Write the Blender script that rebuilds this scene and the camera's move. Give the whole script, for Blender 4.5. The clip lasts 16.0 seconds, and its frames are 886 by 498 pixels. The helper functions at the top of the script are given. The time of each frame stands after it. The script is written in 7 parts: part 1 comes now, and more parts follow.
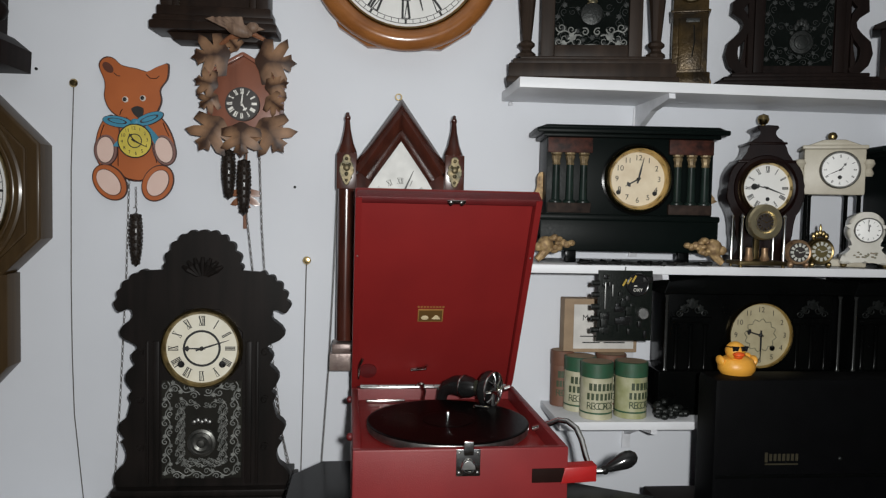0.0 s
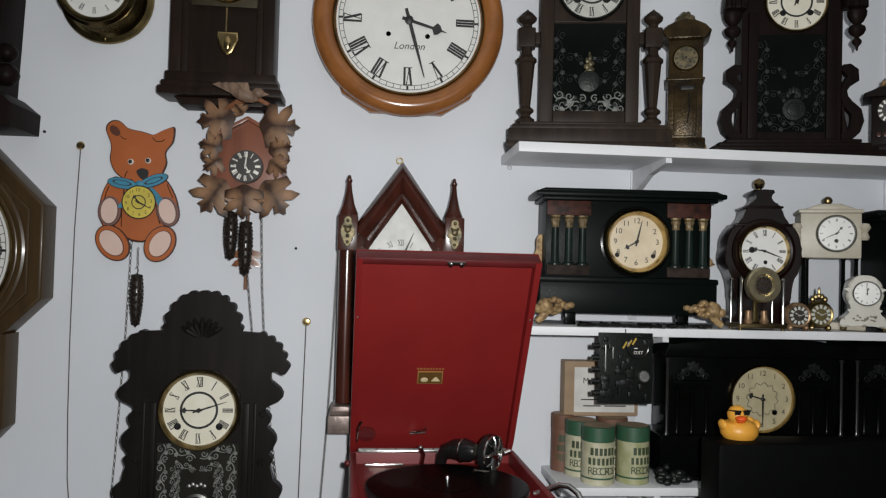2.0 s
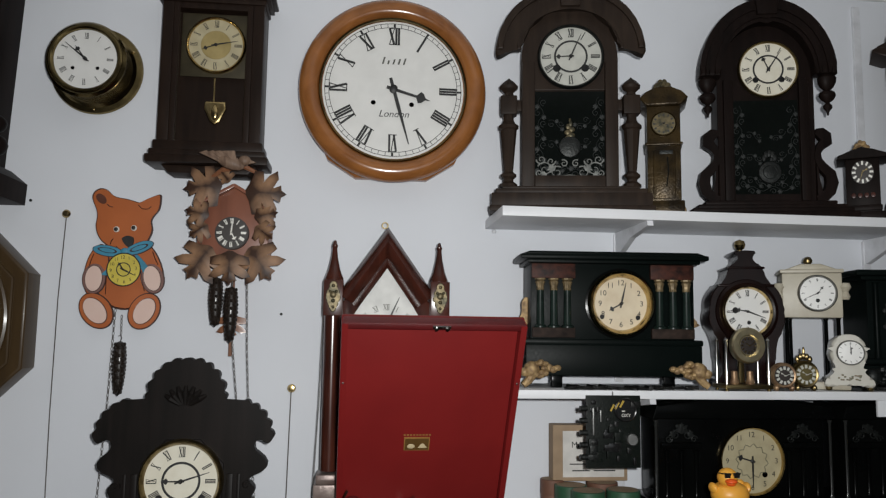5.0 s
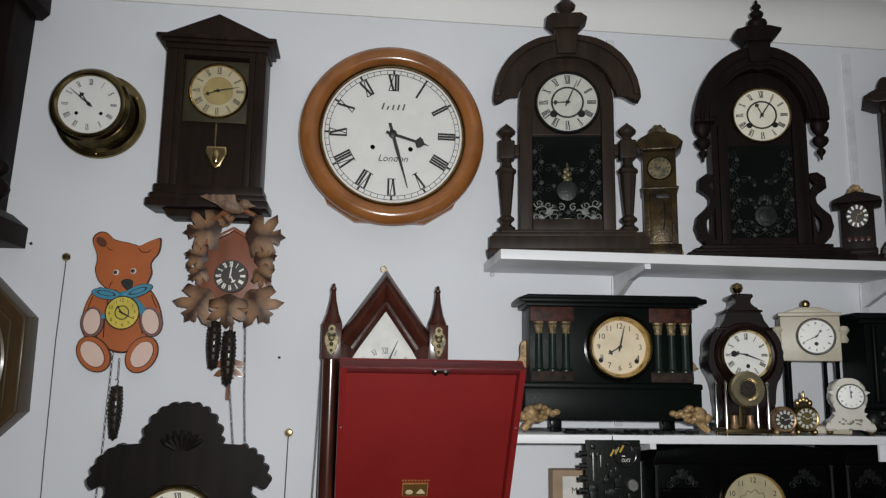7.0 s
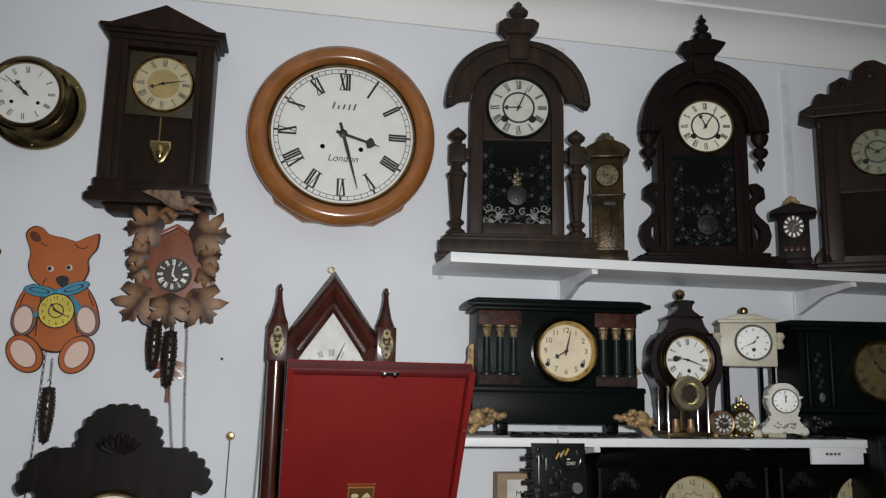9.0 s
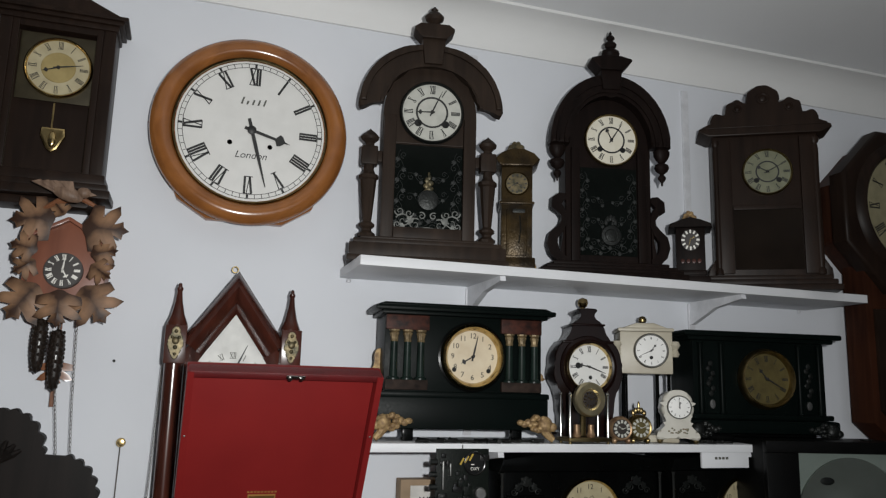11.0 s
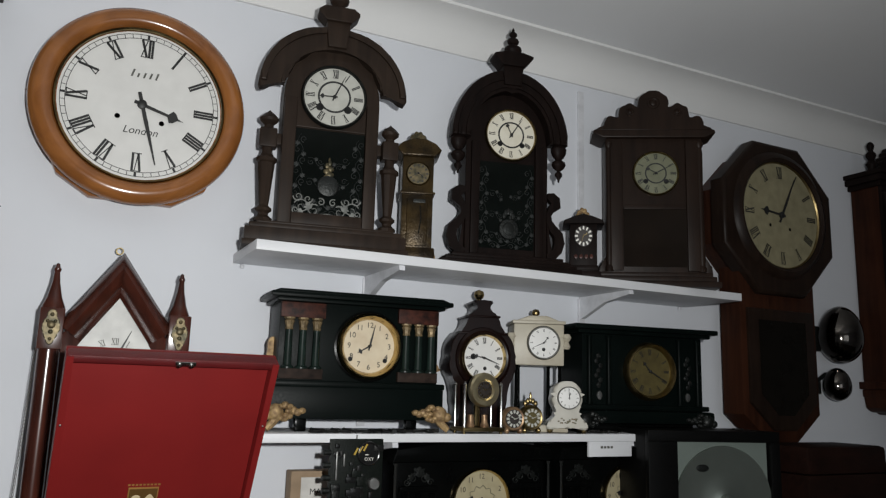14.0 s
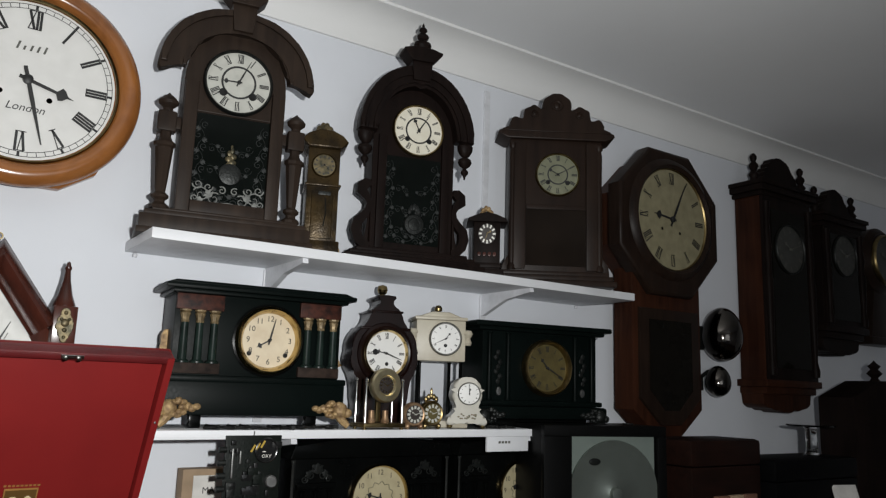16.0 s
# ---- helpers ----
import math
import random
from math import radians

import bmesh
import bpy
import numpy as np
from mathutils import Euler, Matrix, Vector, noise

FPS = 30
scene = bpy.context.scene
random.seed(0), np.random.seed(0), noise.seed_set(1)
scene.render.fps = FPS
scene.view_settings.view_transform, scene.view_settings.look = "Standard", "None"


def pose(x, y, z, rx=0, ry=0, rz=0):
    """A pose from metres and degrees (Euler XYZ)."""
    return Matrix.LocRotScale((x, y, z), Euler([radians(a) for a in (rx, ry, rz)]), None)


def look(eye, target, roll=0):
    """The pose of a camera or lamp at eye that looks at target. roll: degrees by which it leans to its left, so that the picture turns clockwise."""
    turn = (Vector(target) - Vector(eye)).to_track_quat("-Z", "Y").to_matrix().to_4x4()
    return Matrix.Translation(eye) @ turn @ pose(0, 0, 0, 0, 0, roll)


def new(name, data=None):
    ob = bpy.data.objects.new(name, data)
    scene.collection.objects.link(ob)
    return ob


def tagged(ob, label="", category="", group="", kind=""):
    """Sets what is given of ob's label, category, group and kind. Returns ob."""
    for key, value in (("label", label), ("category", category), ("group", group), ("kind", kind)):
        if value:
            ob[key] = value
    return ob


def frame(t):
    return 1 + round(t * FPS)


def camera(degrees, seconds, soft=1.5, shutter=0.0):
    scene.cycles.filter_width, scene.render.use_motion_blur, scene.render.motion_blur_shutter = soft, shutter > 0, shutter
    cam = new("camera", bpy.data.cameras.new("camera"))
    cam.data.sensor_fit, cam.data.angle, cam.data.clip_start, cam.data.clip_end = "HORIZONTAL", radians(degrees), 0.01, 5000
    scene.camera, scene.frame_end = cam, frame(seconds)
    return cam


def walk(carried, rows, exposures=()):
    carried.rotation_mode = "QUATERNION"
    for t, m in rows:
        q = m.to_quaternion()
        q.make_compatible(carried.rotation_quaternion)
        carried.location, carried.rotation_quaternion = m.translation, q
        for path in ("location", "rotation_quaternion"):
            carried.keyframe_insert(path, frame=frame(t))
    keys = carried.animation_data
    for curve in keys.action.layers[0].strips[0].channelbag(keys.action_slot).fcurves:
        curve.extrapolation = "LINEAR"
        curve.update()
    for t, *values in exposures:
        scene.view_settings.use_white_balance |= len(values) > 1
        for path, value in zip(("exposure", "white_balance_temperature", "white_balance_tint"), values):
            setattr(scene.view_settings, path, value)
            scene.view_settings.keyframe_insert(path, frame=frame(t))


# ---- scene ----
cam = camera(59.8, 16.0, soft=1.25)
PATH = [
    (0, (-0.0306, -1.6012, 1.5118), (0.1574, 0.3869, 1.4020), 1.25),
    (0.5, (-0.0310, -1.6036, 1.5109), (0.1568, 0.3869, 1.4580), 1.34),
    (1, (-0.0320, -1.6049, 1.5092), (0.1553, 0.3863, 1.5066), 1.41),
    (1.5, (-0.0328, -1.6061, 1.5095), (0.1551, 0.3848, 1.5421), 1.47),
    (2, (-0.0331, -1.6074, 1.5098), (0.1539, 0.3831, 1.5626), 1.48),
    (2.5, (-0.0330, -1.6087, 1.5082), (0.1538, 0.3814, 1.5783), 1.51),
    (3, (-0.0333, -1.6103, 1.5084), (0.1537, 0.3784, 1.6084), 1.54),
    (3.5, (-0.0338, -1.6119, 1.5102), (0.1597, 0.3743, 1.6420), 1.44),
    (4, (-0.0338, -1.6129, 1.5118), (0.1737, 0.3694, 1.6777), 1.19),
    (4.5, (-0.0325, -1.6138, 1.5122), (0.1850, 0.3656, 1.6988), 0.91),
    (5, (-0.0309, -1.6145, 1.5111), (0.1857, 0.3618, 1.7279), 0.80),
    (5.2, (-0.0302, -1.6148, 1.5103), (0.1841, 0.3597, 1.7460), 0.74),
    (7.5, (-0.0347, -1.6212, 1.5138), (0.1849, 0.3393, 1.8430), 0.84),
    (8, (-0.0390, -1.6198, 1.5130), (0.1887, 0.3393, 1.8444), 0.95),
    (8.5, (-0.0461, -1.6154, 1.5117), (0.2377, 0.3362, 1.8443), 1.09),
    (9, (-0.0498, -1.6102, 1.5093), (0.3215, 0.3256, 1.8480), 1.14),
    (9.5, (-0.0521, -1.6049, 1.5076), (0.4020, 0.3121, 1.8526), 1.36),
    (10, (-0.0550, -1.6003, 1.5073), (0.4897, 0.2914, 1.8602), 1.37),
    (10.2, (-0.0560, -1.5987, 1.5073), (0.5169, 0.2839, 1.8645), 1.43),
    (12.3, (-0.0709, -1.5897, 1.4990), (0.6013, 0.2597, 1.8567), 1.51),
    (12.5, (-0.0707, -1.5887, 1.4973), (0.6312, 0.2495, 1.8561), 1.62),
    (13, (-0.0717, -1.5848, 1.4946), (0.6902, 0.2290, 1.8548), 1.70),
    (13.5, (-0.0743, -1.5786, 1.4936), (0.7471, 0.2089, 1.8543), 1.75),
    (14, (-0.0768, -1.5718, 1.4922), (0.8063, 0.1860, 1.8530), 1.68),
    (14.5, (-0.0795, -1.5655, 1.4898), (0.8701, 0.1564, 1.8544), 1.73),
    (15, (-0.0821, -1.5616, 1.4888), (0.9368, 0.1200, 1.8553), 1.74),
    (15.5, (-0.0840, -1.5598, 1.4897), (0.9857, 0.0911, 1.8510), 1.72),
    (16, (-0.0864, -1.5569, 1.4920), (1.0259, 0.0663, 1.8497), 1.83),
]
walk(cam, [(t, look(eye, aim, roll)) for t, eye, aim, roll in PATH], ((0.0, 0.06), (2.0, 0.0), (5.0, -0.05), (8.0, -0.04), (12.5, -0.06), (14.0, 0.02), (16.0, 0.24)))

# ---- light: the small lamp beside the lens, and an added fill for the dim room ----
world = bpy.data.worlds.new("world")
scene.world = world
world.use_nodes = True
world.node_tree.nodes["Background"].inputs["Color"].default_value = (0.75, 0.87, 1.0, 1)
world.node_tree.nodes["Background"].inputs["Strength"].default_value = 0.035
lamp_data = bpy.data.lights.new("camera_lamp", "SPOT")
lamp_data.energy, lamp_data.color, lamp_data.shadow_soft_size = 70.0, (0.985, 0.99, 0.975), 0.015
lamp_data.spot_size, lamp_data.spot_blend = radians(170.0), 1.0
lamp = new("camera_lamp", lamp_data)
lamp.matrix_world = look((0.02, -1.65, 1.545), (0.36, 0.0, 1.48))
# Unseen area light added to brighten the room and its ceiling.
fill_data = bpy.data.lights.new("fill_lamp", "AREA")
fill_data.energy, fill_data.color, fill_data.shape, fill_data.size, fill_data.size_y = 3.0, (0.9, 0.95, 1.0), "RECTANGLE", 1.2, 1.0
fill_lamp = new("fill_lamp", fill_data)
fill_lamp.matrix_world = look((0.6, -2.7, 1.6), (1.2, 0.0, 2.5))


# ---- materials ----
def nodes_of(name):
    m = bpy.data.materials.new(name)
    m.use_nodes = True
    t = m.node_tree
    return m, t, t.nodes["Principled BSDF"], t.nodes, t.links


def rgba(c):
    return (c[0], c[1], c[2], 1.0)


def mat(name, col, rough=0.5, metal=0.0, col2=None, scale=30.0, bump=0.08, coat=0.0, spec=0.5, fine=220.0):
    """A surface with stains at one scale and grain at another."""
    m, t, b, n, l = nodes_of(name)
    col2 = col2 or tuple(c * 0.78 for c in col)
    tc = n.new("ShaderNodeTexCoord")
    big = n.new("ShaderNodeTexNoise")
    big.inputs["Scale"].default_value, big.inputs["Detail"].default_value = scale, 5.0
    small = n.new("ShaderNodeTexNoise")
    small.inputs["Scale"].default_value, small.inputs["Detail"].default_value = fine, 3.0
    l.new(tc.outputs["Object"], big.inputs["Vector"])
    l.new(tc.outputs["Object"], small.inputs["Vector"])
    mix = n.new("ShaderNodeMix")
    mix.data_type = "RGBA"
    ramp = n.new("ShaderNodeMapRange")
    ramp.inputs["From Min"].default_value, ramp.inputs["From Max"].default_value = 0.35, 0.7
    l.new(big.outputs["Fac"], ramp.inputs["Value"])
    l.new(ramp.outputs["Result"], mix.inputs["Factor"])
    mix.inputs["A"].default_value, mix.inputs["B"].default_value = rgba(col), rgba(col2)
    l.new(mix.outputs["Result"], b.inputs["Base Color"])
    rr = n.new("ShaderNodeMapRange")
    rr.inputs["To Min"].default_value, rr.inputs["To Max"].default_value = max(rough - 0.08, 0.02), min(rough + 0.1, 1.0)
    l.new(small.outputs["Fac"], rr.inputs["Value"])
    l.new(rr.outputs["Result"], b.inputs["Roughness"])
    bp = n.new("ShaderNodeBump")
    bp.inputs["Strength"].default_value, bp.inputs["Distance"].default_value = bump, 0.002
    l.new(small.outputs["Fac"], bp.inputs["Height"])
    l.new(bp.outputs["Normal"], b.inputs["Normal"])
    b.inputs["Metallic"].default_value = metal
    b.inputs["Coat Weight"].default_value = coat
    b.inputs["Coat Roughness"].default_value = 0.12
    b.inputs["Specular IOR Level"].default_value = spec
    return m


def wood(name, light, dark, rough=0.35, coat=0.2, stretch=(60.0, 60.0, 5.0), bump=0.12, spec=0.3):
    """Stained wood: long grain with darker streaks and pores."""
    m, t, b, n, l = nodes_of(name)
    tc = n.new("ShaderNodeTexCoord")
    mp = n.new("ShaderNodeMapping")
    mp.inputs["Scale"].default_value = stretch
    l.new(tc.outputs["Object"], mp.inputs["Vector"])
    grain = n.new("ShaderNodeTexNoise")
    grain.inputs["Scale"].default_value, grain.inputs["Detail"].default_value, grain.inputs["Distortion"].default_value = 1.0, 6.0, 0.6
    l.new(mp.outputs["Vector"], grain.inputs["Vector"])
    tone = n.new("ShaderNodeTexNoise")
    tone.inputs["Scale"].default_value = 9.0
    l.new(tc.outputs["Object"], tone.inputs["Vector"])
    add = n.new("ShaderNodeMath")
    add.operation = "MULTIPLY_ADD"
    l.new(tone.outputs["Fac"], add.inputs[0])
    add.inputs[1].default_value = 0.6
    l.new(grain.outputs["Fac"], add.inputs[2])
    ramp = n.new("ShaderNodeMapRange")
    ramp.inputs["From Min"].default_value, ramp.inputs["From Max"].default_value = 0.55, 1.05
    l.new(add.outputs["Value"], ramp.inputs["Value"])
    mix = n.new("ShaderNodeMix")
    mix.data_type = "RGBA"
    mix.inputs["A"].default_value, mix.inputs["B"].default_value = rgba(dark), rgba(light)
    l.new(ramp.outputs["Result"], mix.inputs["Factor"])
    l.new(mix.outputs["Result"], b.inputs["Base Color"])
    bp = n.new("ShaderNodeBump")
    bp.inputs["Strength"].default_value, bp.inputs["Distance"].default_value = bump, 0.001
    l.new(grain.outputs["Fac"], bp.inputs["Height"])
    l.new(bp.outputs["Normal"], b.inputs["Normal"])
    b.inputs["Roughness"].default_value = rough
    b.inputs["Coat Weight"].default_value = coat
    b.inputs["Coat Roughness"].default_value = 0.15
    b.inputs["Specular IOR Level"].default_value = spec
    return m


def glass_mat(name, tint=(1, 1, 1), rough=0.02):
    m, t, b, n, l = nodes_of(name)
    b.inputs["Base Color"].default_value = rgba(tint)
    b.inputs["Roughness"].default_value = rough
    b.inputs["Transmission Weight"].default_value = 1.0
    b.inputs["IOR"].default_value = 1.45
    return m


WALL = mat("wall_paint", (0.70, 0.72, 0.76), 0.75, col2=(0.66, 0.68, 0.72), scale=3.0, bump=0.05, fine=90.0, spec=0.25)
CEIL = mat("ceiling_paint", (0.86, 0.87, 0.88), 0.85, col2=(0.82, 0.83, 0.84), scale=2.0, bump=0.05, spec=0.2)
COVE = mat("cove_paint", (0.78, 0.78, 0.77), 0.6, col2=(0.74, 0.74, 0.73), scale=3.0, bump=0.03, spec=0.3)
SHELF = mat("white_melamine", (0.72, 0.73, 0.75), 0.45, col2=(0.66, 0.67, 0.69), scale=8.0, bump=0.02)
STEEL_W = mat("white_enamelled_steel", (0.70, 0.71, 0.74), 0.4, bump=0.02)
FLOOR = wood("floor_boards", (0.20, 0.12, 0.07), (0.10, 0.06, 0.035), stretch=(4.0, 40.0, 40.0))
WALNUT = wood("dark_walnut", (0.0215, 0.0125, 0.0086), (0.010, 0.0060, 0.0044), 0.4, 0.0, spec=0.12)
OAKDARK = wood("smoked_oak", (0.032, 0.0212, 0.0150), (0.015, 0.0100, 0.0075), 0.45, 0.0, spec=0.12)
EBON = wood("near_black_walnut", (0.0125, 0.0078, 0.0066), (0.0055, 0.0038, 0.0034), 0.45, 0.0, spec=0.06)
GINGER = wood("black_stained_pressed_wood", (0.0135, 0.0105, 0.0095), (0.006, 0.0056, 0.005), 0.42, 0.0, bump=0.05, spec=0.10)
MAHOG = wood("red_mahogany", (0.075, 0.020, 0.012), (0.026, 0.008, 0.0055), 0.24, 0.45)
REDWD = wood("reddish_walnut", (0.044, 0.0155, 0.0080), (0.018, 0.0066, 0.0038), 0.42, 0.0, spec=0.08)
HONEY = wood("honey_oak", (0.33, 0.128, 0.036), (0.185, 0.066, 0.018), 0.22, 0.5, (14.0, 50.0, 14.0))
CARVED = wood("carved_linden", (0.25, 0.105, 0.050), (0.13, 0.05, 0.024), 0.35, 0.25)
BROWNP = wood("brown_stained_case", (0.23, 0.085, 0.050), (0.15, 0.054, 0.032), 0.42, 0.15, (30.0, 30.0, 8.0))
GOLDCASE = wood("bronze_brown_case", (0.060, 0.036, 0.014), (0.038, 0.022, 0.009), 0.35, 0.1)
LONGB = mat("dark_aged_brass", (0.046, 0.029, 0.010), 0.28, 0.3, (0.012, 0.008, 0.004), 30.0, 0.3, spec=0.15)
BLACK = mat("black_enamel", (0.0016, 0.0018, 0.0018), 0.16, scale=14.0, bump=0.015, col2=(0.0028, 0.0031, 0.0029), spec=0.07)
BLACKG = mat("black_green_enamel", (0.0019, 0.0036, 0.0032), 0.36, scale=14.0, bump=0.015, col2=(0.0026, 0.0048, 0.0042), spec=0.06)
MARBLE_R = mat("red_brown_marbling", (0.060, 0.018, 0.011), 0.5, col2=(0.012, 0.005, 0.004), scale=85.0, bump=0.02, spec=0.15)
LEATHER = mat("black_leathercloth", (0.0026, 0.0027, 0.003), 0.5, bump=0.25, fine=500.0, spec=0.05)
BRASS = mat("polished_brass", (0.60, 0.46, 0.22), 0.20, 1.0, (0.42, 0.30, 0.13), 40.0, 0.03)
BRASS_D = mat("aged_brass", (0.30, 0.23, 0.11), 0.34, 1.0, (0.16, 0.115, 0.05), 40.0, 0.15)
GILT = mat("worn_gilt", (0.40, 0.27, 0.125), 0.55, 0.35, (0.15, 0.09, 0.045), 110.0, 0.6)
COPPER = mat("copper_gilt", (0.42, 0.28, 0.16), 0.42, 0.6, (0.15, 0.08, 0.045), 60.0, 0.3)
CHROME = mat("nickel_plate", (0.72, 0.72, 0.70), 0.16, 1.0, (0.55, 0.55, 0.53), 50.0, 0.02)
DULL = mat("dull_steel", (0.33, 0.33, 0.32), 0.4, 1.0, (0.20, 0.20, 0.19), 60.0, 0.1)
IRON = mat("dark_cast_iron", (0.016, 0.018, 0.0165), 0.42, 0.5, (0.007, 0.008, 0.0075), 60.0, 0.4)
SILVER = mat("silver_stencil", (0.28, 0.29, 0.28), 0.6, 0.2, (0.18, 0.19, 0.18), 90.0, 0.1)
SILVER_B = mat("darkened_silver_stencil", (0.015, 0.018, 0.0165), 0.6, 0.1, (0.007, 0.0085, 0.008), 90.0, 0.1)
SILVER_K = mat("rubbed_silver_stencil", (0.21, 0.215, 0.20), 0.6, 0.1, (0.10, 0.104, 0.097), 90.0, 0.1)
SILVER_D = mat("worn_silver_stencil", (0.085, 0.092, 0.088), 0.6, 0.2, (0.06, 0.065, 0.06), 90.0, 0.1)
ENAMEL = mat("white_enamel_dial", (0.71, 0.705, 0.68), 0.35, scale=30.0, bump=0.01, col2=(0.66, 0.655, 0.63))
PAPER = mat("ivory_paper_dial", (0.72, 0.69, 0.58), 0.6, scale=40.0, bump=0.03, col2=(0.66, 0.62, 0.50))
CREAM = mat("cream_dial", (0.64, 0.55, 0.40), 0.55, scale=40.0, bump=0.03, col2=(0.56, 0.46, 0.32))
PALEDIAL = mat("grey_paper_dial", (0.50, 0.50, 0.45), 0.6, scale=40.0, bump=0.03, col2=(0.40, 0.40, 0.36))
YDIAL = mat("yellowed_dial", (0.25, 0.225, 0.135), 0.6, scale=30.0, bump=0.03, col2=(0.19, 0.17, 0.10))
GDIAL = mat("gilt_dial", (0.125, 0.10, 0.036), 0.45, 0.4, (0.075, 0.058, 0.022), 40.0, 0.1)
INK = mat("black_print", (0.012, 0.012, 0.012), 0.5, bump=0.0)
INKG = mat("faded_print", (0.10, 0.10, 0.085), 0.6, bump=0.0)
REDCLOTH = mat("red_leathercloth", (0.195, 0.0135, 0.013), 0.42, col2=(0.168, 0.0115, 0.0115), scale=9.0, bump=0.15, fine=900.0, spec=0.25)
REDBOX = mat("red_leathercloth_worn", (0.165, 0.015, 0.016), 0.42, col2=(0.135, 0.012, 0.013), scale=12.0, bump=0.15, fine=900.0, spec=0.3)
SHELLAC = mat("black_shellac", (0.0018, 0.0016, 0.0016), 0.30, scale=60.0, bump=0.005, spec=0.03)
RUBBERB = mat("black_gloss_plastic", (0.010, 0.010, 0.010), 0.18, bump=0.01)
YELLOW = mat("yellow_vinyl", (0.75, 0.36, 0.045), 0.4, scale=20.0, bump=0.02, col2=(0.68, 0.31, 0.04))
ORANGE = mat("orange_vinyl", (0.80, 0.10, 0.012), 0.4, bump=0.02)
BEAR = mat("orange_brown_paint", (0.42, 0.112, 0.027), 0.42, col2=(0.36, 0.092, 0.022), scale=14.0, bump=0.04)
BEAR_E = mat("dark_brown_paint", (0.045, 0.012, 0.006), 0.5, bump=0.02)
PINK = mat("pale_pink_paint", (0.68, 0.50, 0.43), 0.5, bump=0.02, col2=(0.66, 0.47, 0.40))
BLUE = mat("blue_paint", (0.045, 0.24, 0.36), 0.5, bump=0.02)
YEL_D = mat("yellow_paint", (0.62, 0.50, 0.07), 0.5, bump=0.02)
WHITEP = mat("white_print", (0.78, 0.76, 0.70), 0.5, bump=0.01)
DARKDIAL = mat("black_brown_dial", (0.022, 0.016, 0.013), 0.5, bump=0.05)
GREENP = mat("green_card_lid", (0.024, 0.095, 0.050), 0.45, scale=60.0, bump=0.05, col2=(0.035, 0.075, 0.040))
CANBODY = mat("cream_printed_label", (0.50, 0.47, 0.34), 0.5, scale=40.0, bump=0.05, col2=(0.36, 0.35, 0.22))
CANGREEN = mat("olive_printed_label", (0.27, 0.28, 0.13), 0.5, scale=40.0, bump=0.05, col2=(0.42, 0.41, 0.27))
CARD = mat("brown_cardboard", (0.34, 0.24, 0.15), 0.75, bump=0.15)
CARDR = mat("red_brown_card", (0.17, 0.08, 0.05), 0.6, bump=0.1)
IVORY = mat("ivory_ceramic", (0.46, 0.425, 0.335), 0.42, scale=25.0, bump=0.02, col2=(0.38, 0.34, 0.26))
WHITEC = mat("white_porcelain", (0.52, 0.50, 0.44), 0.2, scale=25.0, bump=0.01, col2=(0.45, 0.43, 0.37))
DIMCREAM = mat("yellowed_cream_dial", (0.44, 0.385, 0.245), 0.5, scale=40.0, bump=0.03, col2=(0.36, 0.31, 0.19))
SCREEN = mat("grey_tube_glass", (0.16, 0.19, 0.17), 0.12, scale=6.0, bump=0.0, col2=(0.13, 0.155, 0.14))
TVCASE = mat("black_tv_case", (0.003, 0.003, 0.003), 0.4, bump=0.2, fine=400.0, spec=0.1)
BOARD = mat("dark_circuit_board", (0.0035, 0.0055, 0.0045), 0.45, col2=(0.007, 0.009, 0.007), scale=160.0, bump=0.3, spec=0.15)
CORD = mat("grey_cord", (0.10, 0.09, 0.08), 0.6, bump=0.3, fine=800.0)
GLASS = glass_mat("clear_glass")
PANE_A = mat("dark_green_glass", (0.0046, 0.0060, 0.0052), 0.05, bump=0.0, spec=0.08)
PANE_D = mat("dark_glass", (0.0068, 0.0058, 0.0044), 0.06, bump=0.0, spec=0.08)
TARNISH = mat("tarnished_ornament", (0.16, 0.125, 0.065), 0.45, 0.6, (0.032, 0.032, 0.02), 90.0, 0.2)
DIMDIAL = mat("dirty_green_dial", (0.17, 0.175, 0.11), 0.5, scale=40.0, bump=0.03, col2=(0.12, 0.125, 0.075))
SHIPB = mat("dark_polished_brass", (0.25, 0.19, 0.085), 0.20, 1.0, (0.11, 0.085, 0.04), 26.0, 0.05)
PLATEB = mat("dark_brown_brass_plate", (0.050, 0.040, 0.020), 0.40, 0.4, (0.030, 0.024, 0.012), 30.0, 0.05)
PANE_C = mat("dusty_dark_glass", (0.0150, 0.0108, 0.0082), 0.10, bump=0.0, col2=(0.0095, 0.0072, 0.0058), scale=9.0, spec=0.1)
PANE_G = mat("grey_brown_glass", (0.024, 0.023, 0.019), 0.08, bump=0.0, col2=(0.014, 0.0135, 0.012), scale=12.0, spec=0.2)
CONE = wood("dark_cone_weight", (0.020, 0.013, 0.009), (0.008, 0.006, 0.005), 0.4, 0.2, (200.0, 200.0, 200.0))


# ---- mesh helpers: fronts face -y, x runs right, z up ----
FRONT = Matrix.Rotation(radians(90), 4, "X")


def T(x=0.0, y=0.0, z=0.0):
    return Matrix.Translation((x, y, z))


def RY(deg):
    return Matrix.Rotation(radians(deg), 4, "Y")


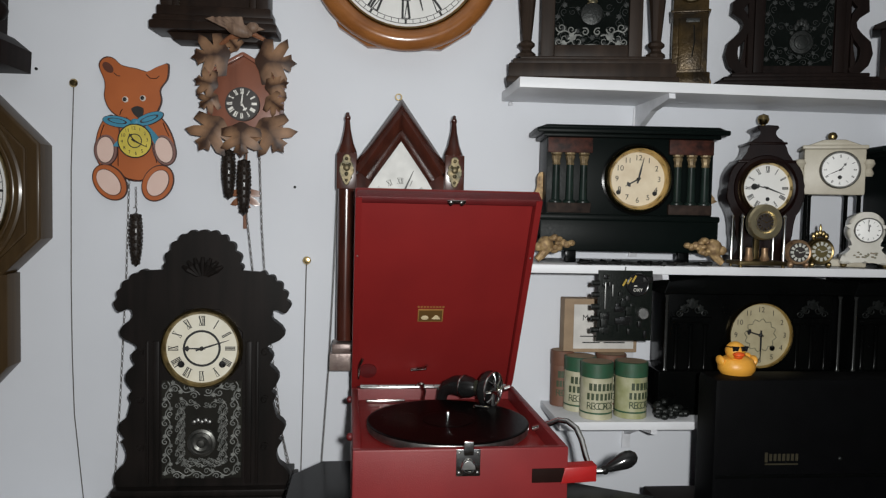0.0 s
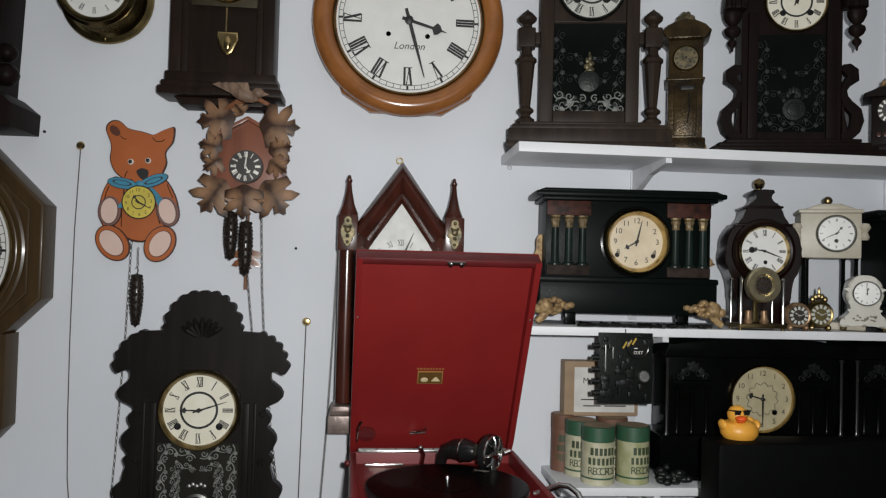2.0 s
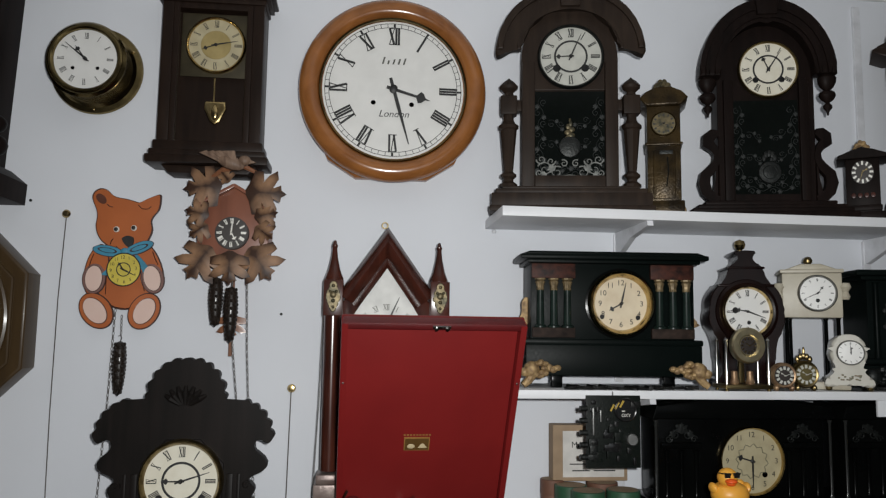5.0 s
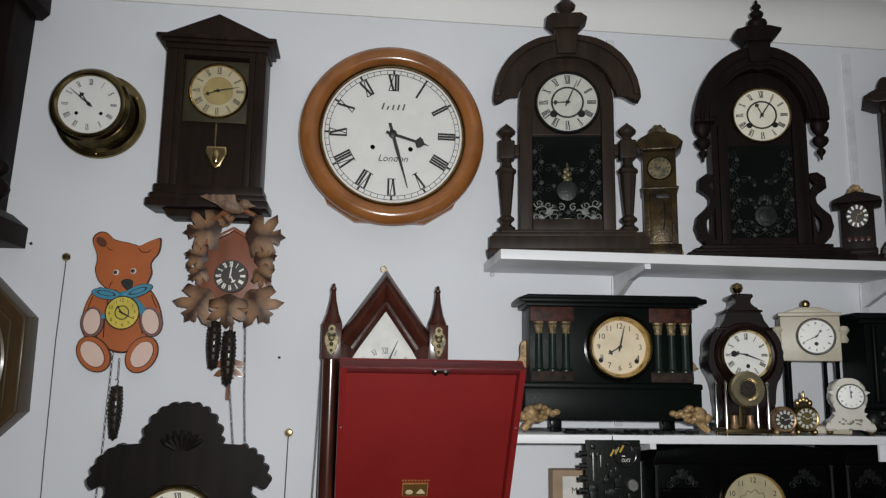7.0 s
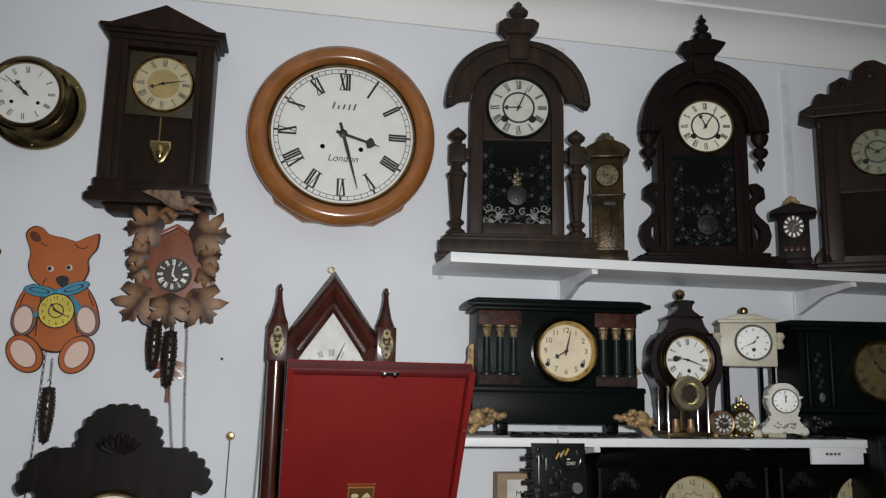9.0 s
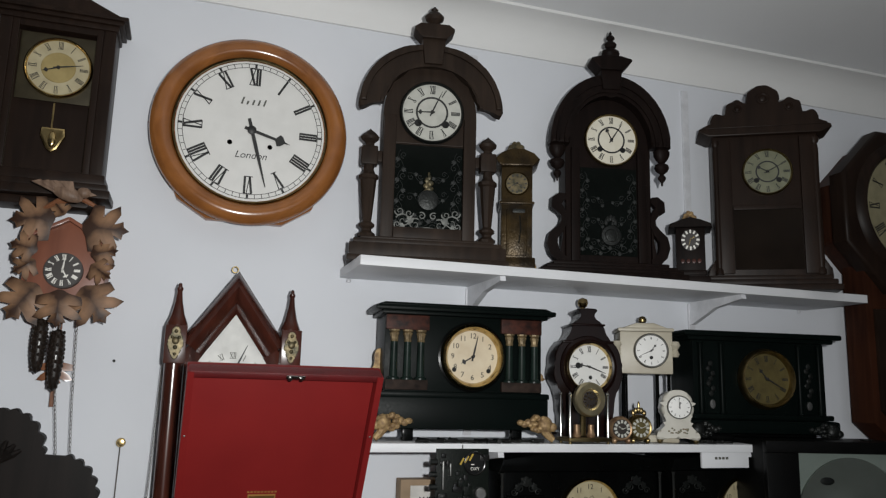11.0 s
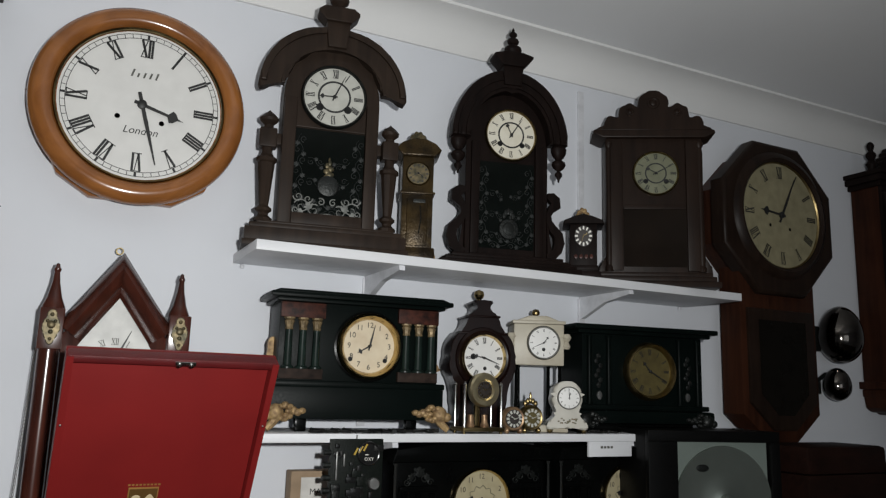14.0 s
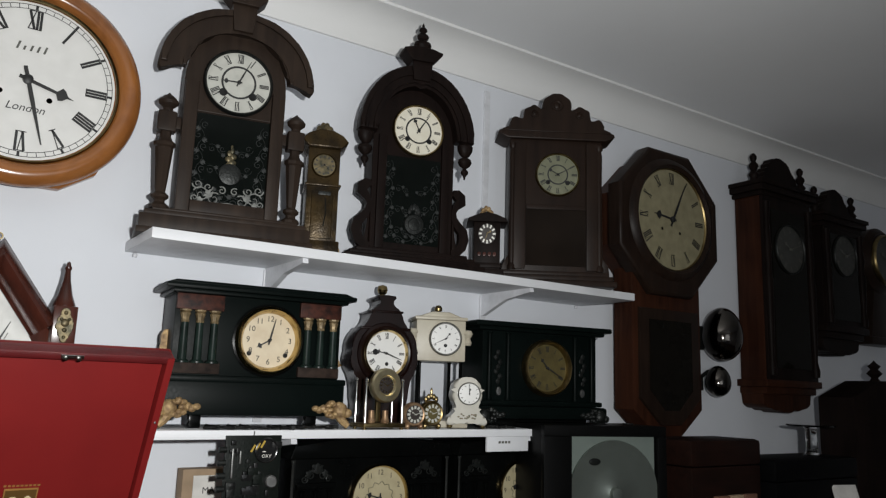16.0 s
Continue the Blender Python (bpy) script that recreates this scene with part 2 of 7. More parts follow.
def box(bm, cx, cy, cz, sx, sy, sz, bev=0.0, m=None):
    m = (m or Matrix()) @ T(cx, cy, cz) @ Matrix.Diagonal((sx, sy, sz, 1))
    r = bmesh.ops.create_cube(bm, size=1.0, matrix=m)
    if bev > 0:
        es = list({e for v in r["verts"] for e in v.link_edges})
        bmesh.ops.bevel(bm, geom=es, offset=bev, segments=2, affect="EDGES", profile=0.6)
    return bm


def lathe(bm, prof, segs=32, m=None, arc=360.0, close=False, cap=True):
    """Turns a profile of (radius, height) about z."""
    m = m or Matrix()
    full = abs(arc - 360) < 1e-6
    n = segs if full else segs + 1
    rings = []
    for i in range(n):
        a = radians(arc) * i / segs
        rings.append([bm.verts.new(m @ Vector((r * math.cos(a), r * math.sin(a), h))) for r, h in prof])
    k = len(prof)
    for i in range(segs):
        a, b = rings[i], rings[(i + 1) % n]
        for j in range(k if close else k - 1):
            j2 = (j + 1) % k
            vs = [a[j], b[j], b[j2], a[j2]]
            bm.faces.new(vs)
    if cap and not close:
        for j, flip in ((0, True), (k - 1, False)):
            if prof[j][0] > 1e-5 and full:
                vs = [r[j] for r in rings]
                bm.faces.new(vs[::-1] if flip else vs)
    bmesh.ops.remove_doubles(bm, verts=[v for r in rings for v in r], dist=1e-6)
    return bm


def ring(bm, R, r, m=None, segs=40, n=10, flat=1.0):
    prof = [(R + r * math.cos(2 * math.pi * i / n), flat * r * math.sin(2 * math.pi * i / n)) for i in range(n)]
    return lathe(bm, prof, segs, m, close=True)


def prism(bm, pts, y0, y1, bev=0.0, m=None, segs=2):
    """A slab with the outline pts (x, z), its front at y0 and its back at y1."""
    m = m or Matrix()
    if sum(a[0] * b[1] - b[0] * a[1] for a, b in zip(pts, pts[1:] + pts[:1])) < 0:
        pts = pts[::-1]
    f = [bm.verts.new(m @ Vector((x, y0, z))) for x, z in pts]
    b = [bm.verts.new(m @ Vector((x, y1, z))) for x, z in pts]
    face = bm.faces.new(f)
    bm.faces.new(b[::-1])
    n = len(pts)
    for i in range(n):
        bm.faces.new([f[i], b[i], b[(i + 1) % n], f[(i + 1) % n]])
    if bev > 0:
        bmesh.ops.bevel(bm, geom=list(face.edges), offset=bev, segments=segs, affect="EDGES", profile=0.5, clamp_overlap=True)
    return bm


def tube(bm, pts, r, n=8, m=None):
    m = m or Matrix()
    pts = [Vector(p) for p in pts]
    rings = []
    for i, p in enumerate(pts):
        d = (pts[min(i + 1, len(pts) - 1)] - pts[max(i - 1, 0)]).normalized()
        side = d.cross(Vector((0.123, 0.9, 0.31))).normalized()
        up = d.cross(side)
        rad = r[i] if isinstance(r, (list, tuple)) else r
        rings.append([bm.verts.new(m @ (p + rad * (math.cos(2 * math.pi * k / n) * side + math.sin(2 * math.pi * k / n) * up))) for k in range(n)])
    for a, b in zip(rings, rings[1:]):
        for k in range(n):
            bm.faces.new([a[k], a[(k + 1) % n], b[(k + 1) % n], b[k]])
    bm.faces.new(rings[0][::-1])
    bm.faces.new(rings[-1])
    return bm


def ball(bm, x, y, z, rx, ry=None, rz=None, seg=16, m=None):
    m = (m or Matrix()) @ T(x, y, z) @ Matrix.Diagonal((rx, ry or rx, rz or rx, 1))
    bmesh.ops.create_uvsphere(bm, u_segments=seg, v_segments=max(6, seg // 2), radius=1.0, matrix=m)
    return bm


def lobed(pts, closed=True):
    """An outline from corners (x, z, bulge): a bulge swells the way to the next corner into an arc."""
    out = []
    n = len(pts)
    for i in range(n):
        x, z, b = pts[i]
        x2, z2, _ = pts[(i + 1) % n]
        out.append((x, z))
        if abs(b) > 1e-6 and (closed or i < n - 1):
            for k in range(1, 5):
                s = k / 5
                h = b * 4 * s * (1 - s)
                out.append((x + (x2 - x) * s - (z2 - z) * h, z + (z2 - z) * s + (x2 - x) * h))
    return out


def mirrored(half):
    """A whole outline from its right half (x, z, bulge), listed from the top down; a positive bulge swells outwards."""
    right = lobed(half, False)
    return right + [(-x, z) for x, z in right[::-1] if x > 1e-6]


def oval(cx, cz, rx, rz, n=28, tilt=0.0):
    c, s = math.cos(radians(tilt)), math.sin(radians(tilt))
    return [(cx + rx * math.cos(a) * c - rz * math.sin(a) * s, cz + rx * math.cos(a) * s + rz * math.sin(a) * c) for a in (2 * math.pi * i / n for i in range(n))]


def make(name, bm, material, smooth=True, angle=35.0):
    bmesh.ops.recalc_face_normals(bm, faces=bm.faces)
    me = bpy.data.meshes.new(name)
    if smooth:
        for f in bm.faces:
            f.smooth = True
        for e in bm.edges:
            if len(e.link_faces) == 2 and (e.calc_face_angle(0) > radians(angle) or max(len(f.verts) for f in e.link_faces) > 6):
                e.smooth = False
    bm.to_mesh(me)
    bm.free()
    me.materials.append(material)
    return me


def part(name, bm, material, parent, label="", smooth=True):
    ob = new(name, make(name, bm, material, smooth))
    ob.parent = parent
    if label:
        ob["label"] = label
    return ob


def thing(name, label, category, x, y, z, rz=0.0, group="", pivot=0.0, depth=1.0):
    """An Empty at a thing's base; rz turns it about a point that far in front of its back, depth scales it from front to back."""
    ob = new(name)
    ob.empty_display_size = 0.05
    a = radians(rz)
    ob.matrix_basis = pose(x - pivot * math.sin(a), y - pivot + pivot * math.cos(a), z, 0, 0, rz) @ Matrix.Diagonal((1, depth, 1, 1))
    return tagged(ob, label, category, group)


def solid(name, bm, material, label, category, kind="", group="", smooth=True):
    ob = new(name, make(name, bm, material, smooth))
    return tagged(ob, label, category, group, kind)


def B():
    return bmesh.new()


TEXTS = {}


def lettering(bm, body, size, m):
    """Flat letters that face the way of m's z axis."""
    if body not in TEXTS:
        cu = bpy.data.curves.new("letters", "FONT")
        cu.body, cu.size, cu.align_x, cu.align_y, cu.resolution_u = body, 1.0, "CENTER", "CENTER", 3
        tmp = bpy.data.objects.new("letters", cu)
        me = bpy.data.meshes.new_from_object(tmp)
        TEXTS[body] = ([v.co.copy() for v in me.vertices], [tuple(p.vertices) for p in me.polygons])
        bpy.data.objects.remove(tmp)
        bpy.data.meshes.remove(me)
        bpy.data.curves.remove(cu)
    vs, fs = TEXTS[body]
    made = [bm.verts.new(m @ (v * size)) for v in vs]
    for f in fs:
        try:
            bm.faces.new([made[i] for i in f])
        except ValueError:
            pass
    return bm


def stroke(bm, x0, z0, x1, z1, w, m):
    d = Vector((x1 - x0, z1 - z0))
    nrm = Vector((-d.y, d.x)).normalized() * w / 2
    q = [(x0 + nrm.x, z0 + nrm.y), (x1 + nrm.x, z1 + nrm.y), (x1 - nrm.x, z1 - nrm.y), (x0 - nrm.x, z0 - nrm.y)]
    bm.faces.new([bm.verts.new(m @ Vector((x, 0, z))) for x, z in q])


def roman(bm, text, h, m, fat=0.15):
    """A numeral of strokes, upright, centred, its front at y = 0."""
    wide = {"I": 0.26, "V": 0.62, "X": 0.62}
    x = -sum(wide[c] for c in text) * h / 2
    x_start = x
    for c in text:
        w = wide[c] * h
        a, b = x + w * 0.12, x + w * 0.88
        mid = x + w / 2
        if c == "I":
            stroke(bm, mid, -h / 2, mid, h / 2, fat * h, m)
        elif c == "V":
            stroke(bm, a, h / 2, mid, -h / 2, fat * h, m)
            stroke(bm, b, h / 2, mid, -h / 2, fat * h * 0.4, m)
        else:
            stroke(bm, a, h / 2, b, -h / 2, fat * h, m)
            stroke(bm, b, h / 2, a, -h / 2, fat * h * 0.4, m)
        x += w
    for z in (-h / 2, h / 2):
        stroke(bm, x_start + 0.02 * h, z, x - 0.02 * h, z, 0.05 * h, m)


ROMANS = ["XII", "I", "II", "III", "IIII", "V", "VI", "VII", "VIII", "IX", "X", "XI"]


def hand(name, parent, x, y, z, length, width, deg, material, spade=True):
    bm = B()
    m = T(x, y, z) @ RY(deg)
    L, w = length, width
    if spade:
        pts = [(-w * 0.5, -0.18 * L), (w * 0.5, -0.18 * L), (w * 0.4, 0.62 * L), (w * 1.9, 0.70 * L), (w * 1.5, 0.78 * L), (w * 0.3, 0.86 * L), (0, L), (-w * 0.3, 0.86 * L), (-w * 1.5, 0.78 * L), (-w * 1.9, 0.70 * L), (-w * 0.4, 0.62 * L)]
    else:
        pts = [(-w * 0.6, -0.2 * L), (w * 0.6, -0.2 * L), (w * 0.7, 0.3 * L), (w * 0.18, L), (-w * 0.18, L), (-w * 0.7, 0.3 * L)]
    prism(bm, pts, -0.0006, 0.0006, 0.0, m)
    return part(name, bm, material, parent)


def dial(parent, x, y, z, r, face, ink=INK, numerals="roman", size=0.2, at=0.8, hour=300.0, minute=60.0, circle=0.0, track=0.0, bezel=None, bezel_w=0.008, depth=0.012, holes=(), spade=True, hand_mat=None, fat=0.15, label="", tilt=0.0, thick=1.0):
    """A clock face of radius r with its numerals, rings, winding holes, hands and bezel; y is the face's front."""
    base = T(x, y, z) @ RY(tilt)
    bm = B()
    lathe(bm, [(r, -0.004), (r, 0.0), (0.0, 0.0008)], 48, base @ FRONT)
    d = part("dial", bm, face, parent, label)
    for i in range(12):
        bm = B()
        a = 30.0 * i
        m = base @ T(0, -0.0014, 0) @ RY(a) @ T(0, 0, at * r)
        if numerals == "roman":
            roman(bm, ROMANS[i], size * r * 1.28, m @ Matrix.Diagonal((0.60, 1, 1, 1)), fat * 1.25)
        elif numerals == "arabic":
            lettering(bm, str(i or 12), size * r * 1.6, m @ RY(-a) @ FRONT)
        else:
            stroke(bm, 0, -size * r / 2, 0, size * r / 2, fat * 0.9 * r, m)
        part("numeral", bm, ink, d)
    if circle or track:
        bm = B()
        for rad, w in ((circle, 0.065), (track, 0.008), (track * 0.94, 0.008)):
            if rad > 0:
                lathe(bm, [((rad + w / 2) * r, 0.0011), ((rad - w / 2) * r, 0.0011)], 48, base @ FRONT, cap=False)
        if track:
            for i in range(60):
                stroke(bm, 0, -0.03 * r, 0, 0.03 * r, (0.03 if i % 5 == 0 else 0.008) * r, base @ T(0, -0.0012, 0) @ RY(6 * i) @ T(0, 0, 0.97 * track * r))
        part("minute_ring", bm, ink, d)
    if holes:
        for hx, hz, hr in holes:
            bm = B()
            lathe(bm, [(hr * r, 0.0013), (0.0, 0.0013)], 14, base @ T(hx * r, 0, hz * r) @ FRONT)
            part("winding_hole", bm, ink, d)
    hm = hand_mat or ink
    hand("hour_hand", d, x, y - 0.004, z, 0.55 * r, 0.045 * r * thick, hour, hm, spade)
    hand("minute_hand", d, x, y - 0.006, z, 0.82 * r, 0.036 * r * thick, minute, hm, False)
    bm = B()
    lathe(bm, [(0.06 * r, 0.0), (0.06 * r, 0.007), (0.03 * r, 0.009), (0.0, 0.009)], 14, base @ FRONT)
    part("hub", bm, hm, d)
    if bezel:
        bm = B()
        w = bezel_w
        lathe(bm, [(r, -0.004), (r * 0.995, 0.002), (r + 0.25 * w, depth * 0.7), (r + 0.5 * w, depth), (r + 0.8 * w, depth * 0.75), (r + w, 0.0), (r + w, -0.006)], 56, base @ FRONT, close=True)
        part("bezel", bm, bezel, parent)
    return d


def scroll(bm, x, y, z, r, turn=1.0, start=0.0, width=0.0016, loops=1.4, m=None):
    """A flat spiral tendril painted or cast in relief."""
    pts = []
    for i in range(20):
        s = i / 19
        a = start + turn * s * loops * 2 * math.pi
        rad = r * (1 - 0.8 * s)
        pts.append((x + rad * math.cos(a), y, z + rad * math.sin(a)))
    return tube(bm, pts, [width * (1 - 0.5 * i / 19) for i in range(20)], 5, m)


def turned(bm, prof, x, y, z, segs=20):
    return lathe(bm, prof, segs, T(x, y, z))


def moulding(bm, cx, y_back, z, w, d, h, steps, m=None):
    """Stacked slabs, each (height share, overhang)."""
    zz = z
    for share, over in steps:
        hh = h * share
        box(bm, cx, y_back - (d + over) / 2, zz + hh / 2, w + 2 * over, d + over, hh, min(0.003, hh * 0.3), m)
        zz += hh
    return bm


# ---- the room ----
X0, X1, YB, ZC = -2.4, 3.6, -3.2, 2.386
bm = B()
box(bm, (X0 + X1) / 2, 0.05, 1.2, X1 - X0 + 0.2, 0.10, 2.42)
solid("wall_north", bm, WALL, "pale blue-white painted plaster wall hung with clocks", "wall", "structure", smooth=False)
for nm, cx, cy, sx, sy in (("wall_west", X0 - 0.05, YB / 2, 0.10, -YB), ("wall_east", X1 + 0.05, YB / 2, 0.10, -YB), ("wall_south", (X0 + X1) / 2, YB - 0.05, X1 - X0 + 0.2, 0.10)):
    bm = B()
    box(bm, cx, cy, 1.2, sx, sy, 2.42)
    solid(nm, bm, WALL, "plain pale painted plaster wall", "wall", "structure", smooth=False)
bm = B()
box(bm, (X0 + X1) / 2, YB / 2, -0.05, X1 - X0 + 0.2, -YB + 0.2, 0.10)
solid("floor", bm, FLOOR, "brown boarded floor", "floor", "structure", smooth=False)
bm = B()
box(bm, (X0 + X1) / 2, YB / 2, ZC + 0.05, X1 - X0 + 0.2, -YB + 0.2, 0.10)
solid("ceiling", bm, CEIL, "flat white painted ceiling", "ceiling", "structure", smooth=False)
bm = B()
prof = [(0.0, 2.299), (-0.007, 2.299), (-0.009, 2.307)] + [(-0.079 + 0.070 * math.cos(radians(a)), 2.307 + 0.070 * math.sin(radians(a))) for a in range(10, 85, 12)] + [(-0.080, 2.378), (-0.087, 2.379), (-0.087, 2.386), (0.0, 2.386)]
ends = [[bm.verts.new((x, y, z)) for y, z in prof] for x in (X0, X1)]
for i in range(len(prof)):
    j = (i + 1) % len(prof)
    bm.faces.new([ends[0][i], ends[0][j], ends[1][j], ends[1][i]])
for e in ends:
    bm.faces.new(e)
solid("trim_cove", bm, COVE, "white plaster cove between wall and ceiling", "cove", "structure")


# ---- shelves on slotted uprights ----
def shelf(name, x0, x1, depth, top, thick, label):
    root = thing(name, label, "shelf", (x0 + x1) / 2, 0, top, group="white wall shelves")
    bm = B()
    box(bm, 0, -depth / 2 - 0.001, -thick / 2, x1 - x0, depth - 0.002, thick, 0.0012)
    part("board", bm, SHELF, root)
    return root


def bracket(root, x, depth, thick):
    bm = B()
    h = 0.055
    pts = [(-0.004, -thick - 0.0005), (-depth * 0.96, -thick - 0.0005), (-depth * 0.97, -thick - 0.010), (-depth * 0.5, -thick - 0.022), (-0.012, -thick - h), (-0.004, -thick - h)]
    a = [bm.verts.new((x - 0.006, y, z)) for y, z in pts]
    b = [bm.verts.new((x + 0.006, y, z)) for y, z in pts]
    bm.faces.new(a)
    bm.faces.new(b[::-1])
    for i in range(len(pts)):
        j = (i + 1) % len(pts)
        bm.faces.new([a[i], b[i], b[j], a[j]])
    part("bracket", bm, STEEL_W, root, "white enamelled steel bracket", smooth=False)


S1 = shelf("wall_shelf", 0.236, 1.452, 0.20, 1.752, 0.019, "long white melamine wall shelf under the tall wooden clocks")
S2 = shelf("wall_shelf", 0.262, 1.50, 0.20, 1.409, 0.016, "white melamine wall shelf crowded with mantel clocks")
S3 = shelf("wall_shelf", 0.337, 1.33, 0.17, 1.103, 0.016, "white melamine wall shelf with cylinder record cans")
for root, mid, d, th in ((S1, 0.844, 0.2, 0.019), (S2, 0.881, 0.2, 0.016), (S3, 0.8335, 0.17, 0.016)):
    for x in (0.527, 1.105):
        bracket(root, x - mid, d, th)
for x in (-0.59, 0.585):
    bm = B()
    lathe(bm, [(0.004, 0), (0.005, 0.004), (0.003, 0.008), (0, 0.009)], 10, T(x, -0.008, -0.028))
    part("shelf_pin", bm, STEEL_W, S1)
for x in (0.527, 1.105):
    bm = B()
    for z0, z1 in ((1.00, 1.085), (1.108, 1.390), (1.413, 1.729), (1.756, 2.28)):
        box(bm, x, -0.0035, (z0 + z1) / 2, 0.018, 0.006, z1 - z0, 0.001)
    solid("shelf_upright", bm, STEEL_W, "white slotted steel shelf upright screwed to the wall", "shelf upright", "structure", smooth=False)


# ---- the round wall clock ----
def round_clock():
    root = thing("wall_clock", "round wall clock with honey-coloured wooden rim and white dial", "clock", 0.032, 0, 2.015)
    bm = B()
    R = 0.195
    lathe(bm, [(0.12, 0.012), (0.185, 0.012), (0.190, 0.030), (R, 0.038), (R + 0.001, 0.044), (0.193, 0.054), (0.183, 0.062), (0.172, 0.065), (0.162, 0.062), (0.156, 0.055), (0.1535, 0.048), (0.12, 0.044)], 96, FRONT, close=True)
    part("rim", bm, HONEY, root, "varnished honey oak rim")
    bm = B()
    lathe(bm, [(0.1535, 0.046), (0.1545, 0.053), (0.1525, 0.056), (0.1495, 0.054), (0.1485, 0.047)], 96, FRONT, close=True)
    part("bezel", bm, SHIPB, root, "thin darkened brass bezel")
    bm = B()
    prism(bm, [(0.199 * math.cos(radians(a)), 0.199 * math.sin(radians(a))) for a in (-132, -112, -68, -48, 0, 60, 120, 180)], -0.024, -0.001, 0.002)
    part("back_board", bm, HONEY, root)
    d = dial(root, 0, -0.048, 0, 0.1475, ENAMEL, size=0.185, at=0.775, hour=106, minute=164, track=0.965, holes=((-0.28, -0.2, 0.034), (0.26, -0.21, 0.034)), fat=0.17, spade=True)
    for i in range(12):
        bm = B()
        m = T(0, -0.0494, 0) @ RY(30 * i) @ T(0, 0, 0.945 * 0.1475)
        bm.faces.new([bm.verts.new(m @ Vector(v)) for v in ((-0.0032, 0, 0.0035), (0.0032, 0, 0.0035), (0, 0, -0.0045))])
        part("hour_mark", bm, INK, d)
    slant = Matrix(((1, 0.28, 0, 0), (0, 1, 0, 0), (0, 0, 1, 0), (0, 0, 0, 1)))
    bm = B()
    lettering(bm, "London", 0.0205, T(0.003, -0.0495, -0.053) @ FRONT @ slant)
    part("lettering", bm, INK, d, "town name in black script")
    for i, h in enumerate((0.015, 0.008, 0.011, 0.012, 0.014)):
        bm = B()
        box(bm, -0.022 + 0.011 * i, -0.0492, 0.054 + h / 2, 0.0036, 0.0006, h, 0.0, T(0, 0, 0.06) @ Matrix(((1, 0, 0.28, 0), (0, 1, 0, 0), (0, 0, 1, 0), (0, 0, 0, 1))) @ T(0, 0, -0.06))
        part("name_bar", bm, INKG, d)


round_clock()


# ---- the pendulum wall clock ----
GILTC = mat("pale_gilt_disc", (0.40, 0.31, 0.13), 0.4, 0.3, (0.30, 0.23, 0.09), 40.0, 0.05)

def pendulum_clock():
    root = thing("pendulum_wall_clock", "dark wooden pendulum wall clock with a pediment and glazed door", "clock", -0.334, 0, 1.838, 0, depth=0.64)
    bm = B()
    prism(bm, [(-0.117, 0.357), (0.117, 0.357), (0.0, 0.410)], -0.122, -0.004, 0.003)
    moulding(bm, 0, -0.002, 0.330, 0.200, 0.118, 0.028, ((0.4, 0.004), (0.3, 0.012), (0.3, 0.020)))
    part("pediment", bm, WALNUT, root)
    bm = B()
    box(bm, 0, -0.040, 0.186, 0.158, 0.076, 0.290)
    part("back_panel", bm, WALNUT, root)
    for sx in (-1, 1):
        bm = B()
        box(bm, sx * 0.089, -0.06, 0.186, 0.022, 0.116, 0.297, 0.002)
        part("side_panel", bm, WALNUT, root)
        bm = B()
        box(bm, sx * 0.072, -0.112, 0.186, 0.012, 0.012, 0.297, 0.002)
        part("door_stile", bm, WALNUT, root)
    bm = B()
    box(bm, 0, -0.06, 0.325, 0.198, 0.112, 0.014, 0.001)
    part("top_rail", bm, WALNUT, root)
    bm = B()
    moulding(bm, 0, -0.002, -0.002, 0.196, 0.116, 0.046, ((0.35, 0.020), (0.25, 0.014), (0.4, 0.008)))
    prism(bm, [(-0.092, -0.002), (0.092, -0.002), (0.078, -0.018), (-0.078, -0.018)], -0.100, -0.004, 0.004)
    part("base", bm, WALNUT, root)
    for sx in (-1, 1):
        bm = B()
        for i in range(46):
            ball(bm, sx * 0.066, -0.114, 0.046 + 0.0058 * i, 0.0013, seg=6)
        part("bead_strip", bm, PLATEB, root)
    bm = B()
    box(bm, 0.003, -0.096, 0.246, 0.134, 0.004, 0.132, 0.001)
    part("dial_plate", bm, PLATEB, root, "dark tarnished brass dial plate")
    bm = B()
    lathe(bm, [(0.030, 0.0), (0.029, 0.0012), (0.0, 0.0014)], 40, T(0.005, -0.1046, 0.246) @ FRONT)
    part("dial_centre", bm, GILTC, root, "pale gilt dial centre")
    dial(root, 0.005, -0.104, 0.246, 0.0535, DIMCREAM, size=0.2, at=0.82, hour=250, minute=78, circle=0.52, bezel=BRASS, bezel_w=0.006, depth=0.008, holes=((0.0, -0.38, 0.08),), fat=0.12)
    bm = B()
    box(bm, 0.004, -0.090, 0.155, 0.003, 0.002, 0.05)
    pts = [(-0.020, 0.045), (0.020, 0.045), (0.022, 0.030), (0.010, 0.004), (0.0, -0.003), (-0.010, 0.004), (-0.022, 0.030)]
    prism(bm, pts, -0.100, -0.090, 0.004, T(0.008, 0, 0.085))
    ball(bm, 0.008, -0.100, 0.107, 0.007, 0.006, 0.016, 12)
    part("pendulum", bm, BRASS, root, "polished brass pendulum bob")


pendulum_clock()


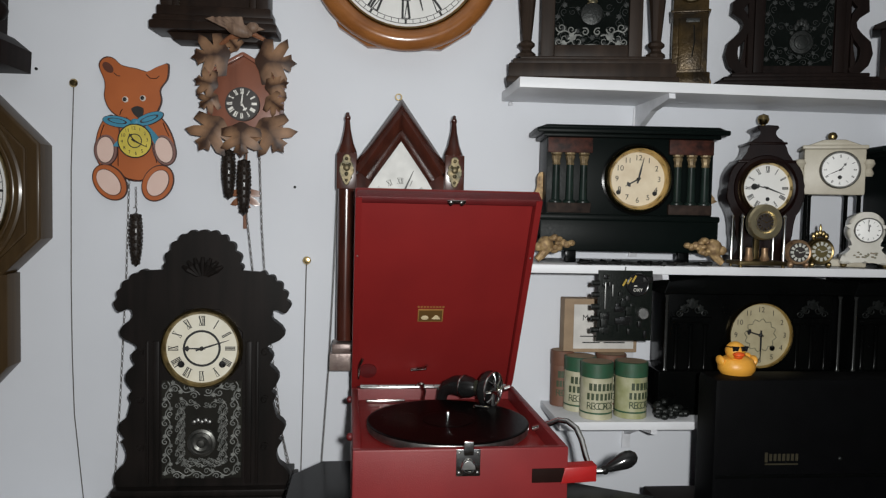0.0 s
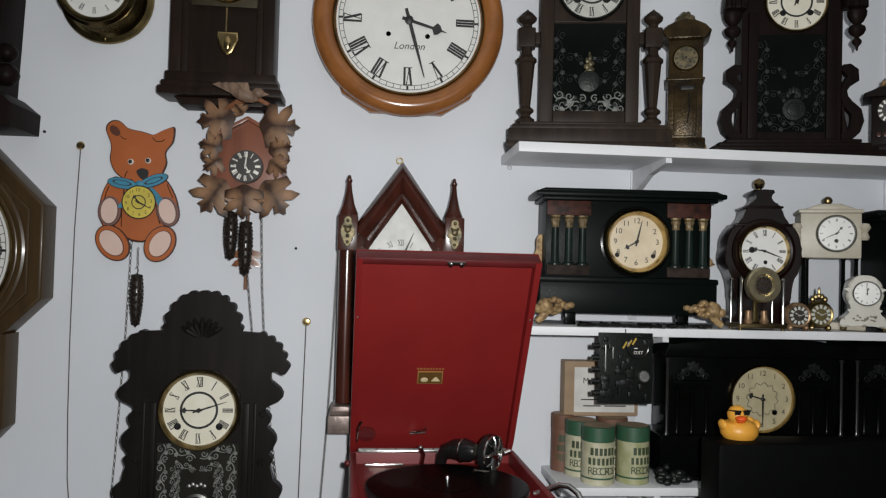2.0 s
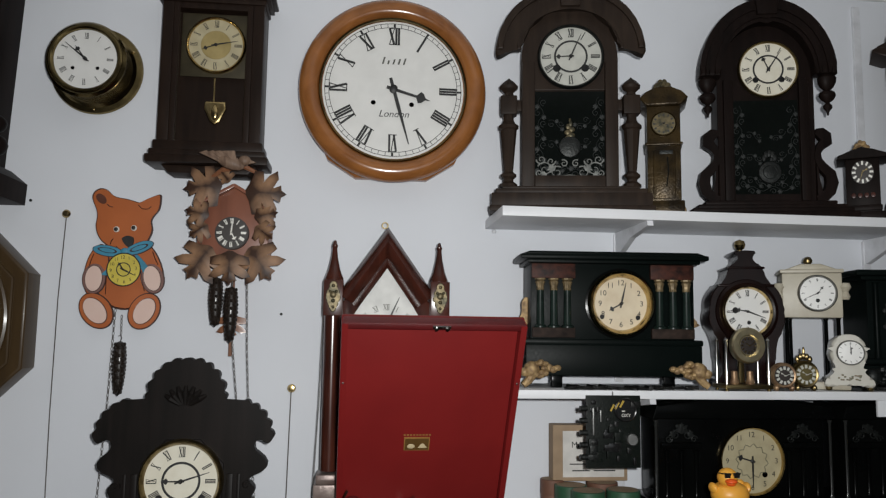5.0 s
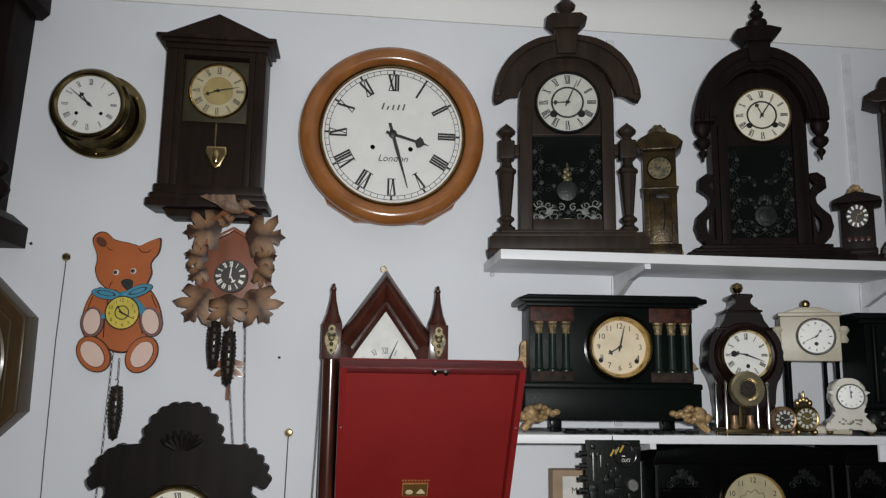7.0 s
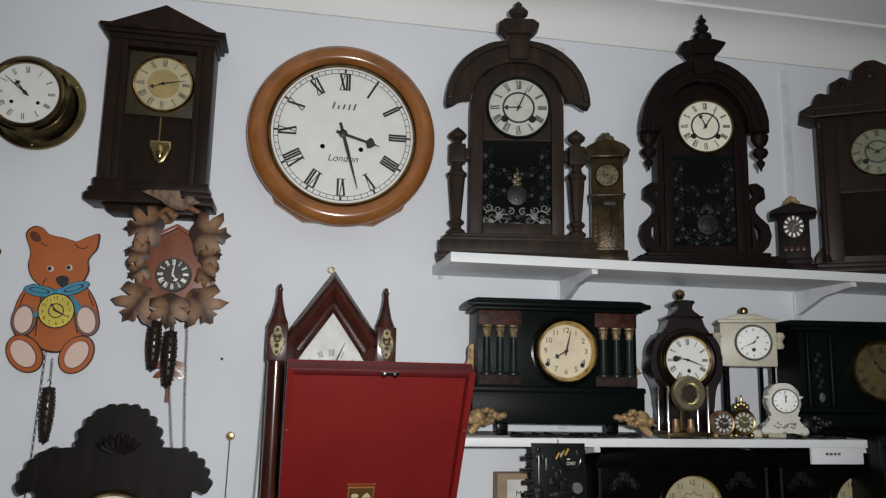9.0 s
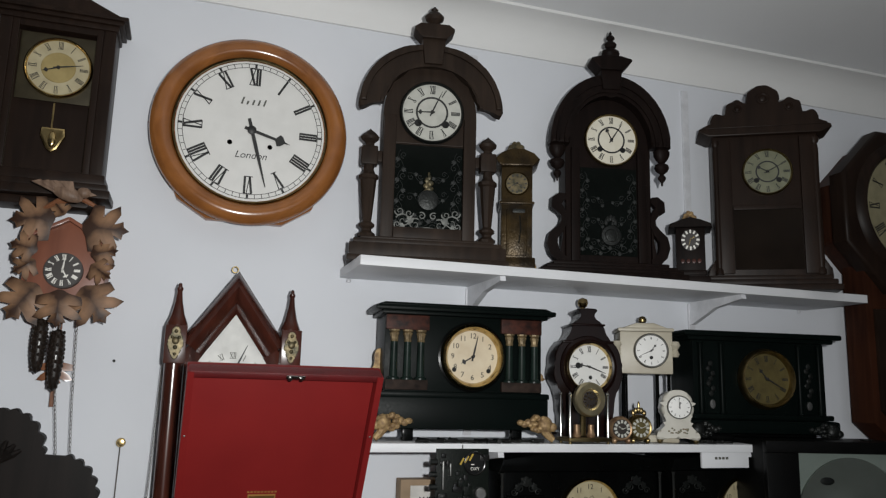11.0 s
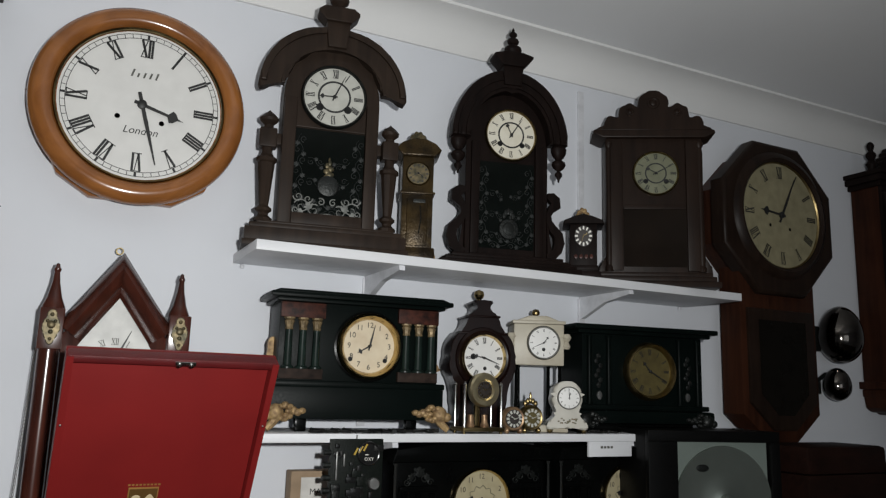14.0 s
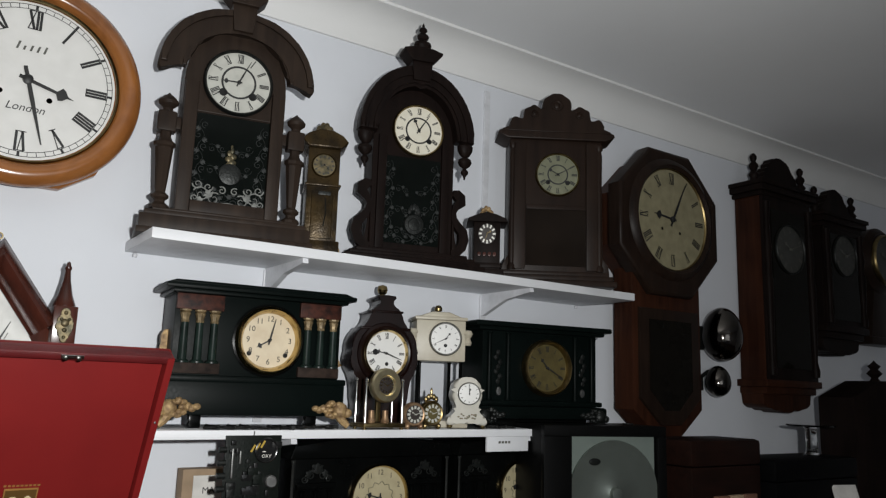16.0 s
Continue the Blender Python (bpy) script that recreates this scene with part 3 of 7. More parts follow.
# ---- the brass ship's clock ----
def brass_clock():
    root = thing("ship_clock", "round brass ship's clock with a white dial", "clock", -0.576, 0, 2.038)
    bm = B()
    lathe(bm, [(0.0, 0.001), (0.089, 0.001), (0.092, 0.006), (0.090, 0.011), (0.080, 0.013), (0.074, 0.020), (0.073, 0.058), (0.076, 0.064), (0.077, 0.074), (0.072, 0.080), (0.062, 0.079), (0.058, 0.073), (0.0, 0.072)], 56, FRONT)
    part("case", bm, SHIPB, root)
    bm = B()
    ring(bm, 0.066, 0.006, T(0, -0.078, 0) @ FRONT, 56)
    part("bezel", bm, SHIPB, root)
    dial(root, 0, -0.0765, 0, 0.0600, ENAMEL, size=0.15, at=0.78, hour=322, minute=309, holes=((-0.38, -0.32, 0.06), (0.4, -0.3, 0.06)), fat=0.12, spade=True)
    for a in (30, 150, 270):
        bm = B()
        ball(bm, 0.083 * math.cos(radians(a)), -0.013, 0.083 * math.sin(radians(a)), 0.003, 0.002, 0.003, 8)
        part("screw", bm, BRASS, root)


brass_clock()


# ---- cuckoo clock ----
def leaf(bm, x, y, z, size, deg, curl=0.012, wide=1.0):
    """A carved five-pointed leaf with a raised midrib, its tip along deg from straight up, clockwise."""
    half = [(0.0, 1.0), (0.09, 0.87), (0.22, 0.85), (0.14, 0.68), (0.15, 0.56), (0.38, 0.78), (0.60, 0.74), (0.46, 0.55), (0.24, 0.40), (0.56, 0.40), (0.56, 0.18), (0.24, 0.10), (0.05, 0.0)]
    m = T(x, y, z) @ RY(deg) @ Matrix.Diagonal((size * wide, 1, size, 1)) @ T(0, 0, -0.45)
    def put(px, pz):
        return bm.verts.new(m @ Vector((px, -curl * (1.0 - 1.6 * px * px) + curl * 0.9 * (pz - 0.5) ** 2, pz)))
    spine = [put(0, k) for k in (1.0, 0.8, 0.6, 0.4, 0.2, 0.0)]
    for v in spine[1:-1]:
        v.co.y -= curl * 0.25
    back = bm.verts.new(m @ Vector((0, curl * 0.6, 0.45)))
    for sx in (1, -1):
        edge = [spine[0]] + [put(sx * px, pz) for px, pz in half[1:]] + [spine[-1]]
        inner = [0, 1, 1, 2, 2, 2, 2, 3, 3, 4, 4, 5, 5, 5]
        for i in range(len(edge) - 1):
            a, b, c, d = edge[i], edge[i + 1], spine[inner[i + 1]], spine[inner[i]]
            vs = []
            for v in (a, b, c, d):
                if v not in vs:
                    vs.append(v)
            if len(vs) >= 3:
                bm.faces.new(vs)
            if a is not b:
                bm.faces.new([b, a, back])
    return bm


LEAF_M, _t, _b, _n, _l = nodes_of("burnt_edge_leaf")
_tc = _n.new("ShaderNodeTexCoord")
_mp = _n.new("ShaderNodeMapping")
_mp.inputs["Location"].default_value = (-1.0, -1.0, -1.0)
_mp.inputs["Scale"].default_value = (2.0, 2.0, 2.0)
_l.new(_tc.outputs["Generated"], _mp.inputs["Vector"])
_len = _n.new("ShaderNodeVectorMath")
_len.operation = "LENGTH"
_l.new(_mp.outputs["Vector"], _len.inputs[0])
_no = _n.new("ShaderNodeTexNoise")
_no.inputs["Scale"].default_value = 60.0
_l.new(_tc.outputs["Object"], _no.inputs["Vector"])
_ad = _n.new("ShaderNodeMath")
_ad.operation = "MULTIPLY_ADD"
_l.new(_no.outputs["Fac"], _ad.inputs[0])
_ad.inputs[1].default_value = 0.22
_l.new(_len.outputs["Value"], _ad.inputs[2])
_rp = _n.new("ShaderNodeValToRGB")
_rp.color_ramp.elements[0].color = (0.43, 0.245, 0.135, 1)
_rp.color_ramp.elements[1].color = (0.036, 0.017, 0.010, 1)
_rp.color_ramp.elements[1].position = 1.0
_sc = _n.new("ShaderNodeMapRange")
_sc.inputs["From Min"].default_value, _sc.inputs["From Max"].default_value = 0.50, 1.12
_l.new(_ad.outputs["Value"], _sc.inputs["Value"])
_rp.color_ramp.elements[0].position = 0.2
_l.new(_sc.outputs["Result"], _rp.inputs["Fac"])
_l.new(_rp.outputs["Color"], _b.inputs["Base Color"])
_b.inputs["Roughness"].default_value = 0.46
_b.inputs["Specular IOR Level"].default_value = 0.22


def cone_weight(name, x, y, z_top, length, r, label):
    """A cast pine-cone weight with overlapping scales."""
    root = thing(name, label, "clock weight", x, y, z_top, group="pine cone weights")
    bm = B()
    prof = [(0.0, 0.0), (r * 0.55, -0.03 * length), (r * 0.9, -0.15 * length), (r, -0.4 * length), (r * 0.85, -0.75 * length), (r * 0.55, -0.93 * length), (0.0, -length)]
    lathe(bm, prof, 14, Matrix())
    for i in range(14):
        s = 0.06 + 0.86 * i / 13
        rad = r * (0.62 + 0.42 * math.sin(math.pi * min(1, s * 0.95 + 0.12)))
        for k in range(7):
            a = 2 * math.pi * (k + 0.5 * (i % 2)) / 7
            ball(bm, 0.86 * rad * math.cos(a), 0.86 * rad * math.sin(a), -s * length, rad * 0.24, rad * 0.24, length * 0.034, 6)
    part("cone", bm, CONE, root)
    bm = B()
    tube(bm, [(0, 0, -0.002), (0.002, 0, 0.006), (0.0, 0, 0.012), (-0.004, 0, 0.009)], 0.0012, 6)
    part("hook", bm, DULL, root)
    return root


def chain(name, pts, label, r=0.0022, pitch=0.0075, material=CORD, kind_label="chain"):
    """A hanging chain of small links along a line of points."""
    pts = [Vector(p) for p in pts]
    bm = B()
    k = 0
    for a, b in zip(pts, pts[1:]):
        n = max(1, round((b - a).length / pitch))
        rot = (b - a).to_track_quat("Z", "Y").to_matrix().to_4x4()
        for i in range(n):
            c = a + (b - a) * ((i + 0.5) / n)
            m = Matrix.Translation(c) @ rot @ Matrix.Rotation(radians(45 + 90 * (k % 2)), 4, "Z") @ Matrix.Rotation(radians(90), 4, "X") @ Matrix.Diagonal((0.62, 1.0, 1.0, 1))
            ring(bm, pitch * 0.5, 0.00075, m, 8, 4)
            k += 1
    return solid(name, bm, material, label, kind_label)


BIRDW = wood("pale_brown_carving", (0.22, 0.145, 0.100), (0.085, 0.050, 0.034), 0.5, 0.0, (120.0, 60.0, 40.0))


def cuckoo_clock():
    root = thing("cuckoo_clock", "carved brown cuckoo clock with leaves and a bird on top", "clock", -0.278, 0, 1.699, depth=0.9)
    bm = B()
    prism(bm, [(-0.067, -0.058), (0.067, -0.058), (0.070, 0.050), (0.0, 0.092), (-0.070, 0.050)], -0.085, -0.003, 0.002)
    part("house", bm, BROWNP, root)
    for sx in (-1, 1):
        bm = B()
        box(bm, sx * 0.037, -0.052, 0.074, 0.088, 0.092, 0.007, 0.002, T(sx * 0.037, 0, 0.074) @ RY(sx * 30) @ T(-sx * 0.037, 0, -0.074))
        part("roof_board", bm, BROWNP, root)
    leaves = [(-0.058, 0.090, 0.082, -98), (0.062, 0.080, 0.088, 92), (-0.066, 0.036, 0.052, -75), (-0.064, 0.004, 0.046, -125), (0.066, 0.036, 0.052, 75), (0.064, 0.002, 0.046, 125), (-0.060, -0.056, 0.086, 214), (0.058, -0.056, 0.086, 146), (0.000, -0.066, 0.076, 180), (-0.018, 0.112, 0.036, -40)]
    for i, (x, z, size, deg) in enumerate(leaves):
        bm = B()
        leaf(bm, x * 0.96, -0.090 - 0.006 * (i % 3), z, size * 0.9, deg, 0.012, 0.98)
        part("leaf", bm, LEAF_M, root)
    bm = B()
    tube(bm, [(-0.050, -0.095, 0.105), (-0.02, -0.100, 0.125), (0.015, -0.100, 0.134), (0.050, -0.095, 0.118)], [0.004, 0.006, 0.006, 0.003], 8)
    part("twig", bm, CARVED, root)
    bm = B()
    up = T(0, -0.056, -0.079)
    ball(bm, 0.0, -0.100, 0.208, 0.028, 0.012, 0.013, 14, up @ T(0, 0, 0.208) @ RY(20) @ T(0, 0, -0.208))
    ball(bm, 0.026, -0.100, 0.212, 0.012, 0.010, 0.010, 12, up)
    prism(bm, [(0.035, 0.215), (0.048, 0.209), (0.035, 0.206)], -0.103, -0.097, 0.001, up)
    for i in range(5):
        prism(bm, [(0.000 + 0.004 * i, 0.198), (-0.058 + 0.011 * i, 0.224 + 0.001 * i), (-0.044 + 0.013 * i, 0.229)], -0.106 - 0.001 * i, -0.100, 0.0006, up)
    part("bird", bm, BIRDW, root, "carved wooden bird")
    bm = B()
    lathe(bm, [(0.032, 0.0), (0.032, 0.014), (0.0, 0.014)], 36, T(0, -0.086, 0) @ FRONT)
    part("dial_rim", bm, DARKDIAL, root)
    dial(root, 0, -0.104, 0, 0.0305, DARKDIAL, WHITEP, size=0.25, at=0.76, hour=150, minute=6, hand_mat=WHITEP, fat=0.22, thick=1.9)
    bm = B()
    leaf(bm, -0.002, -0.03, -0.178, 0.050, 180, 0.006)
    box(bm, -0.003, -0.03, -0.160, 0.007, 0.003, 0.16)
    part("pendulum", bm, CARVED, root, "leaf-shaped wooden pendulum")


cuckoo_clock()
cone_weight("cone_weight", -0.306, -0.070, 1.614, 0.098, 0.0128, "dark pine-cone weight under the cuckoo clock")
cone_weight("cone_weight", -0.276, -0.075, 1.596, 0.110, 0.0130, "dark pine-cone weight hanging lower under the cuckoo clock")
chain("weight_chain", [(-0.306, -0.070, 1.650), (-0.306, -0.070, 1.624)], "short chain of a cuckoo clock weight")
chain("weight_chain", [(-0.252, -0.05, 1.640), (-0.245, -0.05, 1.466), (-0.239, -0.05, 1.376), (-0.224, -0.03, 1.195), (-0.204, -0.018, 1.034), (-0.186, -0.012, 0.955)], "long fine grey chain under the cuckoo clock")
chain("weight_chain", [(-0.276, -0.05, 1.500), (-0.262, -0.05, 1.378), (-0.236, -0.03, 1.22), (-0.212, -0.018, 1.08), (-0.191, -0.012, 0.955)], "long fine chain hanging behind the kitchen clock")


# ---- bear-shaped clock ----
BEAR_D = mat("brown_ear_paint", (0.10, 0.026, 0.010), 0.5, bump=0.02)
PAD = mat("mauve_brown_paint", (0.20, 0.10, 0.085), 0.5, bump=0.02)


def bear_clock():
    root = thing("bear_wall_clock", "flat painted wooden bear-shaped pendulum clock with a yellow dial", "clock", -0.496, 0, 1.628, 0)
    root.matrix_basis = root.matrix_basis @ RY(-6.0) @ Matrix.Diagonal((0.965, 1, 0.98, 1))
    k = 0.00117

    def plate(name, shapes, y, material, edge=0.0022, label=""):
        for cx, cz, rx, rz, tilt in shapes:
            bm = B()
            prism(bm, oval(cx * k, cz * k, rx * k + edge, rz * k + edge, 36, tilt), y + 0.0005, y + 0.0042, 0.0)
            part(name + "_outline", bm, BEAR_E, root)
            bm = B()
            prism(bm, oval(cx * k, cz * k, rx * k, rz * k, 36, tilt), y - 0.0012, y + 0.004, 0.0006)
            part(name, bm, material, root, label)

    plate("body", [(-2, -14, 48, 54, 0)], -0.014, BEAR)
    plate("arm", [(-48, 4, 18, 44, -16), (43, 4, 18, 44, 18)], -0.0165, BEAR)
    plate("foot", [(-51, -67, 24, 33, 34), (30, -75, 24, 32, -36)], -0.0190, BEAR)
    plate("paw_rim", [(-52, -11, 19, 26, -8), (47, -19, 19, 26, 10)], -0.0180, PAD, 0.0016)
    plate("paw", [(-52, -11, 14, 22, -8), (47, -19, 14, 22, 10)], -0.0202, PINK, 0.0012)
    plate("sole", [(-52, -67, 16, 25, 34), (31, -75, 16, 24, -36)], -0.0224, PINK, 0.0012)
    head = [(-39, 112), (-45, 133), (-41, 144), (-31, 149), (-20, 146), (-11, 136), (-1, 131), (14, 127), (27, 122), (34, 120), (46, 125), (58, 129), (69, 131), (69, 120), (65, 105), (56, 95), (51, 86), (52, 71), (46, 57), (37, 45), (22, 39), (3, 39), (-16, 45), (-31, 56), (-39, 69), (-42, 85), (-39, 99)]
    head = [((x - 2) * k, (z - 4) * k) for x, z in head]
    smooth = []
    for i in range(len(head)):
        p0, p1, p2, p3 = (Vector(head[(i + j) % len(head)]) for j in (-1, 0, 1, 2))
        for q in (0.0, 0.33, 0.66):
            v = 0.5 * (2 * p1 + (p2 - p0) * q + (2 * p0 - 5 * p1 + 4 * p2 - p3) * q * q + (3 * p1 - p0 - 3 * p2 + p3) * q ** 3)
            smooth.append((v.x, v.y))
    cx, cz = 5 * k, 84 * k
    bm = B()
    prism(bm, [(cx + (x - cx) * 1.035, cz + (z - cz) * 1.035) for x, z in smooth], -0.0165, -0.010, 0.0)
    part("head_outline", bm, BEAR_E, root)
    bm = B()
    prism(bm, smooth, -0.0182, -0.0105, 0.0006)
    part("head", bm, BEAR, root)
    bm = B()
    prism(bm, oval(-33 * k, 128 * k, 7 * k, 11 * k, 20, 40), -0.0187, -0.015, 0.0)
    part("inner_ear", bm, BEAR_D, root, "dark brown painted ear hollow")
    bm = B()
    prism(bm, lobed([(-1 * k, 55 * k, 0.2), (19 * k, 55 * k, 0.2), (10 * k, 38 * k, 0.1)]), -0.0224, -0.0175, 0.0004)
    part("nose", bm, INK, root, "black painted nose")
    for x0, z0, x1, z1, sag in ((9, 40, 9, 30, 0), (9, 31, -12, 42, 6), (9, 31, 28, 42, 6), (-16, 56, -22, 46, -2), (30, 112, 42, 104, 3), (42, 104, 52, 108, 2), (-14, 112, -24, 118, 2), (-30, -2, -34, -40, 0), (28, -4, 32, -40, 0), (-46, -40, -18, -64, 4), (42, -44, 14, -66, 4), (-18, -64, 14, -66, 3), (-50, 32, -60, 8, -2), (50, 28, 58, 4, 2)):
        bm = B()
        tube(bm, [(x0 * k, -0.0186, z0 * k), ((x0 + x1) / 2 * k, -0.0187, (z0 + z1) / 2 * k - sag * k), (x1 * k, -0.0186, z1 * k)], 0.0009, 5)
        part("painted_line", bm, BEAR_E, root)
    for sx in (-10, 20):
        bm = B()
        lathe(bm, [(0.0064, 0.0), (0.005, 0.003), (0.0, 0.0036)], 16, T(sx * k, -0.0178, 72 * k) @ FRONT)
        eye = part("eye", bm, WHITEP, root)
        bm = B()
        ball(bm, sx * k, -0.0215, 72 * k, 0.0042, 0.0014, 0.0042, 12)
        part("pupil", bm, INK, eye)
    plate("bow", [(-26, 35, 25, 9, -14), (28, 36, 25, 9, 16)], -0.0215, BLUE, 0.0012, "painted blue bow")
    for lobe in ([(-8, 32, 0.05), (-40, -6, 0), (-28, -8, 0.0)], [(16, 32, 0.05), (44, -4, 0), (32, -8, 0)]):
        bm = B()
        prism(bm, lobed([(x * k, z * k, b) for x, z, b in lobe]), -0.0208, -0.017, 0.0008)
        part("bow_tail", bm, BLUE, root)
    for sx in (-1, 1):
        bm = B()
        ring(bm, 6.5 * k, 0.0009, T((1 + sx * 27) * k, -0.0232, 36 * k) @ RY(-sx * 15) @ Matrix.Diagonal((2.3, 1, 0.62, 1)) @ FRONT, 24, 5)
        part("bow_line", bm, BEAR_E, root, "dark painted loop of the bow")
    bm = B()
    ball(bm, 3 * k, -0.0225, 32 * k, 7 * k, 0.002, 6 * k, 12)
    part("bow_knot", bm, BLUE, root)
    bm = B()
    ring(bm, 28.5 * k, 0.0012, T(0, -0.0235, 0) @ FRONT, 40, 6)
    part("dial_rim", bm, INK, root)
    dial(root, 0, -0.0235, 0, 27.5 * k, YEL_D, INK, "arabic", 0.19, 0.78, 330, 122, circle=0.42, spade=True, thick=1.9)


bear_clock()
cone_weight("cone_weight", -0.492, -0.030, 1.487, 0.108, 0.0125, "dark pine-cone weight under the bear clock")
chain("weight_chain", [(-0.495, -0.020, 1.538), (-0.492, -0.028, 1.499)], "short chain of the bear clock's weight")
chain("weight_chain", [(-0.508, -0.02, 1.550), (-0.513, -0.02, 1.37), (-0.525, -0.02, 1.119), (-0.537, -0.02, 0.930)], "long fine grey chain under the bear clock")


def pulled_cord(name, x, z, bottom, label):
    root = thing(name, label, "nail", x, 0, z, group="brass pins with cords")
    bm = B()
    lathe(bm, [(0.002, 0.0), (0.002, 0.010), (0.0075, 0.012), (0.0085, 0.015), (0.006, 0.019), (0.0, 0.020)], 18, FRONT)
    part("pin", bm, BRASS, root, "round brass pin head")
    bm = B()
    tube(bm, [Vector((bx - x, by, bz - z)) for bx, by, bz in bottom], 0.0011, 6)
    part("cord", bm, CORD, root, "thin grey cord")


pulled_cord("wall_pin", -0.615, 1.738, [(-0.616, -0.010, 1.738), (-0.621, -0.012, 1.57), (-0.622, -0.012, 1.345), (-0.6205, -0.012, 1.20), (-0.617, -0.012, 1.08), (-0.600, -0.012, 0.905)], "brass pin in the wall with a long slack cord")
pulled_cord("wall_pin", -0.159, 1.396, [(-0.160, -0.010, 1.396), (-0.163, -0.012, 1.176), (-0.167, -0.012, 0.90)], "brass pin in the wall with a straight cord")
chain("weight_chain", [(-0.098, -0.05, 1.545), (-0.103, -0.05, 1.356), (-0.110, -0.05, 1.184), (-0.122, -0.05, 0.985)], "thin dark chain beside the steeple clock", 0.002, 0.006)
for nx, nz in ((-0.186, 1.545), (1.112, 1.985), (-0.69, 1.765)):
    bm = B()
    lathe(bm, [(0.0028, 0.0), (0.0028, 0.003), (0.0, 0.004)], 10, T(nx, 0, nz) @ FRONT)
    solid("nail", bm, IRON, "small bare nail head in the wall", "nail", group="nails")


# ---- tall clocks on the upper shelf ----
def arch_points(half, z0, z1, n=22, flat=0.0):
    """An arch from (half, z0) over the top at z1 and down again."""
    h = z1 - z0
    return [(half * math.cos(math.pi * i / n), z0 + h * math.sin(math.pi * i / n) ** (1.0 - flat)) for i in range(n + 1)]


def arched_band(bm, r_out, r_in, z0, h_out, h_in, y0, y1, bev):
    outer = arch_points(r_out, z0, z0 + h_out)
    inner = arch_points(r_in, z0, z0 + h_in)
    prism(bm, outer + inner[::-1], y0, y1, bev)


def vine(bm, x0, z0, x1, z1, y, r, width):
    """A painted border: curls to alternate sides of a wavy stem, with small leaves."""
    a, b = Vector((x0, 0, z0)), Vector((x1, 0, z1))
    d = (b - a).normalized()
    n = Vector((-d.z, 0, d.x))
    count = max(2, round((b - a).length / (r * 1.9)))
    stem = []
    for i in range(count * 4 + 1):
        p = a + (b - a) * (i / (count * 4)) + n * (r * 0.45 * math.sin(i * math.pi / 4))
        stem.append((p.x, y, p.z))
    tube(bm, stem, width * 0.8, 4)
    for i in range(count):
        side = 1 if i % 2 else -1
        p = a + (b - a) * ((i + 0.5) / count) + n * (side * r * 0.5)
        scroll(bm, p.x, y, p.z, r * 0.62, side, math.atan2(d.z, d.x) + (0 if side > 0 else math.pi), width, 1.15)
        q = a + (b - a) * ((i + 0.1) / count) - n * (side * r * 0.55)
        leaf(bm, q.x, y + 0.0003, q.z, r * 0.9, 57.3 * math.atan2(d.x, d.z) + side * 60, 0.0004, 0.8)


def tablet(root, x, y, z, w, h, material, seed, rows=3):
    """A stencilled glass tablet: a dark pane with painted tendrils."""
    bm = B()
    box(bm, x, y + 0.002, z, w, 0.003, h)
    pane = part("glass_pane", bm, PANE_A, root, "dark glass pane")
    bm = B()
    yy, r = y - 0.0004, w * 0.085
    for sx in (-1, 1):
        vine(bm, x + sx * (w / 2 - r), z - h / 2 + r, x + sx * (w / 2 - r), z + h / 2 - r, yy, r, 0.0008)
        for i in range(rows):
            vine(bm, x + sx * w * 0.08, z - h * 0.40 + i * h * 0.24, x + sx * w * 0.30, z - h * 0.32 + i * h * 0.24, yy, r * 0.8, 0.0007)
    vine(bm, x - w / 2 + 2 * r, z - h / 2 + r, x + w / 2 - 2 * r, z - h / 2 + r, yy, r, 0.0008)
    part("stencil", bm, material, pane, "silvery painted tendrils")
    return pane


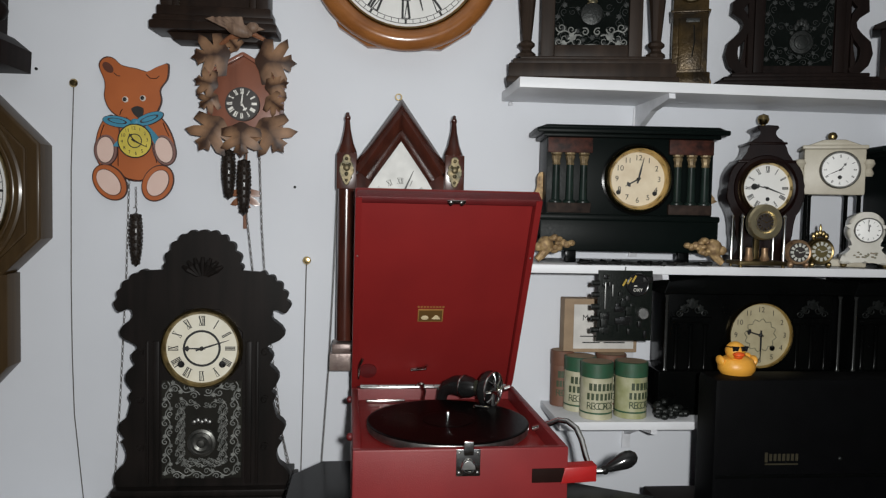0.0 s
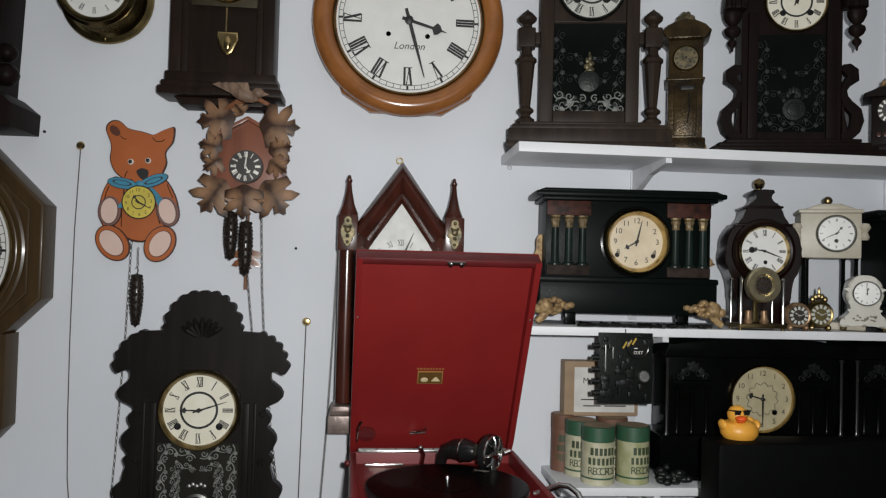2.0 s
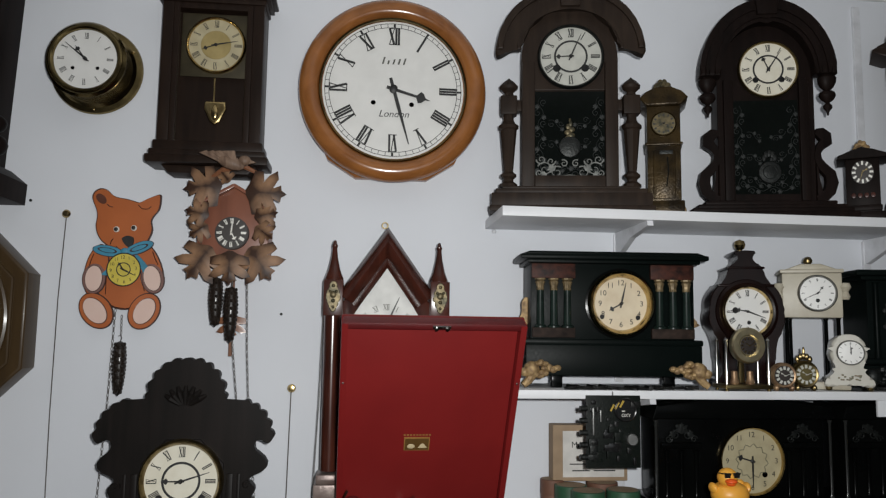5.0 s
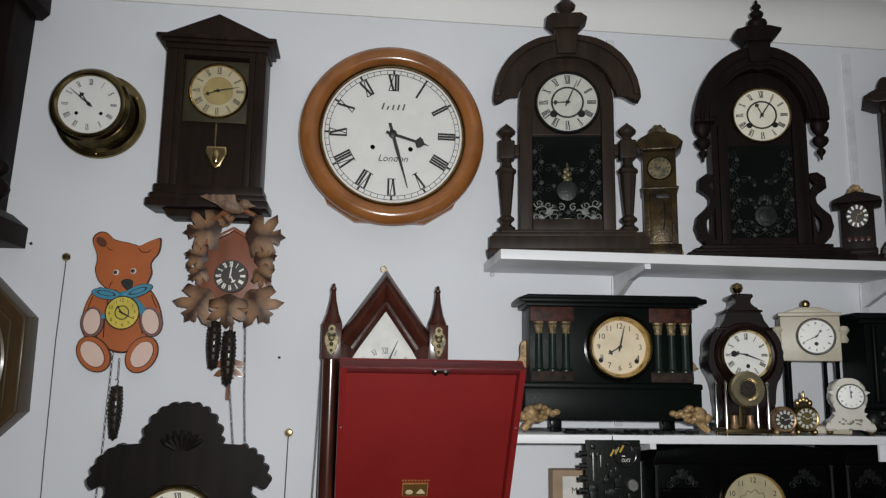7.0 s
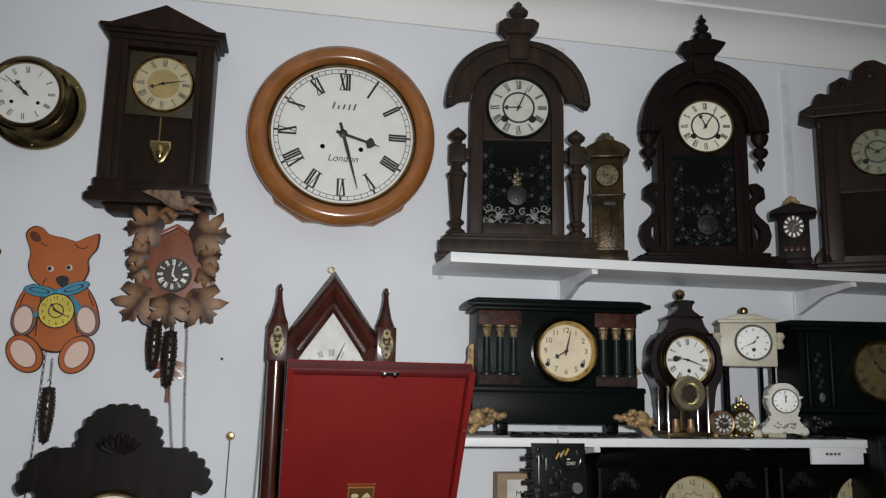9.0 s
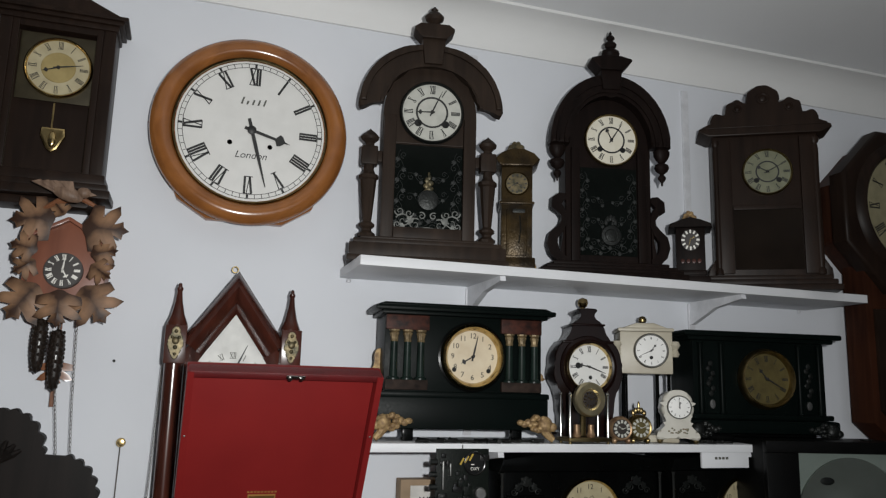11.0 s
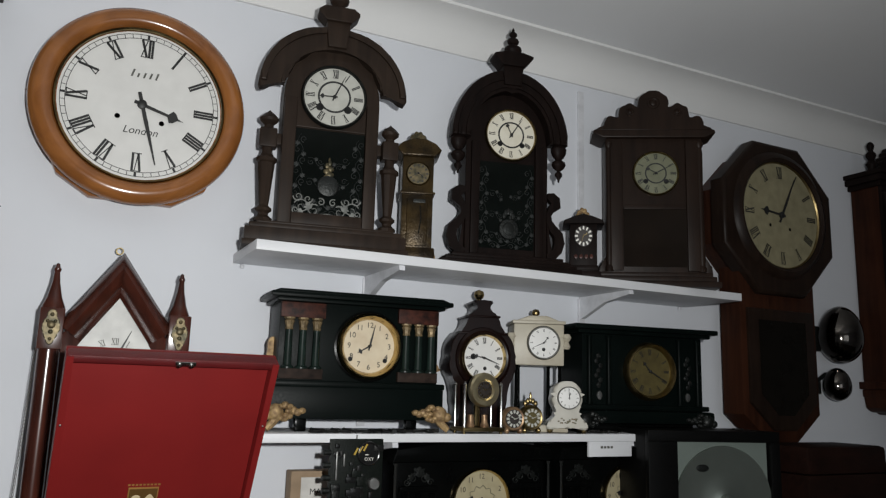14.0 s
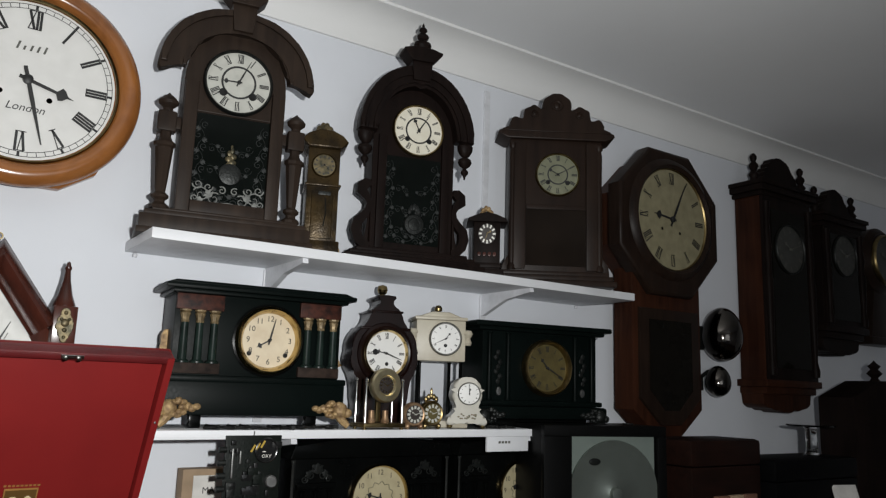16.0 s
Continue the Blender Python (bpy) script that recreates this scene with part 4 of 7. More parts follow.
def clock_a():
    root = thing("mantel_clock", "tall dark oak shelf clock with arched hood and side columns", "clock", 0.388, -0.026, 1.7525, -10, pivot=0.1, depth=0.8)
    for i, (hw, z0, h, d) in enumerate(((0.162, 0.0, 0.012, 0.168), (0.158, 0.012, 0.026, 0.160), (0.150, 0.038, 0.010, 0.150), (0.136, 0.048, 0.006, 0.14))):
        bm = B()
        box(bm, 0, -d / 2, z0 + h / 2, 2 * hw, d, h, 0.003)
        part("base_moulding", bm, OAKDARK, root)
    bm = B()
    box(bm, 0, -0.055, 0.19, 0.196, 0.108, 0.272, 0.003)
    part("case", bm, OAKDARK, root)
    bm = B()
    prism(bm, [(0.0985, 0.257)] + arch_points(0.0985, 0.318, 0.446) + [(-0.0985, 0.257)], -0.113, -0.020, 0.002)
    part("head_box", bm, OAKDARK, root)
    bm = B()
    prism(bm, mirrored([(0.0, 0.474, 0.0), (0.05, 0.467, 0.03), (0.104, 0.438, 0.04), (0.140, 0.387, 0.03), (0.152, 0.332, 0.0), (0.148, 0.324, 0.06), (0.132, 0.330, -0.12), (0.100, 0.339, 0.0), (0.098, 0.352, 0.03), (0.080, 0.390, 0.04), (0.045, 0.422, 0.04), (0.0, 0.432, 0.0)]), -0.140, -0.112, 0.004)
    part("hood", bm, OAKDARK, root, "arched dark oak hood")
    bm = B()
    arched_band(bm, 0.148, 0.136, 0.337, 0.132, 0.120, -0.147, -0.138, 0.003)
    part("hood_moulding", bm, OAKDARK, root)
    bm = B()
    arched_band(bm, 0.108, 0.100, 0.337, 0.092, 0.084, -0.143, -0.138, 0.002)
    part("hood_bead", bm, OAKDARK, root)
    for sx in (-1, 1):
        bm = B()
        box(bm, sx * 0.084, -0.118, 0.185, 0.026, 0.016, 0.262, 0.003)
        part("door_stile", bm, OAKDARK, root)
    bm = B()
    box(bm, 0, -0.118, 0.066, 0.142, 0.016, 0.024, 0.003)
    part("door_rail", bm, OAKDARK, root)
    tablet(root, 0, -0.112, 0.165, 0.142, 0.18, SILVER_B, 3, 3)
    bm = B()
    for sx in (-1, 1):
        for cx, cz, r, turn, st in ((0.050, 0.092, 0.016, 1, 0.4), (0.026, 0.086, 0.013, -1, 2.2), (0.058, 0.112, 0.010, -1, 0.0), (0.038, 0.108, 0.009, 1, 3.0), (0.012, 0.104, 0.008, 1, 1.0), (0.062, 0.084, 0.007, 1, 5.0)):
            scroll(bm, sx * cx, -0.1145, cz, r, sx * turn, st if sx > 0 else math.pi - st, 0.0015, 1.25)
        leaf(bm, sx * 0.036, -0.1148, 0.094, 0.016, sx * 50, 0.0006)
        leaf(bm, sx * 0.052, -0.1148, 0.080, 0.013, sx * 110, 0.0006)
    tube(bm, [(-0.066, -0.1145, 0.078), (-0.03, -0.1145, 0.0765), (0, -0.1145, 0.080), (0.03, -0.1145, 0.0765), (0.066, -0.1145, 0.078)], 0.0012, 5)
    part("stencil", bm, SILVER_K, root, "silver scroll stencil")
    bm = B()
    lathe(bm, [(0.022, 0.0), (0.021, 0.004), (0.015, 0.006), (0.0, 0.007)], 28, T(0, -0.1145, 0.138) @ FRONT)
    part("pendulum_bob", bm, IRON, root)
    bm = B()
    for k in range(7):
        ball(bm, 0.004 * math.sin(k * 2.6), -0.116, 0.156 + 0.006 * k, 0.010 - 0.0012 * k, 0.003, 0.006, 8)
    part("pendulum_ornament", bm, TARNISH, root, "tarnished brass ornament")
    dial(root, 0.002, -0.125, 0.325, 0.062, PALEDIAL, INK, size=0.22, at=0.80, hour=268, minute=24, circle=0.52, bezel=IRON, bezel_w=0.006, depth=0.008, holes=((-0.46, -0.40, 0.13), (0.46, -0.40, 0.13)))
    col = [(0.0, 0.0), (0.018, 0.0), (0.018, 0.006), (0.010, 0.012), (0.010, 0.016), (0.016, 0.021), (0.016, 0.026), (0.009, 0.032), (0.010, 0.040), (0.0165, 0.118), (0.020, 0.121), (0.020, 0.128), (0.013, 0.133), (0.010, 0.140), (0.010, 0.150), (0.0, 0.150)]
    tip = [(0.0, 0.0), (0.010, 0.0), (0.009, 0.006), (0.018, 0.014), (0.019, 0.020), (0.012, 0.028), (0.004, 0.034), (0.0, 0.038)]
    for sx in (-1, 1):
        bm = B()
        turned(bm, col, sx * 0.124, -0.118, 0.054, 8)
        c = part("column", bm, OAKDARK, root, "turned tapering column")
        bm = B()
        box(bm, sx * 0.124, -0.112, 0.224, 0.034, 0.036, 0.040, 0.004)
        part("block", bm, OAKDARK, c)
        bm = B()
        turned(bm, tip, sx * 0.124, -0.115, 0.245, 14)
        part("finial", bm, OAKDARK, c)
        bm = B()
        box(bm, sx * 0.104, -0.09, 0.228, 0.03, 0.03, 0.024, 0.003)
        part("bracket", bm, OAKDARK, root)
    bm = B()
    prism(bm, [(-0.019, 0.425), (0.019, 0.425), (0.025, 0.480), (-0.025, 0.480)], -0.152, -0.110, 0.003)
    part("keystone", bm, OAKDARK, root)
    bm = B()
    prism(bm, [(-0.026, 0.479), (0.026, 0.479), (0.042, 0.496), (0.042, 0.502), (0.030, 0.511), (-0.030, 0.511), (-0.042, 0.502), (-0.042, 0.496)], -0.162, -0.114, 0.002)
    part("cap", bm, OAKDARK, root)
    bm = B()
    turned(bm, [(0.0, 0.0), (0.012, 0.0), (0.009, 0.006), (0.019, 0.014), (0.021, 0.022), (0.013, 0.031), (0.006, 0.035), (0.008, 0.039), (0.0, 0.047)], 0, -0.138, 0.512, 14)
    part("finial", bm, OAKDARK, root)


clock_a()


def board_scroll(bm, pts, widths, y0, y1):
    """A flat fretted board along a bent centre line (x, z) with changing width."""
    line = [Vector(p) for p in pts]
    left, right = [], []
    for i, p in enumerate(line):
        d = (line[min(i + 1, len(line) - 1)] - line[max(i - 1, 0)]).normalized()
        n = Vector((-d.y, d.x)) * widths[i]
        left.append((p.x + n.x, p.y + n.y))
        right.append((p.x - n.x, p.y - n.y))
    for i in range(len(line) - 1):
        quad = [left[i], left[i + 1], right[i + 1], right[i]]
        f = [bm.verts.new((x, y0, z)) for x, z in quad]
        b = [bm.verts.new((x, y1, z)) for x, z in quad]
        bm.faces.new(f)
        bm.faces.new(b[::-1])
        for j in (0, 2):
            bm.faces.new([f[j], b[j], b[j + 1], f[j + 1]])
    bmesh.ops.remove_doubles(bm, verts=bm.verts, dist=1e-6)


def clock_b():
    root = thing("mantel_clock", "tall near-black walnut shelf clock with arched hood and turned drops", "clock", 0.810, -0.034, 1.7525, -13, pivot=0.09, depth=0.75)
    for hw, z0, h, d in ((0.168, 0.0, 0.014, 0.16), (0.158, 0.014, 0.008, 0.154), (0.146, 0.022, 0.008, 0.148), (0.130, 0.030, 0.008, 0.14)):
        bm = B()
        box(bm, 0, -d / 2, z0 + h / 2, 2 * hw, d, h, 0.003)
        part("base_moulding", bm, EBON, root)
    bm = B()
    prism(bm, [(0.098, 0.036)] + arch_points(0.098, 0.30, 0.42) + [(-0.098, 0.036)], -0.112, -0.045, 0.003)
    part("case", bm, EBON, root)
    bm = B()
    arched_band(bm, 0.138, 0.094, 0.302, 0.166, 0.116, -0.150, -0.108, 0.006)
    part("hood", bm, EBON, root, "heavy arched walnut hood moulding")
    bm = B()
    arched_band(bm, 0.127, 0.118, 0.302, 0.152, 0.142, -0.155, -0.148, 0.003)
    part("hood_bead", bm, EBON, root)
    bm = B()
    arched_band(bm, 0.108, 0.101, 0.302, 0.131, 0.124, -0.155, -0.148, 0.003)
    part("hood_bead", bm, EBON, root)
    for sx in (-1, 1):
        bm = B()
        turned(bm, [(0.0, -0.030), (0.002, -0.029), (0.003, -0.022), (0.009, -0.014), (0.009, -0.009), (0.004, -0.003), (0.013, 0.004), (0.017, 0.012), (0.015, 0.019), (0.007, 0.024), (0.013, 0.030), (0.018, 0.040), (0.019, 0.050), (0.014, 0.056), (0.0, 0.058)], sx * 0.120, -0.130, 0.246, 18)
        part("drop", bm, EBON, root, "turned hanging drop")
        bm = B()
        board_scroll(bm, [(sx * x, z) for x, z in ((0.098, 0.186), (0.108, 0.184), (0.117, 0.176), (0.119, 0.164), (0.106, 0.152), (0.101, 0.140), (0.102, 0.126), (0.110, 0.112), (0.125, 0.096), (0.128, 0.078), (0.123, 0.060), (0.112, 0.048), (0.098, 0.042))], (0.006, 0.011, 0.013, 0.012, 0.008, 0.006, 0.007, 0.009, 0.011, 0.012, 0.011, 0.010, 0.008), -0.116, -0.096)
        part("side_scroll", bm, EBON, root, "flat scroll-cut side bracket")
        bm = B()
        prism(bm, [(sx * 0.098, 0.150), (sx * 0.100, 0.046), (sx * 0.112, 0.050), (sx * 0.104, 0.090), (sx * 0.100, 0.126)], -0.112, -0.098, 0.001)
        part("side_panel", bm, EBON, root)
        bm = B()
        box(bm, sx * 0.076, -0.116, 0.17, 0.020, 0.012, 0.26, 0.003)
        part("door_stile", bm, EBON, root)
    tablet(root, 0, -0.114, 0.155, 0.130, 0.20, SILVER_B, 8, 3)
    bm = B()
    lathe(bm, [(0.024, 0.0), (0.022, 0.005), (0.015, 0.006), (0.013, 0.004), (0.0, 0.007)], 28, T(0.004, -0.116, 0.100) @ FRONT)
    bob = part("pendulum_bob", bm, IRON, root, "dull metal pendulum bob")
    bm = B()
    for a in range(5):
        ball(bm, 0.004 + 0.011 * math.cos(radians(36 * a + 18)), -0.117, 0.126 + 0.014 * math.sin(radians(36 * a + 18)), 0.005, 0.003, 0.008, 8)
    part("bob_ornament", bm, IRON, bob)
    dial(root, 0.006, -0.122, 0.320, 0.057, PAPER, INK, size=0.19, at=0.80, hour=335, minute=33, circle=0.52, bezel=BRASS_D, bezel_w=0.005, depth=0.007, holes=((-0.46, -0.40, 0.11), (0.46, -0.40, 0.11)))
    bm = B()
    prism(bm, [(-0.020, 0.430), (0.020, 0.430), (0.025, 0.476), (-0.025, 0.476)], -0.162, -0.112, 0.003)
    part("keystone", bm, EBON, root)
    bm = B()
    prism(bm, [(-0.026, 0.474), (0.026, 0.474), (0.046, 0.496), (0.046, 0.501), (0.020, 0.508), (-0.020, 0.508), (-0.046, 0.501), (-0.046, 0.496)], -0.172, -0.112, 0.002)
    part("cap", bm, EBON, root)
    bm = B()
    turned(bm, [(0.0, 0.0), (0.016, 0.0), (0.018, 0.006), (0.021, 0.013), (0.019, 0.020), (0.008, 0.026), (0.013, 0.030), (0.0145, 0.036), (0.011, 0.041), (0.005, 0.045), (0.010, 0.050), (0.009, 0.055), (0.003, 0.060), (0.0035, 0.064), (0.0, 0.070)], 0.002, -0.145, 0.506, 18)
    part("finial", bm, EBON, root)


clock_b()


def brass_longcase():
    root = thing("miniature_longcase_clock", "miniature brass longcase clock with a gilt crest", "clock", 0.583, -0.05, 1.7525, -20, pivot=0.08)
    bm = B()
    box(bm, 0, -0.045, 0.125, 0.066, 0.078, 0.205, 0.002)
    part("case", bm, LONGB, root)
    bm = B()
    box(bm, 0, -0.046, 0.016, 0.078, 0.090, 0.030, 0.004)
    part("base", bm, LONGB, root)
    bm = B()
    prism(bm, [(-0.034, 0.228), (-0.048, 0.243), (-0.036, 0.256), (-0.014, 0.266), (0.014, 0.266), (0.036, 0.256), (0.048, 0.243), (0.034, 0.228)], -0.095, -0.004, 0.003)
    part("hood", bm, LONGB, root)
    bm = B()
    box(bm, 0, -0.047, 0.148, 0.074, 0.088, 0.005, 0.002)
    part("waist_moulding", bm, LONGB, root)
    bm = B()
    box(bm, 0, -0.086, 0.085, 0.044, 0.006, 0.10, 0.002)
    d = part("door", bm, LONGB, root)
    bm = B()
    tube(bm, [(0.006, -0.0895, 0.12), (0.008, -0.0895, 0.09), (0.004, -0.0895, 0.06)], 0.0012, 5)
    box(bm, 0.004, -0.0895, 0.130, 0.026, 0.002, 0.008, 0.001)
    part("relief", bm, IRON, d)
    bm = B()
    for k in range(9):
        ball(bm, -0.016 + 0.004 * k, -0.055, 0.270 + 0.014 * math.sin(math.pi * k / 8) + 0.003 * (k % 2), 0.006, 0.006, 0.008, 8)
    part("crest", bm, TARNISH, root, "gilt openwork crest")
    dial(root, 0, -0.0868, 0.190, 0.023, TARNISH, INK, "bars", 0.2, 0.8, 120, 240, bezel=LONGB, bezel_w=0.003, depth=0.004)
    bm = B()
    for sx in (-1, 1):
        ball(bm, sx * 0.036, -0.084, 0.010, 0.006, 0.006, 0.010, 8)
    part("foot", bm, GILT, root)


brass_longcase()


def small_dark_clock():
    root = thing("miniature_clock", "miniature dark red wooden clock with white numerals and gilt crest", "clock", 0.998, -0.085, 1.7525, -34, pivot=0.07)
    root.matrix_basis = root.matrix_basis @ Matrix.Diagonal((0.84, 1, 1, 1))
    bm = B()
    box(bm, 0, -0.036, 0.075, 0.074, 0.070, 0.118, 0.002)
    part("case", bm, EBON, root)
    bm = B()
    box(bm, 0, -0.038, 0.009, 0.094, 0.080, 0.018, 0.004)
    box(bm, 0, -0.038, 0.026, 0.080, 0.075, 0.012, 0.003)
    part("base", bm, EBON, root)
    bm = B()
    prism(bm, [(-0.056, 0.128), (0.056, 0.128), (0.052, 0.137), (0.024, 0.146), (0.0, 0.152), (-0.024, 0.146), (-0.052, 0.137)], -0.082, -0.002, 0.003)
    part("roof", bm, EBON, root)
    bm = B()
    for k in range(8):
        ball(bm, -0.014 + 0.004 * k, -0.040, 0.155 + 0.012 * math.sin(math.pi * k / 7) + 0.003 * (k % 2), 0.006, 0.005, 0.006, 8)
    part("crest", bm, GILT, root, "gilt crest")
    dial(root, 0, -0.0735, 0.100, 0.024, DARKDIAL, WHITEP, "bars", 0.34, 0.80, 60, 200, hand_mat=BRASS_D, fat=0.2)
    bm = B()
    for k in range(4):
        lathe(bm, [(0.006, 0), (0.005, 0.003), (0, 0.0035)], 10, T(-0.021 + 0.014 * k, -0.072, 0.052) @ FRONT)
    part("boss", bm, MAHOG, root)


small_dark_clock()


def clock_c():
    root = thing("mantel_clock", "dark walnut cottage shelf clock with a carved scrolled crest", "clock", 1.215, -0.076, 1.7525, -32, pivot=0.08, depth=0.72)
    for hw, z0, h, d in ((0.152, 0.0, 0.014, 0.128), (0.142, 0.014, 0.012, 0.122), (0.134, 0.026, 0.010, 0.116)):
        bm = B()
        box(bm, 0, -d / 2, z0 + h / 2, 2 * hw, d, h, 0.003)
        part("base_moulding", bm, WALNUT, root)
    bm = B()
    box(bm, 0, -0.052, 0.205, 0.236, 0.102, 0.345, 0.003)
    part("case", bm, WALNUT, root)
    for sx in (-1, 1):
        bm = B()
        box(bm, sx * 0.092, -0.106, 0.205, 0.030, 0.012, 0.330, 0.003)
        part("door_stile", bm, WALNUT, root)
    for sx in (-1, 1):
        bm = B()
        turned(bm, [(0.0, 0.0), (0.010, 0.0), (0.010, 0.010), (0.006, 0.016), (0.008, 0.030), (0.0065, 0.20), (0.008, 0.30), (0.006, 0.312), (0.010, 0.318), (0.010, 0.328), (0.0, 0.329)], sx * 0.111, -0.106, 0.038, 12)
        part("half_column", bm, WALNUT, root, "slim turned half column")
        bm = B()
        prism(bm, [(sx * 0.118, 0.036), (sx * 0.136, 0.036), (sx * 0.134, 0.052), (sx * 0.126, 0.060), (sx * 0.118, 0.078)], -0.104, -0.020, 0.002)
        part("side_foot", bm, WALNUT, root)
    bm = B()
    box(bm, 0, -0.108, 0.200, 0.150, 0.004, 0.012, 0.001)
    part("door_rail", bm, WALNUT, root)
    bm = B()
    box(bm, 0, -0.104, 0.125, 0.152, 0.003, 0.150)
    part("glass_pane", bm, PANE_C, root, "dark glass pane")
    bm = B()
    prism(bm, [(-0.125, 0.376), (-0.150, 0.388), (-0.148, 0.395), (-0.060, 0.432), (0.060, 0.432), (0.148, 0.395), (0.150, 0.388), (0.125, 0.376)], -0.122, -0.002, 0.003)
    part("cornice", bm, WALNUT, root)
    bm = B()
    prism(bm, mirrored([(0.0, 0.498, 0.15), (0.022, 0.489, 0.2), (0.036, 0.470, 0.15), (0.034, 0.454, -0.1), (0.048, 0.459, 0.3), (0.070, 0.458, 0.3), (0.084, 0.440, 0.1), (0.086, 0.428, -0.2), (0.100, 0.430, 0.3), (0.118, 0.420, 0.2), (0.120, 0.406, 0.0), (0.138, 0.400, 0.1), (0.140, 0.395, 0.0)]), -0.125, -0.090, 0.004)
    part("crest", bm, WALNUT, root, "carved scrolled crest")
    for x, z, q in ((0.0, 0.466, 0.016), (-0.058, 0.442, 0.011), (0.058, 0.442, 0.011)):
        bm = B()
        lathe(bm, [(q, 0.0), (q * 0.92, 0.003), (q * 0.7, 0.0035), (q * 0.5, 0.001), (q * 0.3, 0.003), (0.0, 0.004)], 20, T(x, -0.1245, z) @ FRONT)
        part("rosette", bm, WALNUT, root, "carved rosette")
    dial(root, 0.004, -0.110, 0.285, 0.052, DIMDIAL, INK, size=0.20, at=0.82, hour=300, minute=62, circle=0.48, bezel=BRASS_D, bezel_w=0.005, depth=0.008, holes=((-0.48, -0.40, 0.12), (0.48, -0.40, 0.12)))


clock_c()


# ---- octagonal drop clock on the wall, and its neighbours ----
def octagon(r, cz=0.0):
    k = r * math.tan(radians(22.5))
    return [(r, cz - k), (r, cz + k), (k, cz + r), (-k, cz + r), (-r, cz + k), (-r, cz - k), (-k, cz - r), (k, cz - r)]


def drop_clock(x, z, label, wood_m, dial_m, hour, minute, r=0.190, dr=0.138, rz=0.0, holes=((-0.3, -0.22, 0.03), (0.22, -0.25, 0.03))):
    root = thing("octagonal_wall_clock", label, "clock", x, 0, z, rz, "octagonal drop clocks")
    bm = B()
    prism(bm, octagon(r * 1.055), -0.130, -0.085, 0.010, None, 3)
    part("octagon_frame", bm, WALNUT if wood_m is REDWD else wood_m, root)
    bm = B()
    prism(bm, octagon(r * 0.90), -0.084, -0.001, 0.0)
    part("head_box", bm, wood_m, root)
    bm = B()
    w = r * 0.72
    prism(bm, [(-w, -r * 0.7), (w, -r * 0.7), (w, -r - 0.33), (w * 0.30, -r - 0.41), (-w * 0.30, -r - 0.41), (-w, -r - 0.33)], -0.108, -0.040, 0.004)
    box(bm, 0.02, -0.02, -r - 0.12, 2 * w * 0.80, 0.036, 0.36)
    part("drop_case", bm, wood_m, root)
    bm = B()
    outer = [(-w * 0.86, -r - 0.05), (w * 0.86, -r - 0.05), (w * 0.86, -r - 0.30), (w * 0.28, -r - 0.372), (-w * 0.28, -r - 0.372), (-w * 0.86, -r - 0.30)]
    prism(bm, outer, -0.118, -0.108, 0.004)
    d = part("drop_door", bm, WALNUT if wood_m is REDWD else wood_m, root)
    bm = B()
    prism(bm, [(px * 0.72, -r - 0.19 + (pz + r + 0.19) * 0.78) for px, pz in outer], -0.1195, -0.117, 0.0)
    part("drop_glass", bm, PANE_D, d, "dark glass pane")
    bm = B()
    lathe(bm, [(dr + 0.001, 0.0), (dr + 0.004, 0.012), (dr + 0.012, 0.018), (dr + 0.026, 0.012), (dr + 0.034, 0.0)], 56, T(0, -0.128, 0.010) @ FRONT, close=True)
    part("wooden_bezel", bm, WALNUT if wood_m is REDWD else wood_m, root)
    dial(root, 0, -0.131, 0.010, dr, dial_m, INK, size=0.17, at=0.82, hour=hour, minute=minute, bezel=BRASS_D, bezel_w=0.004, depth=0.006, holes=holes, fat=0.14)
    return root


drop_clock(1.693, 1.987, "octagonal drop wall clock of reddish walnut with a yellowed dial", REDWD, YDIAL, 276, 27, 0.203, 0.148)


def octagon_left():
    root = thing("octagonal_wall_clock", "brown octagonal drop wall clock, varnished, with a white dial", "clock", -0.881, 0, 1.524, 0, "octagonal drop clocks", depth=0.6)
    bm = B()
    prism(bm, octagon(0.220), -0.100, -0.002, 0.006, None, 3)
    part("octagon_frame", bm, GOLDCASE, root)
    bm = B()
    prism(bm, octagon(0.196), -0.106, -0.099, 0.004)
    part("inner_frame", bm, GOLDCASE, root)
    bm = B()
    prism(bm, [(-0.158, -0.16), (0.158, -0.16), (0.158, -0.34), (0.09, -0.415), (-0.09, -0.415), (-0.158, -0.34)], -0.098, -0.004, 0.005)
    part("drop_case", bm, GOLDCASE, root)
    bm = B()
    for rr, w, h in ((0.183, 0.009, 0.012), (0.172, 0.006, 0.020)):
        ring(bm, rr, w, T(0, -0.106, 0) @ FRONT, 64)
    part("bezel", bm, GOLDCASE, root)
    dial(root, 0, -0.112, 0, 0.163, ENAMEL, INK, size=0.17, at=0.80, hour=40, minute=200, track=0.96, bezel=BRASS_D, bezel_w=0.006, depth=0.010)


octagon_left()


